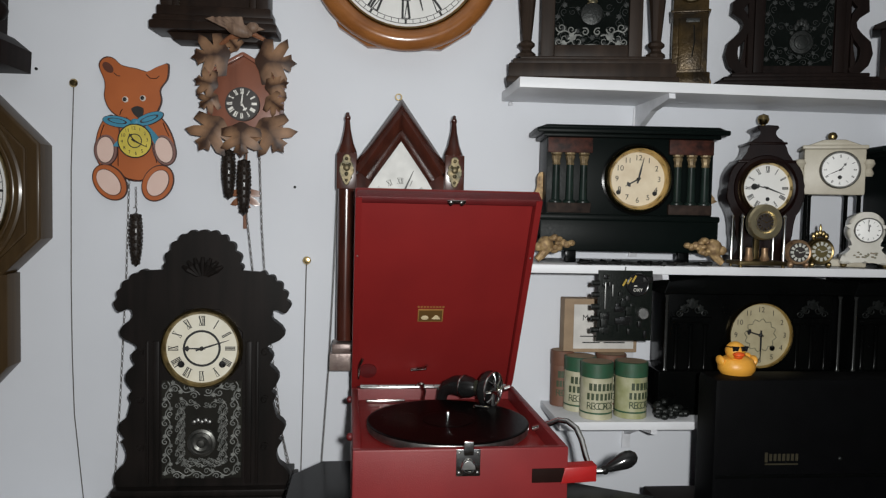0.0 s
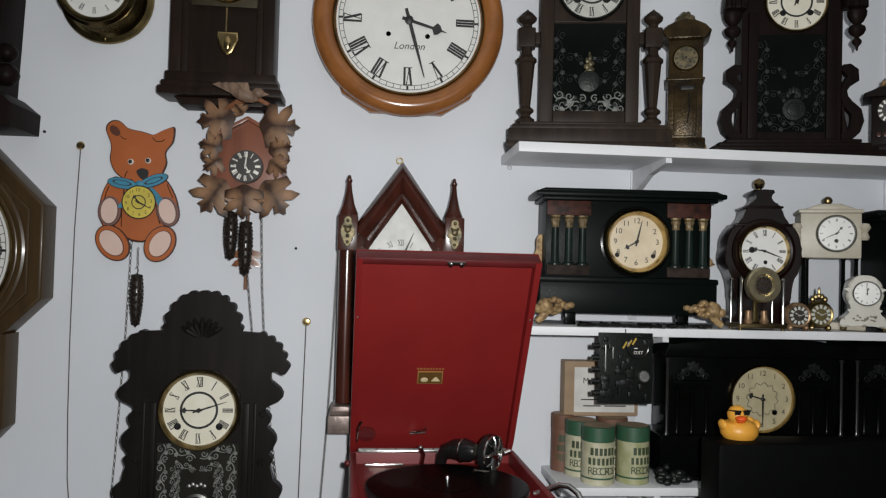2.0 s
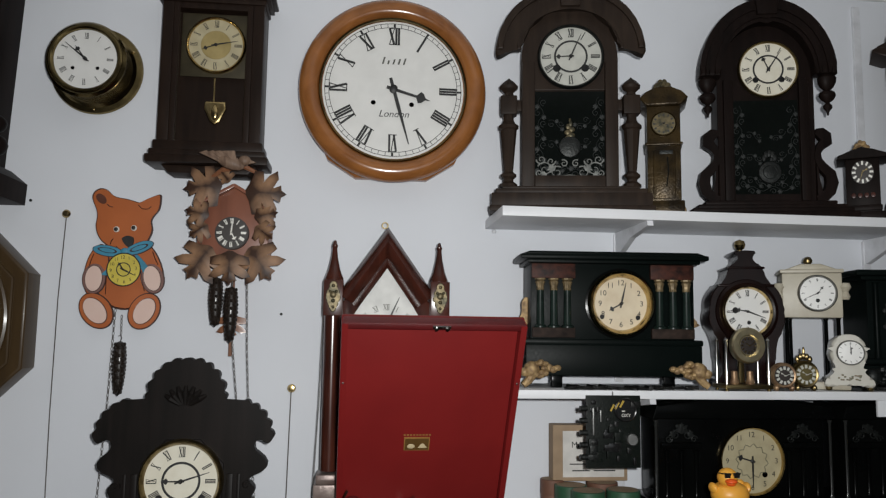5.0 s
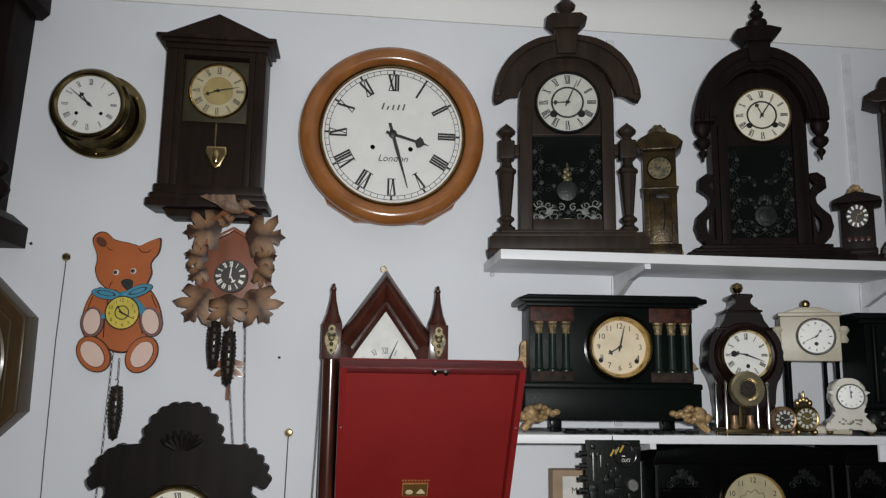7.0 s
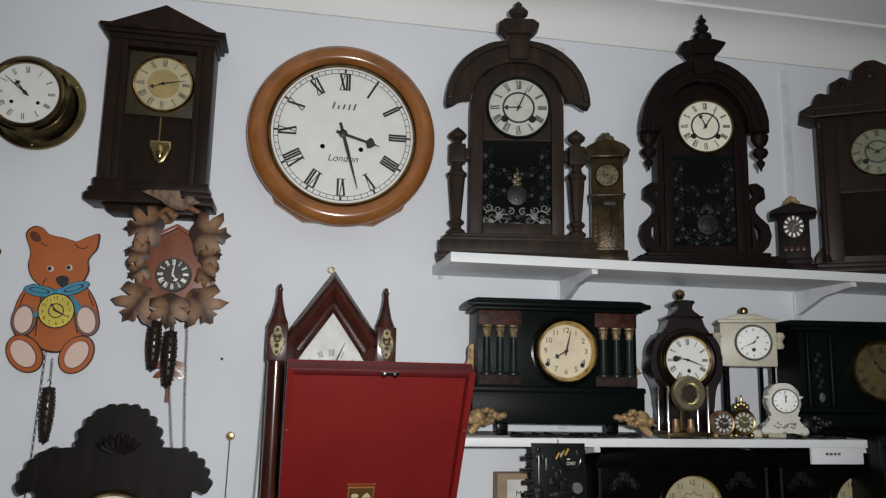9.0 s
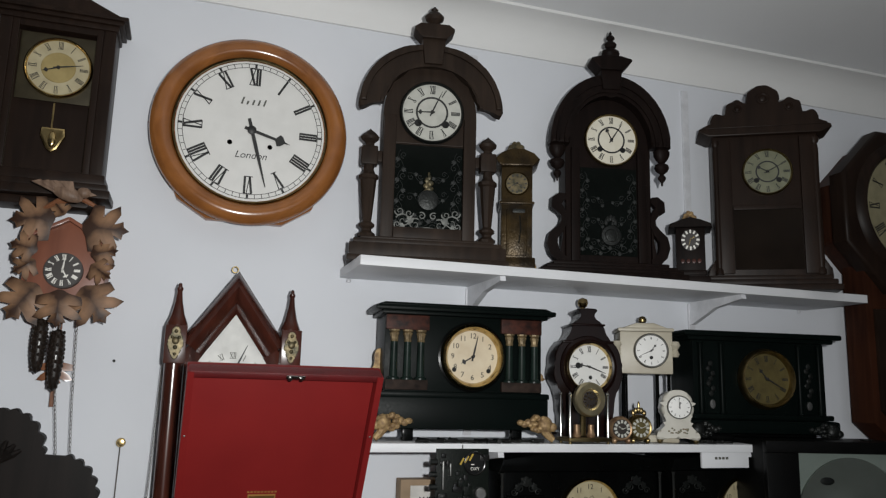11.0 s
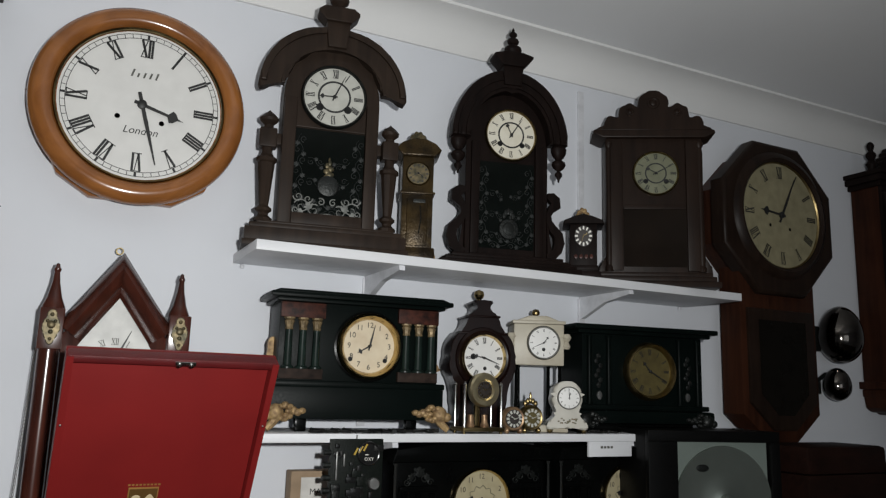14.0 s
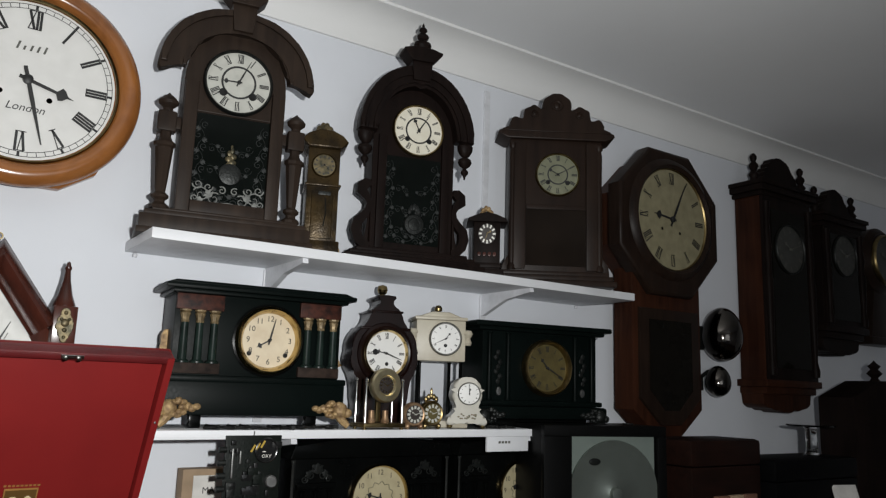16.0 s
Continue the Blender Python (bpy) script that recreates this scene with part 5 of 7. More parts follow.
def corner_clock():
    root = thing("wall_clock", "black carved wall clock with a flared base moulding", "clock", -0.848, 0, 1.752)
    bm = B()
    prism(bm, [(-0.12, 0.06), (0.104, 0.06), (0.122, 0.50), (-0.12, 0.50)], -0.10, -0.002, 0.004)
    part("case", bm, EBON, root)
    bm = B()
    prism(bm, [(-0.14, 0.50), (0.135, 0.49), (0.150, 0.505), (0.150, 0.545), (0.11, 0.60), (-0.14, 0.60)], -0.13, -0.002, 0.004)
    part("cornice", bm, EBON, root)
    bm = B()
    prism(bm, [(-0.16, 0.0), (0.148, 0.002), (0.150, 0.044), (0.118, 0.070), (-0.16, 0.07)], -0.13, -0.002, 0.003)
    part("base", bm, EBON, root)
    bm = B()
    for z, r in ((0.150, 0.020), (0.108, 0.024)):
        ball(bm, 0.112, -0.07, z, r, r, r * 0.9, 16)
    part("turned_knob", bm, EBON, root)


corner_clock()


def vienna(x, z, w, h, d, label, material, crest=True, dial_m=PALEDIAL):
    root = thing("vienna_wall_clock", label, "clock", x, 0, z, 0, "dark regulator wall clocks")
    bm = B()
    box(bm, 0, -d / 2 - 0.002, h / 2, w * 0.86, d - 0.012, h, 0.003)
    part("case", bm, material, root)
    bm = B()
    box(bm, 0, -d - 0.0005, h / 2, w * 0.85, 0.014, h * 0.995, 0.003)
    part("door", bm, EBON, root, "near-black glazed door")
    bm = B()
    moulding(bm, 0, -0.002, h - 0.002, w * 0.86, d, 0.05, ((0.3, 0.008), (0.4, 0.020), (0.3, 0.026)))
    part("cornice", bm, EBON, root)
    bm = B()
    moulding(bm, 0, -0.002, -0.04, w * 0.84, d - 0.01, 0.045, ((0.5, 0.004), (0.5, 0.018)))
    part("base_moulding", bm, material, root)
    bm = B()
    prism(bm, mirrored([(0.0, -0.038, 0.0), (w * 0.42, -0.038, 0.0), (w * 0.40, -0.072, 0.12), (w * 0.26, -0.086, 0.15), (w * 0.12, -0.088, 0.15), (0.0, -0.098, 0.0)]), -d * 0.8, -0.004, 0.003)
    part("apron", bm, material, root, "scalloped lower apron")
    if crest:
        bm = B()
        prism(bm, mirrored([(0.0, h + 0.150, 0.25), (w * 0.07, h + 0.144, 0.25), (w * 0.16, h + 0.130, 0.25), (w * 0.20, h + 0.108, 0.3), (w * 0.26, h + 0.092, 0.3), (w * 0.30, h + 0.070, 0.3), (w * 0.35, h + 0.058, 0.2), (w * 0.37, h + 0.045, 0.0)]), -d * 0.9, -d * 0.6, 0.004)
        part("crest", bm, EBON, root, "carved crest")
        for sx in (-1, 1):
            bm = B()
            turned(bm, [(0.0, 0.0), (0.014, 0.0), (0.012, 0.014), (0.018, 0.026), (0.009, 0.040), (0.016, 0.052), (0.015, 0.060), (0.007, 0.070), (0.011, 0.080), (0.012, 0.088), (0.006, 0.098), (0.0, 0.101)], sx * w * 0.42, -d * 0.8, h + 0.046, 14)
            part("finial", bm, EBON, root)
    bm = B()
    box(bm, 0, -d - 0.008, h / 2, w * 0.60, 0.004, h * 0.86)
    part("glass_pane", bm, PANE_D, root, "dark glass door pane")
    for sx in (-1, 1):
        bm = B()
        turned(bm, [(0.0, 0.0), (0.012, 0.0), (0.014, 0.02), (0.008, 0.05), (0.012, 0.14 * h / 0.6), (0.015, 0.30 * h / 0.6), (0.010, 0.34 * h / 0.6), (0.014, 0.40 * h / 0.6), (0.009, 0.5 * h / 0.6), (0.014, h * 0.93), (0.0, h * 0.94)], sx * w * 0.38, -d - 0.008, h * 0.03, 12)
        part("half_column", bm, EBON, root)
    dial(root, 0, -d - 0.012, h * 0.72, w * 0.24, dial_m, INKG, size=0.18, at=0.82, hour=300, minute=70, bezel=IRON, bezel_w=0.005, depth=0.006)
    return root


DDIAL = mat("dim_tarnished_dial", (0.045, 0.045, 0.040), 0.5, col2=(0.030, 0.030, 0.026), scale=40.0)
vienna(2.318, 1.550, 0.330, 0.612, 0.104, "dark red-brown regulator wall clock with turned finials", REDWD, True, DDIAL)
vienna(2.668, 1.752, 0.300, 0.36, 0.105, "near-black regulator wall clock with a scalloped crest", EBON, True, DDIAL)


def far_lyre_clock():
    root = thing("wall_clock", "brown round-headed wall clock with a fluted trunk", "clock", 3.01, 0, 1.74)
    bm = B()
    lathe(bm, [(0.0, 0.0), (0.13, 0.0), (0.13, 0.07), (0.11, 0.09), (0.0, 0.09)], 36, T(0, -0.002, 0.30) @ FRONT)
    part("head", bm, WALNUT, root)
    bm = B()
    prism(bm, [(-0.05, 0.2), (0.05, 0.2), (0.09, 0.0), (-0.09, 0.0)], -0.07, -0.002, 0.004)
    part("trunk", bm, WALNUT, root)
    bm = B()
    box(bm, 0, -0.04, -0.015, 0.22, 0.08, 0.03, 0.004)
    part("base", bm, WALNUT, root)
    dial(root, 0, -0.096, 0.30, 0.09, DDIAL, INKG, size=0.18, at=0.82, hour=300, minute=70, bezel=BRASS_D, bezel_w=0.01)


far_lyre_clock()


def wall_bell(x, z, r, h, label):
    root = thing("alarm_bell", label, "bell", x, 0, z, 0, "wall bells")
    bm = B()
    box(bm, -r * 0.4, -0.012, 0.0, 0.03, 0.022, r * 1.2, 0.003)
    part("bracket", bm, IRON, root)
    bm = B()
    tube(bm, [(-r * 0.4, -0.02, r * 0.4), (-r * 0.4, -0.05, r * 0.9), (0, -0.075, r * 1.05), (0, -0.075, r * 0.8)], 0.006, 8)
    part("arm", bm, IRON, root)
    bm = B()
    dome = [(r * math.sin(radians(6 * i)), h * math.cos(radians(6 * i))) for i in range(16)]
    bowl = [(r * math.cos(radians(6 * i)), -0.78 * h * math.sin(radians(6 * i))) for i in range(1, 16)]
    lathe(bm, dome + bowl, 40, T(0, -0.075, 0))
    part("gong", bm, BELL, root, "dark polished metal gong")


BELL = mat("dark_polished_metal", (0.16, 0.145, 0.13), 0.09, 1.0, (0.10, 0.092, 0.083), 20.0, 0.01)
wall_bell(1.990, 1.676, 0.062, 0.094, "large dark polished metal bell on a wall bracket")
wall_bell(1.962, 1.536, 0.038, 0.053, "small dark polished metal bell on a wall bracket")


# ---- gothic steeple clock ----
def steeple_clock():
    root = thing("steeple_clock", "mahogany gothic steeple clock with pointed finials, hung on the wall", "clock", 0.0255, -0.004, 1.208)
    bm = B()
    prism(bm, [(-0.086, 0.0), (0.086, 0.0), (0.086, 0.36), (0.0, 0.485), (-0.086, 0.36)], -0.085, -0.001, 0.002)
    part("case", bm, MAHOG, root)
    ap = 0.510
    for sx in (-1, 1):
        bm = B()
        a = Vector((0.0, 0, ap))
        b = Vector((sx * 0.094, 0, ap - 0.134))
        d = (b - a).normalized()
        n = Vector((-sx * abs(d.z), 0, -abs(d.x)))
        prof = [(0.0, -0.080), (0.0, -0.098), (0.008, -0.112), (0.018, -0.118), (0.028, -0.113), (0.036, -0.100), (0.042, -0.104), (0.047, -0.098), (0.047, -0.080)]
        rows = []
        for end in (0, 1):
            row = []
            for off, y in prof:
                p = a + n * off
                if end == 0:
                    t = -p.x / d.x if abs(d.x) > 1e-6 else 0
                    q = p + d * t
                else:
                    q = b + n * off
                row.append(bm.verts.new((q.x, y, q.z)))
            rows.append(row)
        k = len(prof)
        for i in range(k):
            j = (i + 1) % k
            bm.faces.new([rows[0][i], rows[0][j], rows[1][j], rows[1][i]])
        bm.faces.new(rows[0])
        bm.faces.new(rows[1])
        part("gable_moulding", bm, MAHOG, root, "rounded polished gable moulding")
    for sx in (-1, 1):
        bm = B()
        turned(bm, [(0.0, 0.0), (0.0165, 0.0), (0.0165, 0.296), (0.0, 0.296)], sx * 0.1035, -0.092, 0.040, 24)
        c = part("column", bm, MAHOG, root, "polished round column")
        bm = B()
        box(bm, sx * 0.1035, -0.085, 0.368, 0.038, 0.055, 0.070, 0.002)
        part("block", bm, MAHOG, c)
        bm = B()
        prism(bm, mirrored([(0.0, 0.400, 0.2), (0.007, 0.394, 0.2), (0.006, 0.386, 0.25), (0.012, 0.374, 0.25), (0.010, 0.360, 0.2), (0.006, 0.350, 0.2), (0.0, 0.340, 0.0)]), -0.1165, -0.112, 0.002, T(sx * 0.1035, 0, 0))
        for dx, z, r in ((0, 0.374, 0.007), (-0.006, 0.380, 0.003), (0.006, 0.380, 0.003), (0, 0.362, 0.004), (0, 0.391, 0.0035), (0, 0.350, 0.003)):
            ball(bm, sx * 0.1035 + dx, -0.1165, z, r, 0.003, r, 10)
        part("brass_ornament", bm, TARNISH, c, "pressed brass mask ornament")
        bm = B()
        lathe(bm, [(0.0, 0.0), (0.0185, 0.0), (0.0185, 0.003), (0.012, 0.020), (0.0065, 0.045), (0.0045, 0.064), (0.0058, 0.066), (0.0058, 0.070), (0.004, 0.072), (0.003, 0.078), (0.0, 0.080)], 16, T(sx * 0.1035, -0.085, 0.403))
        part("finial", bm, MAHOG, c, "slender pointed finial")
        bm = B()
        box(bm, sx * 0.106, -0.080, 0.0, 0.050, 0.072, 0.034, 0.003)
        box(bm, sx * 0.106, -0.082, 0.026, 0.044, 0.066, 0.020, 0.008)
        part("foot", bm, FOOTM, c, "silvered foot block")
    bm = B()
    prism(bm, [(-0.064, 0.30), (0.064, 0.30), (0.064, 0.335), (0.0, 0.436), (-0.064, 0.335)], -0.0885, -0.084, 0.0)
    part("dial_plate", bm, PLATE, root, "white painted dial plate")
    bm = B()
    for i in (-2, -1, 0, 1, 2):
        roman(bm, ROMANS[i % 12], 0.011, T(0, -0.090, 0.300) @ RY(24 * i) @ T(0, 0, 0.052), 0.12)
    part("numerals", bm, INKG, root)
    hand("minute_hand", root, 0, -0.0915, 0.315, 0.062, 0.003, 24, INK, False)
    bm = B()
    ring(bm, 0.006, 0.0012, T(-0.004, -0.03, 0.522) @ FRONT, 18, 6)
    part("hanging_ring", bm, BRASS, root, "small brass hanging ring")


PLATE = mat("white_painted_zinc", (0.60, 0.60, 0.57), 0.45, bump=0.02)
FOOTM = mat("worn_silvered_wood", (0.22, 0.17, 0.15), 0.35, 0.3, (0.12, 0.08, 0.07), 50.0, 0.2)
steeple_clock()


# ---- kitchen clock with pressed outline ----
BOBM = mat("dulled_pewter", (0.13, 0.13, 0.12), 0.38, 0.8, (0.07, 0.07, 0.065), 60.0, 0.1)


def kitchen_clock():
    root = thing("kitchen_clock", "black pressed-wood kitchen clock with scalloped sides and stencilled glass", "clock", -0.338, -0.02, 0.952)
    u = 0.001035
    zc = 0.288
    half_px = [(0, -212, 0.15), (10, -207, 0.35), (28, -203, 0.35), (43, -192, 0.35), (55, -175, 0.35), (63, -153, 0.35), (67, -139, 0.0), (98, -137, 0.35), (113, -131, 0.35), (128, -121, 0.35), (140, -106, 0.35), (147, -88, 0.35), (150, -68, 0.3), (141, -64, 0.0), (133, -70, -0.35), (122, -58, -0.2), (127, -49, 0.5), (121, -7, -0.2), (113, 2, 0.33), (117, 31, 0.34), (121, 79, 0.34), (124, 100, 0.0), (131, 127, 0.38), (135, 165, -0.2), (143, 171, 0.0), (136, 179, -0.15), (137, 213, 0.25), (150, 258, 0.0)]
    half, last = [], None
    for px, pz, b in half_px:
        q = (px * u, zc - pz * u, b)
        if last is None or abs(q[0] - last[0]) + abs(q[1] - last[1]) > 1e-5:
            half.append(q)
            last = q
    bm = B()
    prism(bm, mirrored(half), -0.125, -0.100, 0.002)
    part("front_board", bm, GINGER, root, "scalloped pressed-wood front")
    bm = B()
    box(bm, 0, -0.050, 0.205, 0.20, 0.098, 0.36, 0.002)
    part("case", bm, GINGER, root)
    for i, (hw, z0, h, d) in enumerate(((0.168, 0.0, 0.014, 0.155), (0.160, 0.014, 0.012, 0.148))):
        bm = B()
        box(bm, 0, -d / 2, z0 + h / 2, 2 * hw, d, h, 0.003)
        part("base_moulding", bm, GINGER, root)
    for i in range(7):
        bm = B()
        a = -60 + 20 * i
        tube(bm, [(0.010 * math.sin(radians(a)), -0.128, zc + 0.135), (0.030 * math.sin(radians(a)), -0.131, zc + 0.135 + 0.022 * math.cos(radians(a))), (0.042 * math.sin(radians(a)), -0.127, zc + 0.135 + 0.034 * math.cos(radians(a)))], [0.004, 0.006, 0.003], 8)
        part("shell_rib", bm, GINGER, root)
    for sx in (-1, 1):
        for k, (dx, w) in enumerate(((0.084, 0.012), (0.100, 0.006))):
            bm = B()
            box(bm, sx * dx, -0.1235, 0.165, w, 0.008, 0.27, 0.002)
            part("pilaster", bm, GINGER, root)
        for kk in range(3):
            bm = B()
            scroll(bm, sx * 0.114, -0.1255, 0.10 + 0.09 * kk, 0.008, sx, 0.5, 0.0016)
            part("pressed_scroll", bm, GINGER, root)
    bm = B()
    k8 = 0.0735
    oct_pts = [(k8 * math.cos(radians(22.5 + 45 * i)) * 1.07, zc + k8 * math.sin(radians(22.5 + 45 * i)) * 1.07) for i in range(8)]
    prism(bm, oct_pts, -0.130, -0.124, 0.002)
    part("octagon_frame", bm, GINGER, root)
    bm = B()
    box(bm, 0, -0.1265, 0.135, 0.146, 0.003, 0.185)
    pane = part("glass_pane", bm, PANE_G, root, "dark glass pane")
    bm = B()
    yy = -0.1288
    for sx in (-1, 1):
        vine(bm, sx * 0.062, 0.050, sx * 0.062, 0.225, yy, 0.0095, 0.0014)
        vine(bm, sx * 0.042, 0.070, sx * 0.042, 0.185, yy, 0.0060, 0.0009)
        vine(bm, sx * 0.034, 0.066, sx * 0.034, 0.180, yy, 0.0045, 0.0008)
        vine(bm, sx * 0.056, 0.218, sx * 0.004, 0.200, yy, 0.0100, 0.0014)
        vine(bm, sx * 0.040, 0.190, sx * 0.003, 0.178, yy, 0.0070, 0.0010)
    vine(bm, -0.054, 0.051, 0.054, 0.051, yy, 0.0095, 0.0014)
    vine(bm, -0.034, 0.068, 0.034, 0.068, yy, 0.0060, 0.0009)
    vine(bm, -0.034, 0.076, 0.034, 0.076, yy, 0.0045, 0.0008)
    part("stencil", bm, SILVER_K, pane, "silver lace stencil")
    bm = B()
    lathe(bm, [(0.026, 0.0), (0.026, 0.004), (0.021, 0.006), (0.019, 0.004), (0.014, 0.007), (0.009, 0.005), (0.006, 0.009), (0.0, 0.010)], 32, T(0, -0.129, 0.110) @ FRONT)
    part("pendulum_bob", bm, BOBM, root, "ringed metal pendulum bob")
    bm = B()
    for kk in range(5):
        ball(bm, (kk - 2) * 0.007, -0.131, 0.149 + 0.003 * (kk % 2), 0.005, 0.003, 0.005, 8)
    part("bob_ornament", bm, DULL, root)
    dial(root, 0, -0.131, zc, 0.0645, PAPER, INK, size=0.21, at=0.80, hour=270, minute=72, circle=0.50, bezel=BRASS_D, bezel_w=0.010, depth=0.013, holes=((-0.58, -0.46, 0.10), (0.58, -0.46, 0.10)), fat=0.14)


kitchen_clock()


# ---- supports ----
def block_stand(name, label, category, outline, z0, z1, material, top_m):
    """A plain carcass on a plan outline (x, y), with a top board that stands a little proud."""
    root = thing(name, label, category, 0, 0, 0)
    bm = B()
    cx = sum(p[0] for p in outline) / len(outline)
    cy = sum(p[1] for p in outline) / len(outline)
    inner = [(cx + (x - cx) * 0.94, cy + (y - cy) * 0.94) for x, y in outline]
    m = Matrix(((1, 0, 0, 0), (0, 0, 1, 0), (0, -1, 0, 0), (0, 0, 0, 1)))
    prism(bm, inner, -(z1 - 0.03), -z0, 0.0, m)
    part("carcass", bm, material, root)
    bm = B()
    prism(bm, outline, -z1, -(z1 - 0.03), 0.004, m)
    part("top_board", bm, top_m, root)
    return root


block_stand("black_stand", "black lacquered stand under the portable gramophone", "stand", [(-0.165, -0.24), (-0.115, -0.165), (0.20, -0.155), (0.323, -0.295), (0.47, -0.37), (0.47, -0.72), (-0.165, -0.72)], 0.0, 1.031, EBON, BLACK)
block_stand("low_cabinet", "dark wooden cabinet under the kitchen clock", "cabinet", [(-0.500, -0.015), (-0.170, -0.015), (-0.170, -0.185), (-0.500, -0.185)], 0.0, 0.950, WALNUT, WALNUT)
block_stand("white_side_table", "white side table against the wall", "table", [(-1.30, -0.005), (-0.560, -0.005), (-0.560, -0.30), (-1.30, -0.30)], 0.0, 0.897, SHELF, SHELF)
block_stand("sideboard", "long dark sideboard below the shelves", "sideboard", [(0.50, -0.19), (2.95, -0.19), (2.95, -0.52), (0.50, -0.52)], 0.0, 0.985, EBON, EBON)


# ---- portable gramophone ----
def gramophone():
    root = thing("portable_gramophone", "red leathercloth portable gramophone with open lid and a record on it", "gramophone", 0.0955, -0.3775, 1.0315, 1.7)
    W, Dp, H = 0.302, 0.368, 0.147
    f, yb = -Dp / 2, Dp / 2
    for nm, cx, cy, sx, sy in (("front_wall", 0, f + 0.006, W, 0.012), ("back_wall", 0, yb - 0.006, W, 0.012), ("side_wall", -W / 2 + 0.006, 0, 0.012, Dp - 0.024), ("side_wall", W / 2 - 0.006, 0, 0.012, Dp - 0.024)):
        bm = B()
        box(bm, cx, cy, H / 2, sx, sy, H, 0.003)
        part(nm, bm, REDBOX, root)
    bm = B()
    box(bm, 0, 0, H - 0.026, W - 0.026, Dp - 0.026, 0.010)
    part("motor_board", bm, REDCLOTH, root, "red motor board")
    bm = B()
    box(bm, 0, 0, 0.004, W - 0.03, Dp - 0.03, 0.008)
    part("bottom", bm, REDBOX, root)
    cy = -0.026
    bm = B()
    lathe(bm, [(0.0, 0.0), (0.124, 0.0), (0.127, 0.003), (0.128, 0.009), (0.127, 0.013), (0.0, 0.013)], 72, T(0.0, cy, H - 0.019))
    part("turntable", bm, DULL, root, "nickel-rimmed turntable")
    bm = B()
    prof = [(0.0, 0.0), (0.1275, 0.0), (0.128, 0.0012)] + [(0.1255 - 0.0026 * i, 0.0022 + 0.00025 * (i % 2)) for i in range(29)] + [(0.046, 0.0020), (0.0, 0.0020)]
    lathe(bm, prof, 80, T(0.0, cy, H - 0.0058))
    rec = part("record", bm, SHELLAC, root, "black shellac record")
    bm = B()
    lathe(bm, [(0.040, 0.0), (0.040, 0.0006), (0.0, 0.0006)], 40, T(0.0, cy, H - 0.0036))
    part("record_label", bm, MAROON, rec, "dark maroon paper label")
    bm = B()
    lathe(bm, [(0.0032, 0.0), (0.0032, 0.012), (0.002, 0.014), (0.0, 0.0145)], 12, T(0.0, cy, H - 0.0035))
    part("spindle", bm, CHROME, root)
    # swan-necked tone arm and sound box
    bm = B()
    tube(bm, [(0.010, 0.148, H - 0.018), (0.012, 0.144, H - 0.002), (0.020, 0.136, H + 0.010), (0.034, 0.124, H + 0.016), (0.048, 0.112, H + 0.017), (0.058, 0.104, H + 0.017), (0.066, 0.098, H + 0.018)], [0.010, 0.011, 0.014, 0.018, 0.020, 0.018, 0.013], 20)
    arm = part("tone_arm", bm, RUBBERB, root, "glossy black swan-necked tone arm")
    bm = B()
    ring(bm, 0.0195, 0.002, T(0.046, 0.113, H + 0.017) @ Matrix.Rotation(radians(-40), 4, "Z") @ Matrix.Rotation(radians(90), 4, "Y"), 28, 8)
    part("arm_band", bm, CHROME, arm, "thin nickel band")
    m = T(0.086, 0.078, H + 0.020) @ Matrix.Rotation(radians(48), 4, "Z") @ Matrix.Rotation(radians(90), 4, "X")
    bm = B()
    lathe(bm, [(0.0, -0.016), (0.014, -0.016), (0.024, -0.012), (0.031, -0.006), (0.0325, 0.0), (0.031, 0.006), (0.028, 0.008), (0.026, 0.004), (0.0, 0.003)], 40, m)
    sb = part("sound_box", bm, RUBBERB, root, "glossy black sound box")
    bm = B()
    ring(bm, 0.0295, 0.0022, m @ T(0, 0, 0.007), 40, 8)
    part("rim_ring", bm, CHROME, sb, "nickel rim")
    for k in range(8):
        bm = B()
        a = k * math.pi / 4
        tube(bm, [(0.008 * math.cos(a), 0.008 * math.sin(a), 0.010), (0.020 * math.cos(a), 0.020 * math.sin(a), 0.011), (0.028 * math.cos(a), 0.028 * math.sin(a), 0.007)], [0.0028, 0.0022, 0.0020], 8, m)
        part("spoke", bm, CHROME, sb)
    bm = B()
    lathe(bm, [(0.0, 0.006), (0.010, 0.007), (0.011, 0.011), (0.007, 0.014), (0.0, 0.015)], 20, m)
    part("boss", bm, CHROME, sb)
    bm = B()
    tube(bm, [(0.088, 0.058, H - 0.008), (0.074, 0.046, H - 0.004), (0.052, 0.036, H + 0.001)], 0.0030, 8)
    tube(bm, [(0.088, 0.058, H - 0.008), (0.091, 0.066, H + 0.012)], 0.004, 8)
    part("needle_arm", bm, CHROME, sb)
    bm = B()
    lathe(bm, [(0.0, 0.0), (0.005, 0.0), (0.005, 0.010), (0.0, 0.011)], 12, T(0.110, 0.070, H + 0.022) @ Matrix.Rotation(radians(70), 4, "Y"))
    part("thumb_screw", bm, CHROME, sb)
    bm = B()
    box(bm, 0.000, yb - 0.010, H + 0.001, 0.27, 0.008, 0.004, 0.001)
    for k in range(8):
        lathe(bm, [(0.003, -0.016), (0.003, 0.016)], 8, T(-0.119 + 0.034 * k, yb - 0.006, H + 0.003) @ Matrix.Rotation(radians(90), 4, "Y"))
    part("hinge", bm, CHROME, root, "long nickel piano hinge")
    # lid, leaning over the turntable
    L = 0.411
    lid = new("lid")
    lid.parent = root
    lid.matrix_basis = T(0.0, yb + 0.022, H - 0.009) @ Matrix.Rotation(radians(28.2), 4, "X")
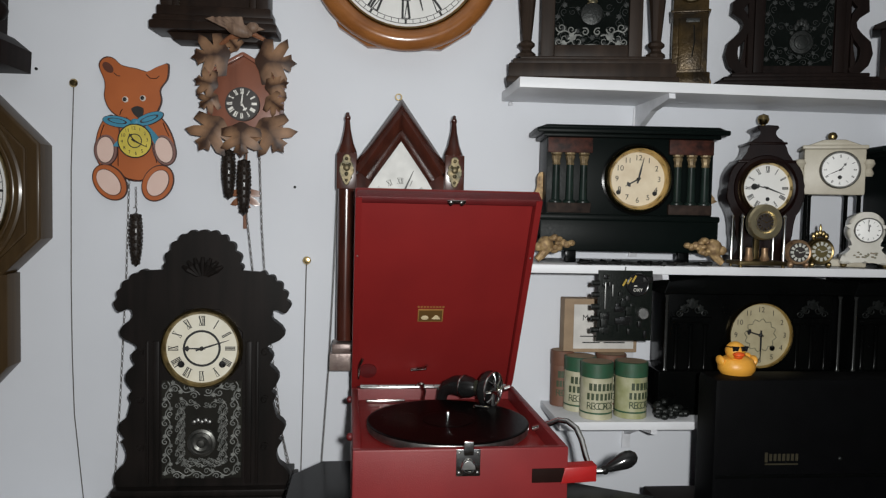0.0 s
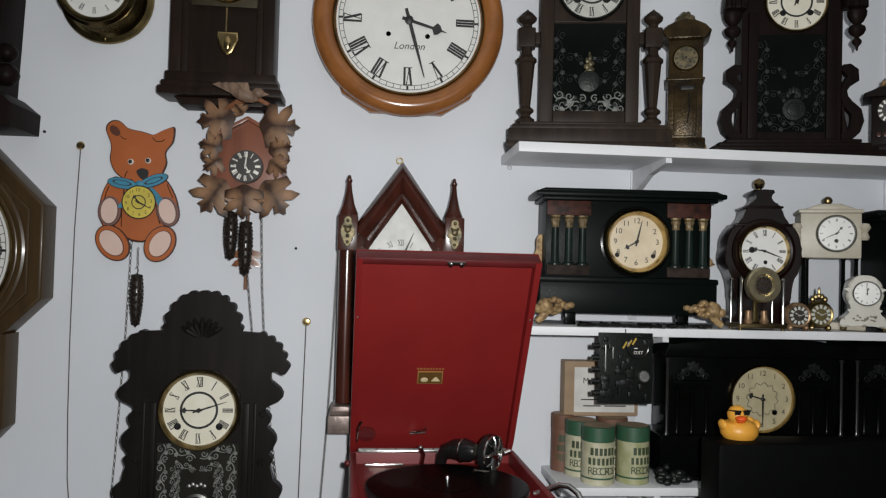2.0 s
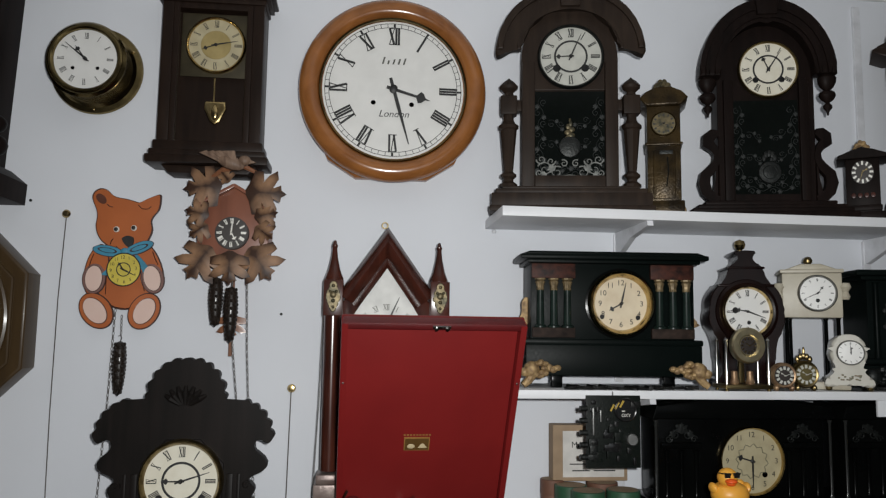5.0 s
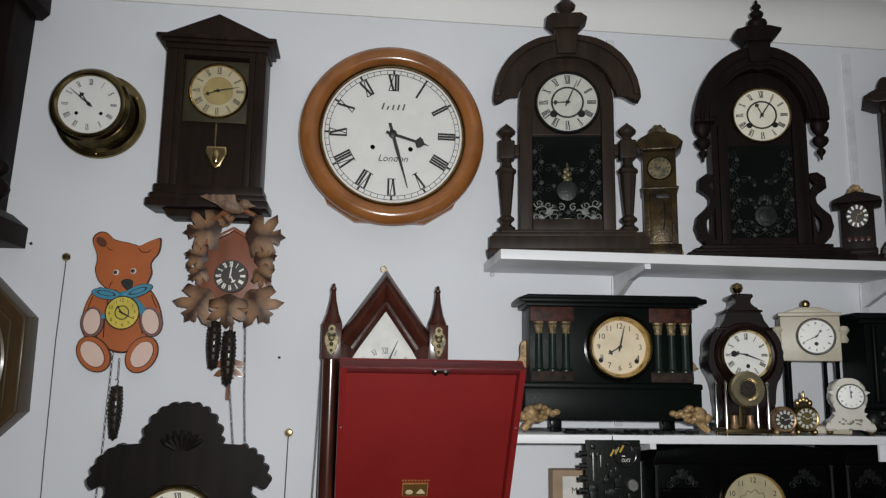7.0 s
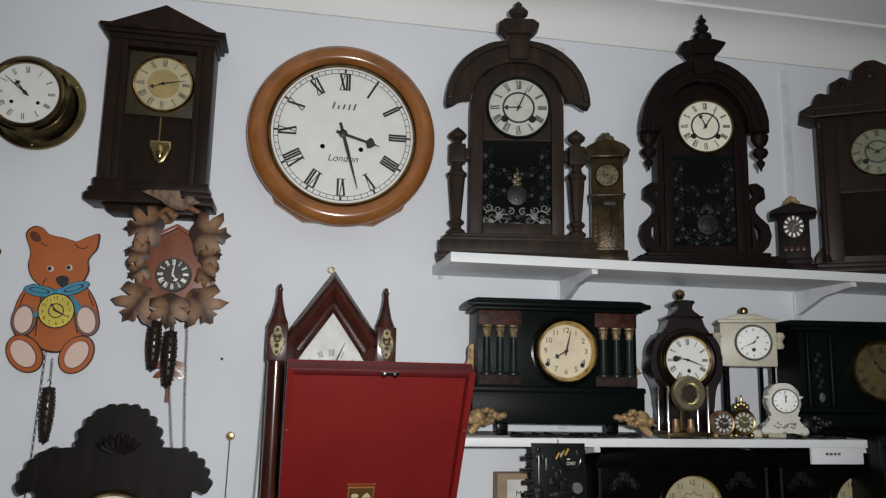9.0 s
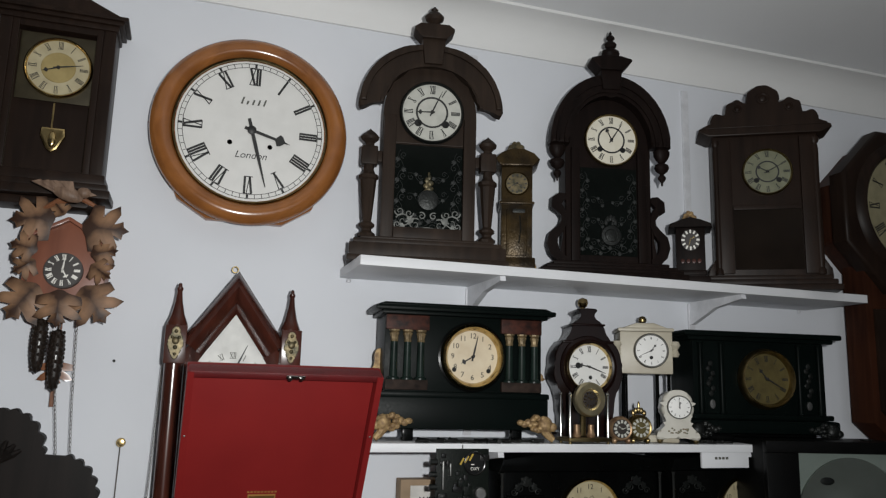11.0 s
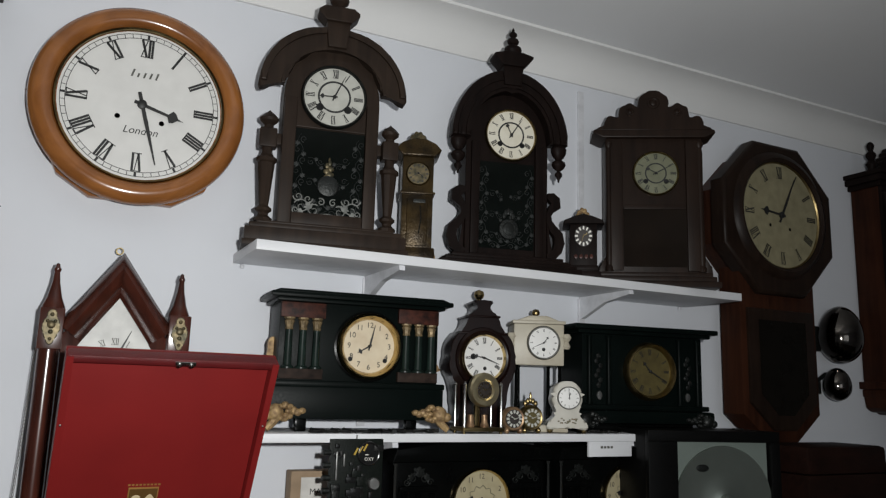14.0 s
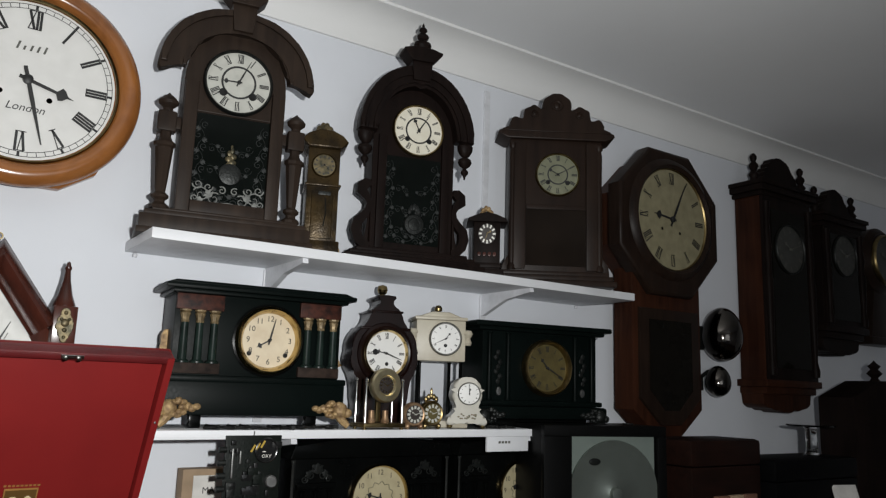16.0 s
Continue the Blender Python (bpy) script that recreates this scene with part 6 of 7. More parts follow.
    tagged(lid, "", "")
    TH = 0.025
    bm = B()
    box(bm, 0, 0.012, L / 2, W, 0.012, L, 0.003)
    part("panel", bm, REDCLOTH, lid, "plain red lining panel")
    for sx in (-1, 1):
        bm = B()
        prism(bm, [(0.0, 0.004), (0.0, L - 0.002), (TH, L - 0.002), (TH * 0.8, 0.03), (0.014, 0.004)], -0.005, 0.005, 0.001, T(sx * (W / 2 - 0.0055), 0.010, 0) @ Matrix(((0, 1, 0, 0), (-1, 0, 0, 0), (0, 0, 1, 0), (0, 0, 0, 1))))
        part("side_rim", bm, REDCLOTH, lid)
        for z in (0.30, 0.38):
            bm = B()
            ball(bm, sx * (W / 2 - 0.0055), 0.012 - TH, z, 0.0022, 0.0016, 0.0022, 8)
            part("rivet", bm, DULL, lid)
    bm = B()
    box(bm, 0, 0.012 - TH / 2, L - 0.006, W - 0.004, TH, 0.012, 0.003)
    part("end_rim", bm, REDDARK, lid, "dark red end rim")
    bm = B()
    box(bm, 0.010, 0.012 - TH - 0.001, L - 0.006, 0.030, 0.003, 0.006, 0.001)
    for dx in (-0.009, 0.009):
        lathe(bm, [(0.0032, 0.0), (0.0032, 0.003), (0.0, 0.004)], 10, T(0.010 + dx, 0.012 - TH - 0.002, L - 0.008) @ FRONT)
    part("catch", bm, CHROME, lid, "nickel catch")
    bx, bz = -0.014, 0.167
    bm = B()
    box(bm, bx, 0.0045, bz, 0.045, 0.002, 0.027, 0.0006)
    pl = part("maker_plate", bm, PLATEG, lid, "small gilt maker's transfer")
    bm = B()
    box(bm, bx, 0.0030, bz, 0.041, 0.001, 0.023)
    part("plate_field", bm, PLATEF, pl)
    bm = B()
    lathe(bm, [(0.0, 0.0), (0.009, 0.0), (0.002, 0.012), (0.0, 0.012)], 16, T(bx + 0.010, 0.0028, bz - 0.007) @ Matrix.Diagonal((1, 0.08, 1, 1)))
    part("plate_mark", bm, WHITEG, pl)
    bm = B()
    ball(bm, bx - 0.010, 0.0026, bz - 0.004, 0.007, 0.0006, 0.005, 10)
    part("plate_mark", bm, WHITEG, pl)
    for k in range(9):
        bm = B()
        box(bm, bx - 0.022 + 0.0055 * k, 0.0050, bz + 0.0178, 0.0036, 0.0008, 0.0026)
        part("plate_bar", bm, PLATEG, pl)
    bm = B()
    box(bm, -0.028, 0.002, 0.046, 0.030, 0.004, 0.006, 0.001, T(-0.028, 0, 0.046) @ RY(-6) @ T(0.028, 0, -0.046))
    tube(bm, [(-0.030, 0.0, 0.050), (-0.020, -0.008, 0.058), (-0.014, -0.012, 0.066)], 0.0030, 8)
    part("lid_stay", bm, CHROME, lid, "nickel lid stay")
    bm = B()
    tube(bm, [(-W / 2 + 0.012, -0.004, 0.030), (-W / 2 + 0.014, -0.004, 0.060), (-W / 2 + 0.020, -0.002, 0.074)], 0.0028, 8)
    part("side_stay", bm, CHROME, lid, "nickel side stay")
    bm = B()
    lathe(bm, [(0.016, 0.0), (0.016, 0.003), (0.0, 0.004)], 24, T(-W / 2 + 0.030, 0.006, 0.040) @ FRONT)
    part("corner_boss", bm, REDDARK, lid)
    # fittings outside
    bm = B()
    tube(bm, [(-0.024, 0.140, H - 0.014), (-0.022, 0.134, H + 0.004), (-0.028, 0.124, H + 0.018)], 0.0036, 8)
    ball(bm, -0.028, 0.124, H + 0.019, 0.0055, 0.0055, 0.0045, 10)
    part("brake_lever", bm, CHROME, root, "bent nickel lever")
    bm = B()
    box(bm, -0.090, 0.150, H - 0.017, 0.070, 0.012, 0.005, 0.002)
    part("hinge_plate", bm, CHROME, root)
    bm = B()
    box(bm, 0.008, f - 0.0015, H - 0.019, 0.034, 0.003, 0.038, 0.001)
    h = part("lock_plate", bm, CHROME, root, "nickel lock plate")
    bm = B()
    box(bm, 0.008, f - 0.004, H + 0.002, 0.014, 0.006, 0.020, 0.002)
    part("hasp", bm, CHROME, h)
    bm = B()
    prism(bm, arch_points(0.0095, H - 0.028, H - 0.014, 14), f - 0.0075, f - 0.003, 0.001, T(0.008, 0, 0))
    part("latch_arch", bm, DULL, h)
    bm = B()
    ring(bm, 0.0085, 0.0016, T(0.008, f - 0.006, H - 0.023) @ FRONT, 24, 6)
    part("latch_ring", bm, CHROME, h)
    for sx in (-1, 1):
        for dz in (-0.033, -0.005):
            bm = B()
            ball(bm, 0.008 + sx * 0.013, f - 0.003, H + dz, 0.0022, 0.0012, 0.0022, 8)
            part("screw", bm, DULL, h)
    # Flat dark plate; the shade inside the open tray recess is in its colour.
    bm = B()
    box(bm, 0.122, f - 0.0005, H - 0.040, 0.046, 0.003, 0.020, 0.001)
    part("tray_slot_shade", bm, SLOT_SHADE, root, "dark plate with the shade of the open needle tray recess")
    bm = B()
    prism(bm, [(0.140, H - 0.052), (0.192, H - 0.050), (0.192, H - 0.027), (0.146, H - 0.029)], f - 0.003, f + 0.020, 0.002)
    part("needle_tray", bm, REDB, root, "bright red swung-out needle tray")
    for y in (0.125, f + 0.09):
        bm = B()
        ball(bm, -W / 2 - 0.003, y, H - 0.008, 0.006, 0.006, 0.006, 10)
        part("side_stud", bm, REDDARK, root)
    bm = B()
    tube(bm, [(0.132, -0.052, H - 0.012), (0.154, -0.062, H - 0.002), (0.168, -0.069, H + 0.006), (0.180, -0.078, H + 0.006), (0.190, -0.092, H - 0.001), (0.193, -0.110, H - 0.014), (0.194, -0.128, H - 0.032), (0.196, -0.144, H - 0.045), (0.204, -0.152, H - 0.047), (0.216, -0.153, H - 0.046)], 0.0046, 12)
    c = part("crank", bm, CHROME, root, "nickel-plated winding crank")
    bm = B()
    m = T(0.212, -0.153, H - 0.0465) @ Matrix.Rotation(radians(66), 4, "Y")
    lathe(bm, [(0.0, 0.0), (0.006, 0.0), (0.007, 0.004), (0.005, 0.007), (0.007, 0.012), (0.0095, 0.022), (0.0125, 0.034), (0.0125, 0.042), (0.010, 0.050), (0.005, 0.055), (0.0, 0.056)], 20, m)
    part("crank_handle", bm, RUBBERB, c, "glossy black crank handle")


MAROON = mat("maroon_paper", (0.004, 0.0018, 0.0018), 0.5, spec=0.05)
REDDARK = mat("dark_red_leathercloth", (0.10, 0.008, 0.009), 0.4, bump=0.35, fine=600.0)
PLATEG = mat("gilt_transfer", (0.45, 0.24, 0.07), 0.4, 0.4)
PLATEF = mat("brown_gilt_field", (0.16, 0.085, 0.025), 0.4, 0.3)
WHITEG = mat("pale_gilt", (0.62, 0.50, 0.30), 0.5)
# Near-black colour that carries the shade of the tray recess.
SLOT_SHADE = mat("recess_shade", (0.012, 0.005, 0.004), 0.6, spec=0.05)
REDB = mat("bright_red_paint", (0.30, 0.010, 0.010), 0.35)
gramophone()


# ---- clocks on the middle shelf ----
def capital_column(bm_shaft, bm_gilt, x, y, z0, z1, r):
    lathe(bm_shaft, [(0.0, 0.0), (r * 1.2, 0.0), (r, 0.006), (r * 0.85, z1 - z0), (0.0, z1 - z0)], 14, T(x, y, z0))
    lathe(bm_gilt, [(r * 0.86, 0.0), (r * 1.02, 0.003), (r * 0.88, 0.006), (r * 1.05, 0.012), (r * 1.28, 0.017), (r * 1.0, 0.019), (r * 1.36, 0.021), (r * 1.36, 0.024), (0.0, 0.024)], 8, T(x, y, z1 - 0.005))
    lathe(bm_shaft, [(0.0, 0.0), (r * 1.6, 0.0), (r * 1.6, 0.003), (r * 1.2, 0.006), (0.0, 0.006)], 12, T(x, y, z0 - 0.001))


def lion_head(x, y, z, sx, root):
    """A cast lion's head on a paw, facing outwards."""
    rnd = random.Random(17)
    bm = B()
    ball(bm, x + sx * 0.004, y, z, 0.016, 0.015, 0.017, 14)
    ball(bm, x + sx * 0.018, y - 0.004, z - 0.004, 0.010, 0.009, 0.009, 12)
    for k in range(16):
        a = k * 0.8
        ball(bm, x - sx * (0.006 + 0.010 * rnd.random()) + 0.010 * math.cos(a), y + 0.002 - 0.006 * rnd.random(), z + 0.002 + 0.013 * math.sin(a), 0.007, 0.007, 0.0055, 8)
    for k in range(4):
        ball(bm, x - sx * (0.022 + 0.008 * k), y + 0.002, z + 0.001 + 0.003 * (k % 2), 0.008, 0.007, 0.009 - 0.001 * k, 8)
    tube(bm, [(x + sx * 0.002, y, z - 0.008), (x + sx * 0.010, y - 0.003, z - 0.020), (x + sx * 0.020, y - 0.006, z - 0.029)], [0.010, 0.008, 0.006], 8)
    return part("lion_foot", bm, GILT, root, "worn gilt lion's-head foot")


def black_mantel():
    root = thing("black_mantel_clock", "black enamelled mantel clock with gilt-capped columns and lion feet", "clock", 0.466, -0.030, 1.4095, -5, pivot=0.12, depth=0.9)
    bm = B()
    box(bm, 0, -0.066, 0.170, 0.322, 0.125, 0.155, 0.002)
    part("case", bm, BLACKG, root)
    for hw, z0, h, d, bv in ((0.170, 0.241, 0.008, 0.146, 0.003), (0.184, 0.248, 0.010, 0.158, 0.004)):
        bm = B()
        box(bm, 0, -d / 2 - 0.001, z0 + h / 2, 2 * hw, d, h, bv)
        part("cornice", bm, BLACKG, root)
    bm = B()
    prism(bm, [(-0.184, 0.257), (0.184, 0.257), (0.165, 0.264), (-0.165, 0.264)], -0.150, -0.008, 0.003)
    part("roof", bm, BLACKG, root)
    bm = B()
    box(bm, 0, -0.071, 0.088, 0.350, 0.140, 0.012, 0.004)
    part("plinth_moulding", bm, BLACKG, root)
    bm = B()
    box(bm, 0, -0.072, 0.053, 0.344, 0.138, 0.060, 0.003)
    part("plinth", bm, BLACKG, root)
    for sx in (-1, 1):
        bm = B()
        box(bm, sx * 0.117, -0.131, 0.226, 0.086, 0.010, 0.029, 0.002)
        part("frieze_panel", bm, MARBLE_R, root, "red-brown marbled frieze panel")
        bm = B()
        box(bm, sx * 0.117, -0.130, 0.106, 0.084, 0.016, 0.020, 0.002)
        part("column_base", bm, CREAMST, root, "dark marbled column base with chipped pale edges")
        for k in range(3):
            bs, bg = B(), B()
            capital_column(bs, bg, sx * 0.117 + (k - 1) * 0.0265, -0.1375, 0.116, 0.192, 0.0078)
            c = part("column", bs, GREENCOL, root, "green-black enamelled column")
            part("capital", bg, OLDGILT, c, "dull gilt capital")
        lion_head(sx * 0.158, -0.150, 0.034, sx, root)
        bm = B()
        box(bm, sx * 0.110, -0.12, 0.012, 0.022, 0.02, 0.024, 0.003)
        part("foot_block", bm, BLACK, root)
        bm = B()
        prism(bm, lobed([(0.0, 0.0, -0.1), (sx * 0.030, 0.004, 0.2 * sx), (sx * 0.012, 0.040, -0.1 * sx), (sx * 0.006, 0.056, 0.0), (0.0, 0.056, 0.0)]), -0.075, -0.055, 0.003, T(sx * 0.160, 0, 0.120))
        part("side_handle", bm, GILT, root, "gilt side ornament")
    bm = B()
    lathe(bm, [(0.064, 0.0), (0.068, 0.004), (0.069, 0.007), (0.064, 0.008)], 48, T(0.014, -0.129, 0.163) @ FRONT, close=True)
    part("dial_surround", bm, BLACK, root)
    dial(root, 0.014, -0.138, 0.163, 0.0515, CREAM, INK, "arabic", 0.18, 0.79, 240, 13, bezel=BRASS, bezel_w=0.0135, depth=0.018, holes=((-0.72, -0.50, 0.09), (0.64, -0.52, 0.09)), spade=True, thick=1.3)


CREAMST = mat("chipped_marbled_base", (0.040, 0.026, 0.020), 0.6, col2=(0.007, 0.005, 0.0045), scale=48.0, spec=0.1)
GREENCOL = mat("green_black_enamel", (0.012, 0.022, 0.018), 0.32, bump=0.02, col2=(0.007, 0.012, 0.010), scale=40.0, spec=0.18)
OLDGILT = mat("dull_gilt", (0.26, 0.19, 0.10), 0.5, 0.4, col2=(0.07, 0.05, 0.025), scale=90.0, bump=0.1)
black_mantel()


def balloon_clock():
    root = thing("balloon_clock", "waisted dark red balloon clock with brass ball finial and white dial", "clock", 0.749, -0.040, 1.4095, -13, pivot=0.1, depth=0.85)
    root.matrix_basis = root.matrix_basis @ Matrix.Diagonal((0.94, 1, 1, 1))
    half = [(0.0, 0.278, 0.0), (0.020, 0.277, 0.0), (0.023, 0.272, 0.0), (0.014, 0.267, 0.0), (0.013, 0.260, -0.15), (0.033, 0.246, 0.0), (0.036, 0.240, -0.14), (0.052, 0.209, 0.0), (0.060, 0.204, 0.12), (0.076, 0.158, 0.14), (0.068, 0.110, -0.06), (0.058, 0.060, -0.08), (0.056, 0.020, 0.0), (0.064, 0.016, 0.0), (0.064, 0.0, 0.0)]
    bm = B()
    prism(bm, mirrored(half), -0.105, -0.012, 0.0025, None, 2)
    part("case", bm, BALLOON, root)
    bm = B()
    turned(bm, [(0.0, 0.0), (0.008, 0.0), (0.005, 0.003), (0.005, 0.005), (0.010, 0.009), (0.0125, 0.016), (0.010, 0.024), (0.0, 0.028)], 0, -0.058, 0.277, 18)
    part("ball_finial", bm, BRASS, root, "polished brass ball finial")
    for hw, z, h in ((0.0395, 0.242, 0.005), (0.0585, 0.206, 0.006)):
        bm = B()
        box(bm, 0, -0.060, z, 2 * hw, 0.098, h, 0.0024)
        part("shoulder_moulding", bm, BALLOON, root)
    bm = B()
    lathe(bm, [(0.052, 0.0), (0.053, 0.006), (0.058, 0.008), (0.064, 0.005), (0.066, 0.0)], 48, T(0, -0.104, 0.153) @ FRONT, close=True)
    part("dial_moulding", bm, BALLOON, root)
    dial(root, 0.000, -0.112, 0.153, 0.046, ENAMEL, INK, size=0.20, at=0.80, hour=280, minute=110, bezel=BRASS, bezel_w=0.006, depth=0.012, holes=((0.05, -0.48, 0.09), (-0.55, 0.05, 0.14)), thick=1.3)


BALLOON = wood("dark_red_lacquered_wood", (0.0105, 0.0036, 0.0028), (0.005, 0.0022, 0.0018), 0.22, 0.0, spec=0.2)
balloon_clock()


PALEBR = mat("pale_polished_brass", (0.74, 0.64, 0.40), 0.34, 1.0, (0.55, 0.47, 0.30), 50.0, 0.02)


def torsion_clock():
    root = thing("brass_four_pillar_clock", "small brass clock on four chrome pillars with round dial", "clock", 0.709, -0.155, 1.4095)
    bm = B()
    box(bm, 0, -0.03, 0.008, 0.094, 0.058, 0.008, 0.002)
    part("base_plate", bm, BRASS_D, root)
    for sx in (-1, 1):
        for y in (-0.052, -0.012):
            bm = B()
            lathe(bm, [(0.004, 0.0), (0.0032, 0.004), (0.0025, 0.082), (0.0036, 0.086), (0.0, 0.092)], 12, T(sx * 0.042, y, 0.010))
            part("pillar", bm, CHROME, root, "chrome pillar")
        for y in (-0.052, -0.012):
            bm = B()
            lathe(bm, [(0.0, 0.0), (0.004, 0.0), (0.003, 0.004), (0.0, 0.004)], 10, T(sx * 0.042, y, 0.0))
            part("foot", bm, BRASS_D, root)
        bm = B()
        lathe(bm, [(0.0, 0.0), (0.008, 0.0), (0.009, 0.004), (0.0065, 0.010), (0.006, 0.024), (0.0, 0.026)], 16, T(sx * 0.016, -0.030, 0.012))
        part("pendulum_ball", bm, COPPER, root, "copper-coloured weight")
    bm = B()
    box(bm, 0, -0.026, 0.052, 0.010, 0.008, 0.076, 0.001)
    part("post", bm, BRASS_D, root)
    bm = B()
    lathe(bm, [(0.0, -0.010), (0.032, -0.010), (0.034, -0.006), (0.034, 0.004), (0.031, 0.008), (0.021, 0.008), (0.018, 0.004), (0.0, 0.003)], 40, T(0.002, -0.050, 0.086) @ FRONT)
    part("dial_case", bm, PALEBR, root, "polished pale brass dial ring")
    dial(root, 0.002, -0.0545, 0.086, 0.0165, DARKDIAL, BRASS, "bars", 0.25, 0.8, 300, 60)


torsion_clock()


def small_round_clock(x, y, r, label, case_m, face_m, ink_m, crest=False):
    root = thing("travel_clock", label, "clock", x, y, 1.4095, -8, "small round clocks")
    bm = B()
    lathe(bm, [(0.0, -0.012), (r * 0.92, -0.012), (r, -0.006), (r, 0.005), (r * 0.9, 0.009), (r * 0.78, 0.007), (0.0, 0.006)], 32, T(0, 0, r + 0.005) @ FRONT)
    part("case", bm, case_m, root)
    for sx in (-1, 1):
        bm = B()
        ball(bm, sx * r * 0.6, -0.004, 0.006, 0.006, 0.008, 0.0065, 10)
        part("foot", bm, case_m, root)
    dial(root, 0, -0.0085, r + 0.005, r * 0.76, face_m, ink_m, "bars", 0.34, 0.76, 300, 70, bezel=None, hand_mat=PALEDIAL, fat=0.26)
    if crest:
        bm = B()
        for k in range(5):
            ball(bm, (k - 2) * 0.006, 0.0, 2 * r + 0.006 + 0.008 * math.cos((k - 2) * 0.7), 0.005, 0.004, 0.007, 8)
        ball(bm, 0, 0, 2 * r + 0.022, 0.003, 0.003, 0.010, 8)
        part("crown", bm, case_m, root)


small_round_clock(0.789, -0.190, 0.0245, "small round copper-gilt travel clock with a dark numeral ring", COPPER, DARKDIAL, PALEDIAL)
small_round_clock(0.838, -0.182, 0.0265, "small round tarnished brass clock with a crown ornament", BRASS_D, GDIAL, PALEDIAL, True)


def portico_clock():
    root = thing("portico_clock", "ivory-coloured portico clock on slender dark columns", "clock", 0.884, -0.055, 1.4095, -24, pivot=0.09, depth=0.85)
    root.matrix_basis = root.matrix_basis @ Matrix.Diagonal((0.96, 1, 0.965, 1))
    bm = B()
    box(bm, 0, -0.052, 0.195, 0.116, 0.104, 0.094, 0.003)
    part("body", bm, IVORY, root)
    bm = B()
    box(bm, 0, -0.052, 0.246, 0.124, 0.112, 0.008, 0.003)
    prism(bm, [(-0.052, 0.250), (0.052, 0.250), (0.020, 0.262), (-0.020, 0.262)], -0.095, -0.01, 0.003)
    part("roof", bm, IVORY, root)
    bm = B()
    turned(bm, [(0.0, 0.0), (0.005, 0.0), (0.004, 0.003), (0.009, 0.008), (0.0095, 0.013), (0.006, 0.019), (0.0, 0.021)], 0, -0.052, 0.260, 16)
    part("ball_finial", bm, BRASS_D, root, "dull brass ball finial")
    for sx in (-1, 1):
        for y in (-0.090, -0.016):
            bm = B()
            turned(bm, [(0.0, 0.0), (0.0075, 0.0), (0.0075, 0.004), (0.0045, 0.008), (0.004, 0.130), (0.007, 0.136), (0.0, 0.137)], sx * (0.050 if y < -0.05 else 0.036), y, 0.014, 12)
            part("column", bm, BLACK, root, "slender black column")
        bm = B()
        turned(bm, [(0.0, 0.0), (0.007, 0.0), (0.010, 0.006), (0.006, 0.016), (0.012, 0.026), (0.009, 0.034), (0.0, 0.036)], sx * 0.064, -0.098, 0.186, 14)
        part("urn", bm, IVORY, root)
    bm = B()
    box(bm, 0, -0.052, 0.008, 0.134, 0.114, 0.016, 0.004)
    part("base", bm, IVORY, root)
    dial(root, 0.010, -0.108, 0.199, 0.034, ENAMEL, INK, size=0.12, at=0.82, hour=38, minute=245, bezel=DULL, bezel_w=0.005, depth=0.007, holes=((0.0, -0.45, 0.12),))


portico_clock()


def porcelain_clock():
    root = thing("porcelain_clock", "miniature white porcelain clock with painted flowers", "clock", 0.930, -0.135, 1.4095, -26, pivot=0.05)
    root.matrix_basis = root.matrix_basis @ Matrix.Diagonal((0.96, 1, 0.93, 1))
    half = [(0.0, 0.118, 0.1), (0.020, 0.112, 0.15), (0.033, 0.088, 0.12), (0.030, 0.060, -0.1), (0.026, 0.044, -0.1), (0.040, 0.028, 0.1), (0.046, 0.010, 0.0), (0.040, 0.006, 0.0), (0.030, 0.008, -0.1), (0.0, 0.010, 0.0)]
    bm = B()
    prism(bm, mirrored(half), -0.055, -0.004, 0.006, None, 3)
    part("body", bm, WHITEC, root)
    for sx in (-1, 1):
        for y in (-0.046, -0.012):
            bm = B()
            ball(bm, sx * 0.038, y, 0.006, 0.007, 0.008, 0.0065, 10)
            part("foot", bm, BRASS_D, root)
    rnd = random.Random(4)
    bm = B()
    for k in range(22):
        ball(bm, (rnd.random() - 0.5) * 0.046, -0.0556, 0.022 + 0.012 * rnd.random(), 0.0030, 0.0006, 0.0018, 6)
    part("painted_flowers", bm, FLOWER, root, "small painted flowers")
    dial(root, 0.003, -0.058, 0.080, 0.0235, ENAMEL, INK, size=0.13, at=0.82, hour=10, minute=355, bezel=DULL, bezel_w=0.003, depth=0.005)


FLOWER = mat("brown_green_painting", (0.16, 0.11, 0.06), 0.4, col2=(0.07, 0.09, 0.05), scale=200.0)
porcelain_clock()


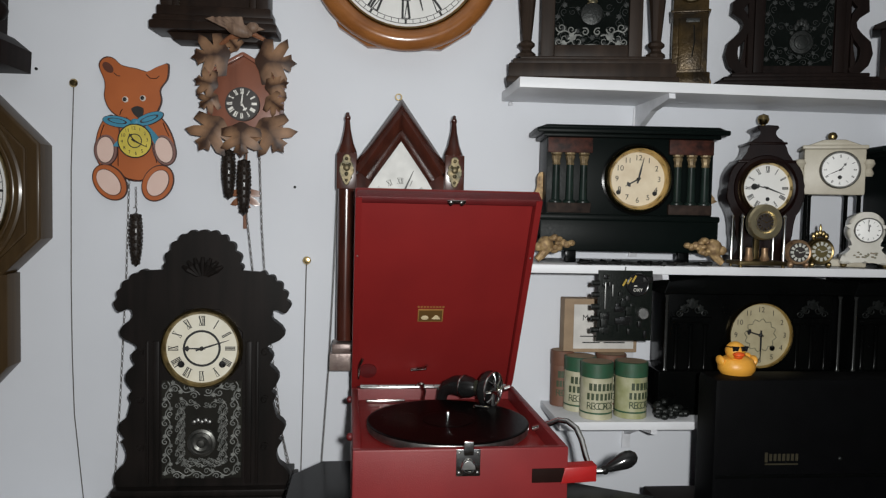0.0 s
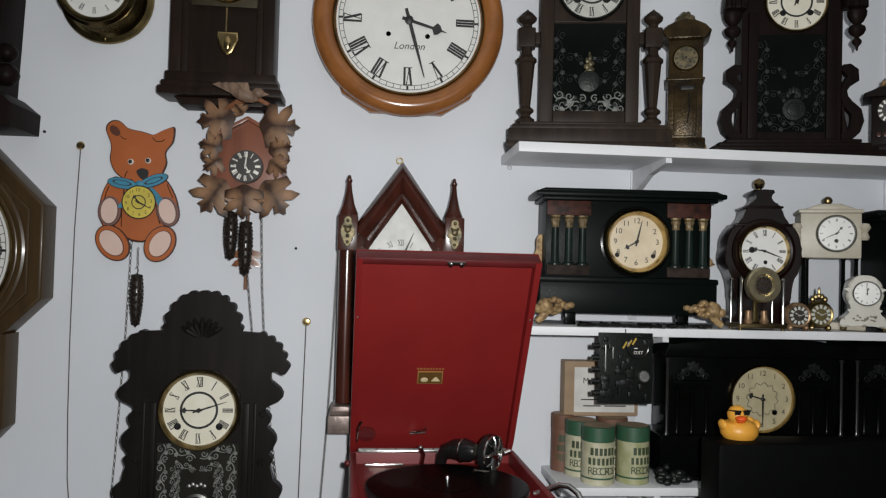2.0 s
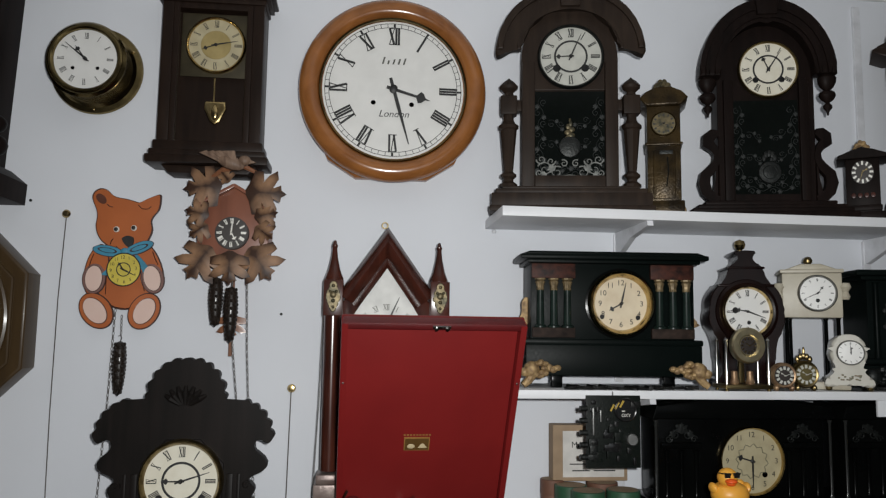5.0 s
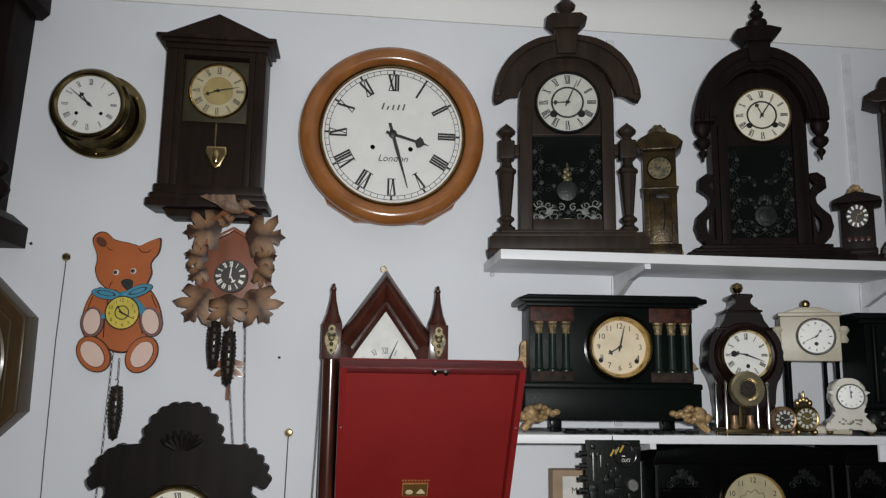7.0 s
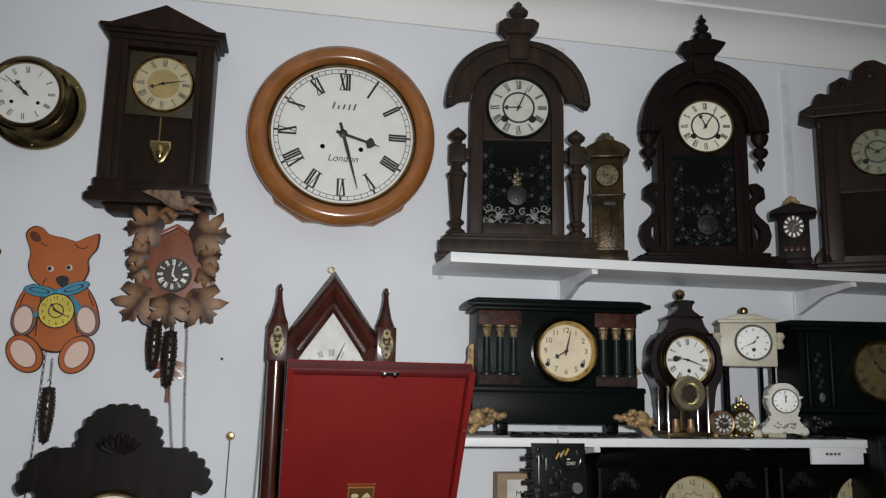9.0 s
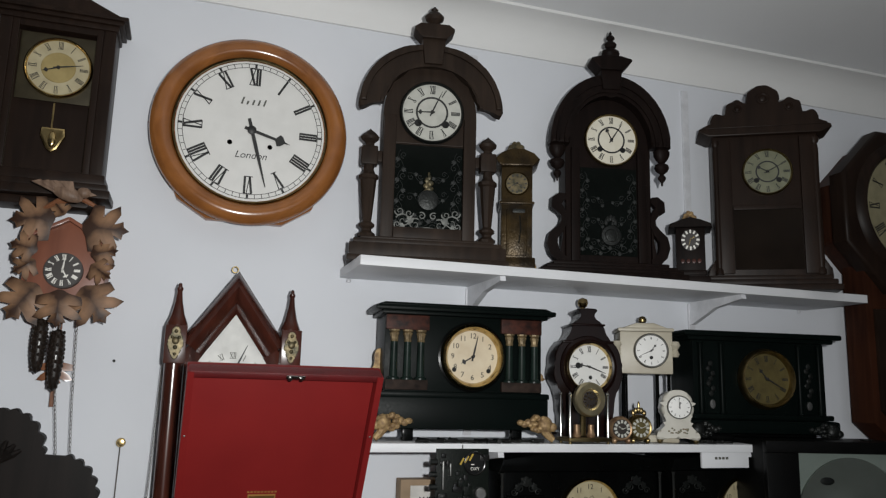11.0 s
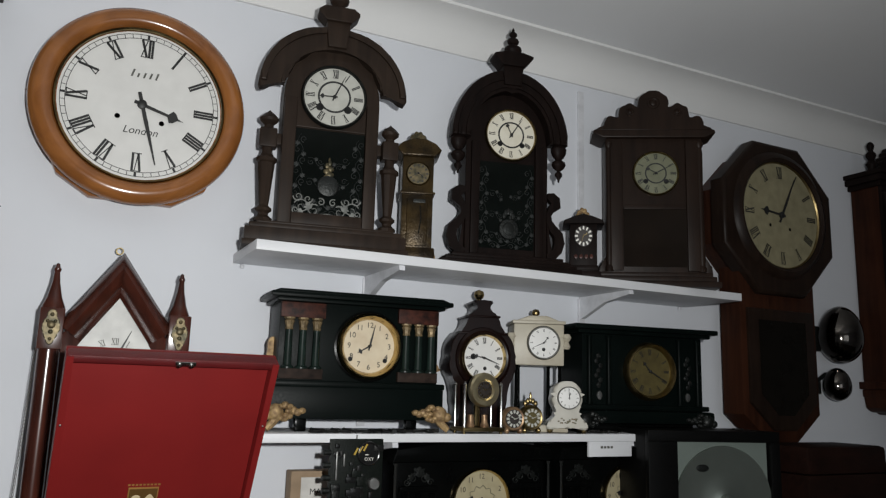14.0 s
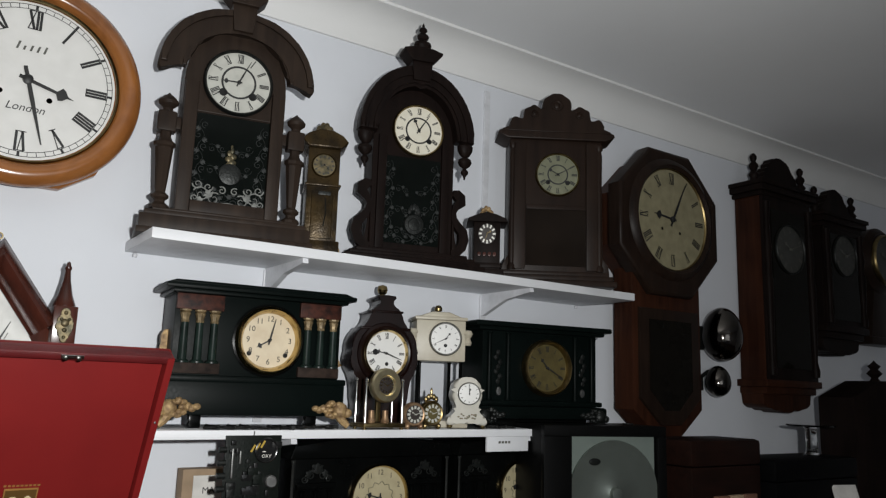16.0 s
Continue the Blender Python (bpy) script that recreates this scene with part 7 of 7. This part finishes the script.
def black_mantel_right():
    root = thing("black_mantel_clock", "black enamelled mantel clock with gilt dial and tarnished ornaments", "clock", 1.174, -0.036, 1.4095, -9, pivot=0.12, depth=0.85)
    bm = B()
    box(bm, 0, -0.070, 0.135, 0.322, 0.128, 0.180, 0.002)
    part("case", bm, BLACKG, root)
    for hw, z0, h, d in ((0.178, 0.222, 0.010, 0.150), (0.192, 0.231, 0.012, 0.165)):
        bm = B()
        box(bm, 0, -d / 2 - 0.001, z0 + h / 2, 2 * hw, d, h, 0.004)
        part("cornice", bm, BLACKG, root)
    bm = B()
    box(bm, 0, -0.075, 0.034, 0.372, 0.150, 0.030, 0.008)
    part("plinth", bm, BLACKG, root)
    bm = B()
    box(bm, 0, -0.072, 0.056, 0.350, 0.142, 0.012, 0.004)
    part("plinth_moulding", bm, BLACKG, root)
    for sx in (-1, 1):
        for k in range(2):
            bm = B()
            turned(bm, [(0.0, 0.0), (0.008, 0.0), (0.006, 0.006), (0.005, 0.15), (0.008, 0.156), (0.0, 0.157)], sx * (0.095 + 0.050 * k), -0.140, 0.062, 14)
            part("column", bm, BLACKG, root)
        lion_head(sx * 0.158, -0.152, 0.026, sx, root).data.materials[0] = IRON
        bm = B()
        for k in range(7):
            ball(bm, sx * 0.120 + 0.006 * math.sin(k * 2.1), -0.136, 0.105 + 0.011 * k, 0.006, 0.003, 0.007, 8)
        part("ornament", bm, IRON, root, "blackened cast ornament")
        bm = B()
        lathe(bm, [(0.009, 0.0), (0.008, 0.003), (0.0, 0.004)], 14, T(sx * 0.118, -0.135, 0.082) @ FRONT @ Matrix.Diagonal((0.8, 1.2, 1, 1)))
        part("oval_boss", bm, DULL, root)
    bm = B()
    box(bm, 0, -0.06, 0.010, 0.30, 0.09, 0.019, 0.003)
    part("foot_rail", bm, BLACK, root)
    dial(root, 0.012, -0.142, 0.140, 0.056, GDIAL, INK, size=0.18, at=0.8, hour=320, minute=120, bezel=BRASS_D, bezel_w=0.012, depth=0.018)


black_mantel_right()


def winding_key(x, y, rz, s):
    root = thing("winding_key", "dark steel clock winding key lying flat", "key", x, y, 1.4095, rz, "winding keys on the shelf")
    bm = B()
    for sx in (-1, 1):
        ring(bm, 0.0075 * s, 0.0022, T(sx * 0.010 * s, 0, 0.003) @ Matrix.Diagonal((1.2, 1, 1, 1)), 14, 6)
    part("bow", bm, DARKST, root)
    bm = B()
    lathe(bm, [(0.0, 0.0), (0.0038, 0.0), (0.0032, 0.018 * s), (0.0042, 0.022 * s), (0.0, 0.022 * s)], 10, T(0, 0, 0.004) @ Matrix.Rotation(radians(90), 4, "X"))
    ball(bm, 0, 0, 0.004, 0.005, 0.005, 0.004, 8)
    part("barrel", bm, DARKST, root)


DARKST = mat("dark_steel", (0.05, 0.05, 0.048), 0.35, 0.9, (0.03, 0.03, 0.03), 60.0, 0.1)
rnd = random.Random(11)
for kx in (0.385, 0.415, 0.440, 0.478, 0.502, 0.520, 0.548, 0.572, 0.600, 0.990, 1.015, 1.040):
    winding_key(kx, -0.178 - 0.010 * rnd.random(), 360 * rnd.random(), 1.0 + 0.5 * rnd.random())


# ---- lower shelf and sideboard ----
def low_mantel(x, label, w, hub_dx, peak, seed, dial_m=DIMCREAM):
    root = thing("black_mantel_clock", label, "clock", x, -0.022, 1.1035, 0, depth=0.68)
    h = 0.275
    bm = B()
    box(bm, 0, -0.075, 0.165, w * 0.90, 0.135, 0.200, 0.002)
    part("case", bm, BLACK, root)
    bm = B()
    prism(bm, [(-w / 2, 0.246), (w / 2, 0.246), (w / 2 - 0.010, 0.274), (w * 0.15, 0.279 + peak), (-w * 0.22, 0.279 + peak), (-w / 2 + 0.010, 0.274)], -0.172, -0.004, 0.004)
    part("roof", bm, BLACK, root)
    bm = B()
    box(bm, 0, -0.084, 0.054, w * 1.02, 0.166, 0.076, 0.006)
    part("plinth", bm, BLACK, root)
    bm = B()
    box(bm, 0, -0.080, 0.008, w * 0.92, 0.140, 0.016, 0.002)
    part("foot_rail", bm, BLACK, root)
    for sx in (-1, 1):
        bm = B()
        turned(bm, [(0.0, 0.0), (0.0055, 0.0), (0.0032, 0.006), (0.0030, 0.145), (0.0055, 0.152), (0.0, 0.153)], sx * w * 0.472, -0.160, 0.092, 14)
        part("corner_column", bm, POLBLK, root, "polished black corner column")
        xm = sx * w * 0.33
        for k in range(3):
            bm = B()
            turned(bm, [(0.0, 0.0), (0.007, 0.0), (0.0045, 0.006), (0.0040, 0.082), (0.007, 0.090), (0.0, 0.091)], xm + (k - 1) * 0.030, -0.150, 0.094, 12)
            part("column", bm, BLACK, root)
        bm = B()
        box(bm, xm, -0.149, 0.193, 0.084, 0.014, 0.012, 0.003)
        part("entablature", bm, BLACK, root)
        bm = B()
        for s2 in (-1, 1):
            scroll(bm, xm + s2 * 0.026, -0.150, 0.206, 0.007, s2, 0.0, 0.0016)
            scroll(bm, xm + s2 * 0.012, -0.150, 0.214, 0.009, -s2, 1.2, 0.0018)
            scroll(bm, xm + s2 * 0.007, -0.150, 0.228, 0.006, s2, 2.0, 0.0014)
            leaf(bm, xm + s2 * 0.018, -0.150, 0.216, 0.014, s2 * 50, 0.002)
        leaf(bm, xm, -0.151, 0.226, 0.022, 0, 0.003)
        part("ornament", bm, IRON, root, "blackened cast ornament")
    dial(root, hub_dx, -0.150, 0.163, 0.0625, dial_m, INK, "arabic", 0.15, 0.82, 286, 180, bezel=BRASS, bezel_w=0.006, depth=0.012, holes=((0.42, -0.42, 0.09),), thick=1.2)
    bm = B()
    tube(bm, [(hub_dx + (0.031 + 0.003 * math.sin(k * math.pi / 2)) * math.sin(k * math.pi / 24), -0.1515, 0.163 + (0.031 + 0.003 * math.sin(k * math.pi / 2)) * math.cos(k * math.pi / 24)) for k in range(49)], 0.0010, 4)
    part("dial_garland", bm, GARLAND, root, "faint painted garland")
    return root


GARLAND = mat("faded_green_print", (0.19, 0.18, 0.11), 0.6, bump=0.0)
POLBLK = mat("polished_black_stone", (0.02, 0.021, 0.02), 0.15, scale=30.0, bump=0.01)
low_mantel(0.738, "black architectural mantel clock with a cream dial and low gabled roof", 0.384, 0.018, 0.004, 1)
low_mantel(1.124, "black mantel clock with three slim columns each side", 0.362, 0.018, 0.0, 2)


def typewriter_case():
    root = thing("typewriter_case", "black leathercloth typewriter case standing on the sideboard", "typewriter case", 0.753, -0.275, 0.9855)
    w, d, h = 0.384, 0.075, 0.242
    bm = B()
    box(bm, 0, -d / 2, h / 2, w, d, h, 0.010)
    part("shell", bm, LEATHER, root)
    bm = B()
    box(bm, 0, -d - 0.0005, h * 0.30, w - 0.01, 0.003, 0.006, 0.001)
    part("seam", bm, BLACK, root)
    bm = B()
    for k in range(8):
        box(bm, -0.097 + 0.0079 * k, -d - 0.001, 0.106, 0.0050, 0.001, 0.012 if k else 0.017)
    box(bm, -0.069, -d - 0.001, 0.094, 0.060, 0.001, 0.0025)
    part("maker_mark", bm, GILTDIM, root, "worn gilt maker's mark")
    bm = B()
    ball(bm, 0.037, -d - 0.002, 0.103, 0.004, 0.003, 0.004, 10)
    part("stud", bm, IRON, root)


GILTDIM = mat("worn_gilt_print", (0.040, 0.034, 0.018), 0.5, 0.2)
typewriter_case()


def rubber_duck():
    root = thing("rubber_duck", "yellow rubber duck wearing black sunglasses", "toy duck", 0.620, -0.302, 1.2275, 0)
    root.matrix_basis = root.matrix_basis @ Matrix.Diagonal((0.89, 0.89, 0.89, 1))
    bm = B()
    lathe(bm, [(0.0, 0.0), (0.030, 0.0), (0.036, 0.008), (0.037, 0.018), (0.031, 0.030), (0.018, 0.037), (0.0, 0.039)], 28, Matrix.Diagonal((1.0, 0.92, 1, 1)))
    part("body", bm, YELLOW, root)
    bm = B()
    ball(bm, -0.010, -0.012, 0.048, 0.0195, 0.019, 0.0185, 22)
    head = part("head", bm, YELLOW, root)
    bm = B()
    ball(bm, 0.026, 0.012, 0.030, 0.011, 0.010, 0.010, 12, T(0.026, 0.012, 0.03) @ RY(-35) @ T(-0.026, -0.012, -0.03))
    part("tail", bm, YELLOW, root)
    for sx in (-1, 1):
        bm = B()
        ball(bm, sx * 0.033, 0.000, 0.025, 0.008, 0.015, 0.012, 14, T(sx * 0.033, 0, 0.025) @ RY(sx * 18) @ T(-sx * 0.033, 0, -0.025))
        part("wing", bm, YELLOW, root)
    bm = B()
    ball(bm, -0.011, -0.030, 0.0435, 0.012, 0.011, 0.0055, 14)
    ball(bm, -0.011, -0.028, 0.0385, 0.009, 0.009, 0.0045, 12)
    part("beak", bm, ORANGE, head, "orange beak")
    bm = B()
    for sx in (-1, 1):
        prism(bm, lobed([(-0.010 + sx * 0.001, 0.059, 0.0), (-0.010 + sx * 0.017, 0.060, 0.12 * -sx), (-0.010 + sx * 0.014, 0.050, 0.15 * -sx), (-0.010 + sx * 0.004, 0.050, 0.1 * -sx)]), -0.0335, -0.0295, 0.0006)
        tube(bm, [(-0.010 + sx * 0.017, -0.031, 0.058), (-0.010 + sx * 0.020, -0.012, 0.057)], 0.0012, 6)
    part("sunglasses", bm, RUBBERB, head, "black sunglasses")


rubber_duck()


def record_can(x, y, lid_m, body_m, label, rz, r=0.032, h=0.110, text=True):
    root = thing("cylinder_record_can", label, "record can", x, y, 1.1035, rz, "cylinder record cans")
    bm = B()
    lathe(bm, [(0.0, 0.0), (r, 0.0), (r * 1.01, 0.004), (r * 0.99, 0.008), (r * 0.99, h * 0.76), (0.0, h * 0.76)], 40)
    b = part("body", bm, body_m, root)
    bm = B()
    lathe(bm, [(r * 0.995, h * 0.74), (r * 1.02, h * 0.75), (r * 1.02, h * 0.99), (r * 0.98, h), (0.0, h)], 40, cap=False)
    part("lid", bm, lid_m, root)
    bm = B()
    lathe(bm, [(r * 0.90, h + 0.0003), (r * 0.5, h + 0.0008), (0.0, h + 0.0008)], 32, cap=False)
    part("lid_disc", bm, CARD, root, "brown card lid disc")
    bm = B()
    lathe(bm, [(r * 0.995, h * 0.10), (r * 0.999, h * 0.10), (r * 0.999, h * 0.13), (r * 0.995, h * 0.13)], 40, close=True)
    part("band", bm, lid_m, root)
    if text:
        bm = B()
        rr = r * 1.0 + 0.0003
        for row, (z, n, wd, ht) in enumerate(((0.585, 6, 0.0068, 0.014), (0.415, 7, 0.0058, 0.013), (0.245, 6, 0.0062, 0.013))):
            if row < 2:
                for k in range(n):
                    a = radians(-90) + (k - (n - 1) / 2) * 0.27
                    m = T(rr * math.cos(a), rr * math.sin(a), z * h) @ Matrix.Rotation(a + math.pi / 2, 4, "Z")
                    box(bm, 0, 0, 0, wd * 0.9, 0.0006, ht, 0.0, m)
            else:
                word = "RECORDS"
                for k, ch in enumerate(word):
                    a = radians(-90) + (k - 3) * 0.25
                    lettering(bm, ch, 0.0200, T((rr + 0.0004) * math.cos(a), (rr + 0.0004) * math.sin(a), z * h) @ Matrix.Rotation(a + math.pi / 2, 4, "Z") @ FRONT)
        part("print", bm, PRINTG, b, "dark green lettering")


PRINTG = mat("dark_green_print", (0.05, 0.07, 0.035), 0.6)
record_can(0.420, -0.128, GREENP, CANBODY, "green-lidded cream printed cylinder record can", 2)
record_can(0.492, -0.122, GREENP, CANGREEN, "green-lidded olive printed cylinder record can", 28)
record_can(0.402, -0.070, GREENP, CANBODY, "green-lidded cream record can standing behind", -4)
record_can(0.374, -0.033, CARDR, CARDR, "red-brown cardboard cylinder record can", 12, 0.024, 0.115)
record_can(0.472, -0.052, CARDR, CANBODY, "brown-lidded record can at the back", 8, 0.031, 0.112)


def framed_card():
    root = thing("framed_card", "brown cardboard box with a printed white card front", "box", 0.449, -0.012, 1.2162)
    bm = B()
    box(bm, 0, -0.020, 0.056, 0.156, 0.036, 0.112, 0.002)
    part("box", bm, CARD, root)
    bm = B()
    box(bm, 0.006, -0.039, 0.054, 0.128, 0.002, 0.092, 0.0005)
    c = part("card", bm, PAPERW, root, "printed white card")
    bm = B()
    lettering(bm, "MAG", 0.017, T(-0.022, -0.0405, 0.072) @ FRONT)
    for z, x0, x1 in ((0.034, -0.05, 0.0), (0.028, -0.012, -0.004), (0.021, -0.045, -0.008), (0.034, 0.01, 0.05), (0.021, 0.0, 0.045)):
        box(bm, (x0 + x1) / 2 + 0.006, -0.0405, z, x1 - x0, 0.0006, 0.0022)
    part("print", bm, INK, c)


PAPERW = mat("white_card", (0.68, 0.66, 0.62), 0.7, bump=0.05)
framed_card()


def circuit_unit():
    root = thing("circuit_board", "dark circuit board with chips and yellow stripes hung from the shelf", "circuit board", 0.446, -0.200, 1.268)
    bm = B()
    box(bm, 0, -0.002, 0.066, 0.104, 0.004, 0.132, 0.001)
    part("board", bm, BOARD, root)
    rnd = random.Random(21)
    for k in range(34):
        bm = B()
        sx, sz = 0.005 + 0.014 * rnd.random(), 0.004 + 0.016 * rnd.random()
        x, z = (rnd.random() - 0.5) * 0.085, 0.010 + 0.110 * rnd.random()
        if abs(x - 0.018) < 0.022 and abs(z - 0.106) < 0.022:
            continue
        box(bm, x, -0.006, z, sx, 0.006 + 0.004 * rnd.random(), sz, 0.0008)
        part("chip", bm, (IRON, BOARD, DARKST, RUBBERB)[k % 4], root)
    for x, z, l in ((-0.040, 0.085, 0.050), (-0.026, 0.095, 0.022)):
        bm = B()
        box(bm, x, -0.008, z, 0.003, 0.008, l, 0.0006)
        part("slot", bm, DULL, root)
    bm = B()
    ring(bm, 0.020, 0.0022, T(0.022, -0.009, 0.106) @ FRONT, 32, 8)
    lathe(bm, [(0.020, 0.0), (0.020, 0.006), (0.0, 0.006)], 32, T(0.022, -0.003, 0.106) @ FRONT)
    part("fan_cover", bm, RUBBERB, root, "round black cover")
    bm = B()
    for k in range(3):
        box(bm, -0.004 + 0.007 * k, -0.0105, 0.110 + 0.004 * k, 0.0034, 0.001, 0.014, 0.0, T(-0.004 + 0.007 * k, 0, 0.11) @ RY(30) @ T(0.004 - 0.007 * k, 0, -0.11))
    part("stripe", bm, STRIPE, root, "yellow stripes")
    bm = B()
    lettering(bm, "OXY", 0.0085, T(0.022, -0.0105, 0.096) @ FRONT)
    box(bm, 0.017, -0.0105, 0.104, 0.006, 0.001, 0.0016)
    part("print", bm, WHITEP, root)
    bm = B()
    lathe(bm, [(0.011, 0.0), (0.011, 0.010), (0.009, 0.012), (0.0, 0.012)], 20, T(0.033, -0.004, 0.052) @ FRONT)
    part("coil", bm, DULL, root)
    for k in range(5):
        bm = B()
        lathe(bm, [(0.005, 0.0), (0.005, 0.014), (0.0, 0.014)], 12, T(-0.050, -0.004, 0.02 + 0.022 * k) @ Matrix.Rotation(radians(-90), 4, "Y"))
        part("capacitor", bm, IRON, root)
    bm = B()
    tube(bm, [(0.0, 0.0, 0.130), (0.0, -0.002, 0.138), (0.0, 0.004, 0.1415), (0.0, 0.012, 0.1415)], 0.0012, 6)
    part("hanger", bm, DULL, root)


STRIPE = mat("yellow_print", (0.45, 0.30, 0.04), 0.5)
circuit_unit()


def cast_ornament():
    root = thing("cast_ornament", "dark lumpy cast metal ornament lying on the shelf", "ornament", 0.568, -0.150, 1.1035)
    rnd = random.Random(9)
    bm = B()
    for k in range(26):
        ball(bm, (rnd.random() - 0.5) * 0.062, (rnd.random() - 0.5) * 0.016, 0.006 + 0.026 * rnd.random() ** 1.4, 0.007 + 0.005 * rnd.random(), 0.008, 0.007, 8)
    part("casting", bm, IRON, root)


cast_ornament()


def reflector_box():
    root = thing("reflector_heater", "black square box with a silvery reflector dish behind its front", "heater", 1.257, -0.26, 0.9855, -13)
    w, d, h = 0.325, 0.14, 0.436
    bm = B()
    box(bm, 0, d / 2 - 0.02, h / 2, w, d, h, 0.005)
    part("shell", bm, TVCASE, root)
    for cx, cz, sx, sz in ((0, h - 0.012, w, 0.024), (0, 0.012, w, 0.024), (-w / 2 + 0.035, h / 2, 0.070, h - 0.048), (w / 2 - 0.012, h / 2, 0.024, h - 0.048)):
        bm = B()
        box(bm, cx, -0.026, cz, sx, 0.016, sz, 0.002)
        part("frame_bar", bm, TVCASE, root)
    bm = B()
    box(bm, 0.022, -0.0215, h / 2 + 0.0, w - 0.10, 0.003, h - 0.05)
    part("back_panel", bm, SCREEN, root, "grey-green panel")
    bm = B()
    lathe(bm, [(0.118, 0.0), (0.117, 0.004), (0.106, 0.0035), (0.07, 0.002), (0.03, 0.0035), (0.016, 0.008), (0.013, 0.016), (0.0, 0.018)], 56, T(0.023, -0.0235, h - 0.150) @ FRONT)
    dsh = part("reflector_dish", bm, DISH, root, "dull silvery dish")
    bm = B()
    ball(bm, -0.030, -0.0275, h - 0.080, 0.016, 0.0016, 0.008, 14)
    part("badge", bm, IRON, dsh)
    bm = B()
    ring(bm, 0.012, 0.002, T(0.10, 0.03, h + 0.002), 16, 6)
    part("top_ring", bm, DARKST, root)


DISH = mat("dull_silvery_metal", (0.26, 0.29, 0.26), 0.34, 0.85, (0.20, 0.23, 0.20), 5.0, 0.0)
reflector_box()


def crate(name, label, cat, x, y, w, d, h, material, rz=0, bev=0.012, lid=True):
    root = thing(name, label, cat, x, y, 0.9855, rz)
    bm = B()
    box(bm, 0, -d / 2, h * 0.42, w, d, h * 0.84, bev * 0.4)
    part("body", bm, material, root)
    bm = B()
    box(bm, 0, -d / 2, h * 0.92, w + 0.006, d + 0.006, h * 0.158, bev)
    part("lid", bm, material, root)
    return root


DRED = wood("dark_red_box", (0.016, 0.0065, 0.0045), (0.007, 0.0035, 0.0026), 0.5, 0.0, (10.0, 60.0, 60.0), spec=0.08)
crate("wooden_box", "dark red-brown wooden box with rounded lid", "box", 1.622, -0.20, 0.275, 0.14, 0.405, DRED)
crate("instrument_case", "black leathercloth case with a sloping lid", "case", 1.995, -0.20, 0.400, 0.16, 0.352, LEATHER)
bm = B()
box(bm, 0, 0, 0, 0.085, 0.003, 0.11, 0.001, pose(2.095, -0.385, 1.213, -18, 0, -16))
solid("paper_sheet", bm, PAPERW, "plain pale paper sheet leaning on the black case", "paper")
for k in range(3):
    bm = B()
    box(bm, 1.577 + 0.055 * k, -0.346 - 0.008, 1.227, 0.048, 0.014, 0.065, 0.002)
    solid("card_packet", bm, (CARDR, CARD, CARDR)[k], "faded red and brown card packet in front of the box", "card packet", group="card packets")
bm = B()
box(bm, 1.632, -0.346 - 0.0075, 1.0895, 0.19, 0.013, 0.208, 0.003)
solid("dark_book", bm, EBON, "dark upright box below the card packets", "box")


def glass_stand():
    root = thing("glass_cake_stand", "clear glass stand on a thick hollow stem", "glass stand", 2.122, -0.27, 1.3385)
    bm = B()
    lathe(bm, [(0.0, 0.0), (0.022, 0.0), (0.019, 0.004), (0.016, 0.010), (0.016, 0.072), (0.020, 0.078), (0.0, 0.079)], 28)
    part("stem", bm, GLASS, root)
    bm = B()
    lathe(bm, [(0.0, 0.079), (0.066, 0.080), (0.068, 0.083), (0.066, 0.085), (0.0, 0.084)], 36)
    part("plate", bm, GLASS, root)


glass_stand()


def gabled_clock():
    root = thing("gabled_shelf_clock", "black wooden shelf clock with gabled top and turned finial", "clock", 2.535, -0.20, 0.9855, -10)
    bm = B()
    prism(bm, [(-0.19, 0.0), (0.19, 0.0), (0.19, 0.52), (0.06, 0.575), (-0.06, 0.575), (-0.19, 0.52)], -0.13, -0.002, 0.004)
    part("case", bm, EBON, root)
    bm = B()
    turned(bm, [(0.0, 0.0), (0.018, 0.0), (0.010, 0.012), (0.024, 0.026), (0.012, 0.040), (0.020, 0.050), (0.006, 0.062), (0.0, 0.070)], 0, -0.065, 0.574, 16)
    part("finial", bm, EBON, root)
    dial(root, 0.03, -0.134, 0.44, 0.055, DDIAL, INKG, "bars", 0.2, 0.8, 300, 60, bezel=IRON)


gabled_clock()


# ---- added block under the shelf edge, for the wall and bracket there ----
def shelf_ticket():
    root = thing("shelf_ticket", "white block added under the shelf edge for the wall and bracket there", "ticket", 1.040, -0.186, 1.3605)
    bm = B()
    box(bm, 0, -0.004, 0.0162, 0.118, 0.006, 0.0324, 0.001)
    t = part("plain_block", bm, SHELF, root)
    for k in range(4):
        bm = B()
        box(bm, -0.024 + 0.009 * k, -0.0074, 0.020, 0.006, 0.0008, 0.005)
        part("dark_bar", bm, INKG, t)


shelf_ticket()
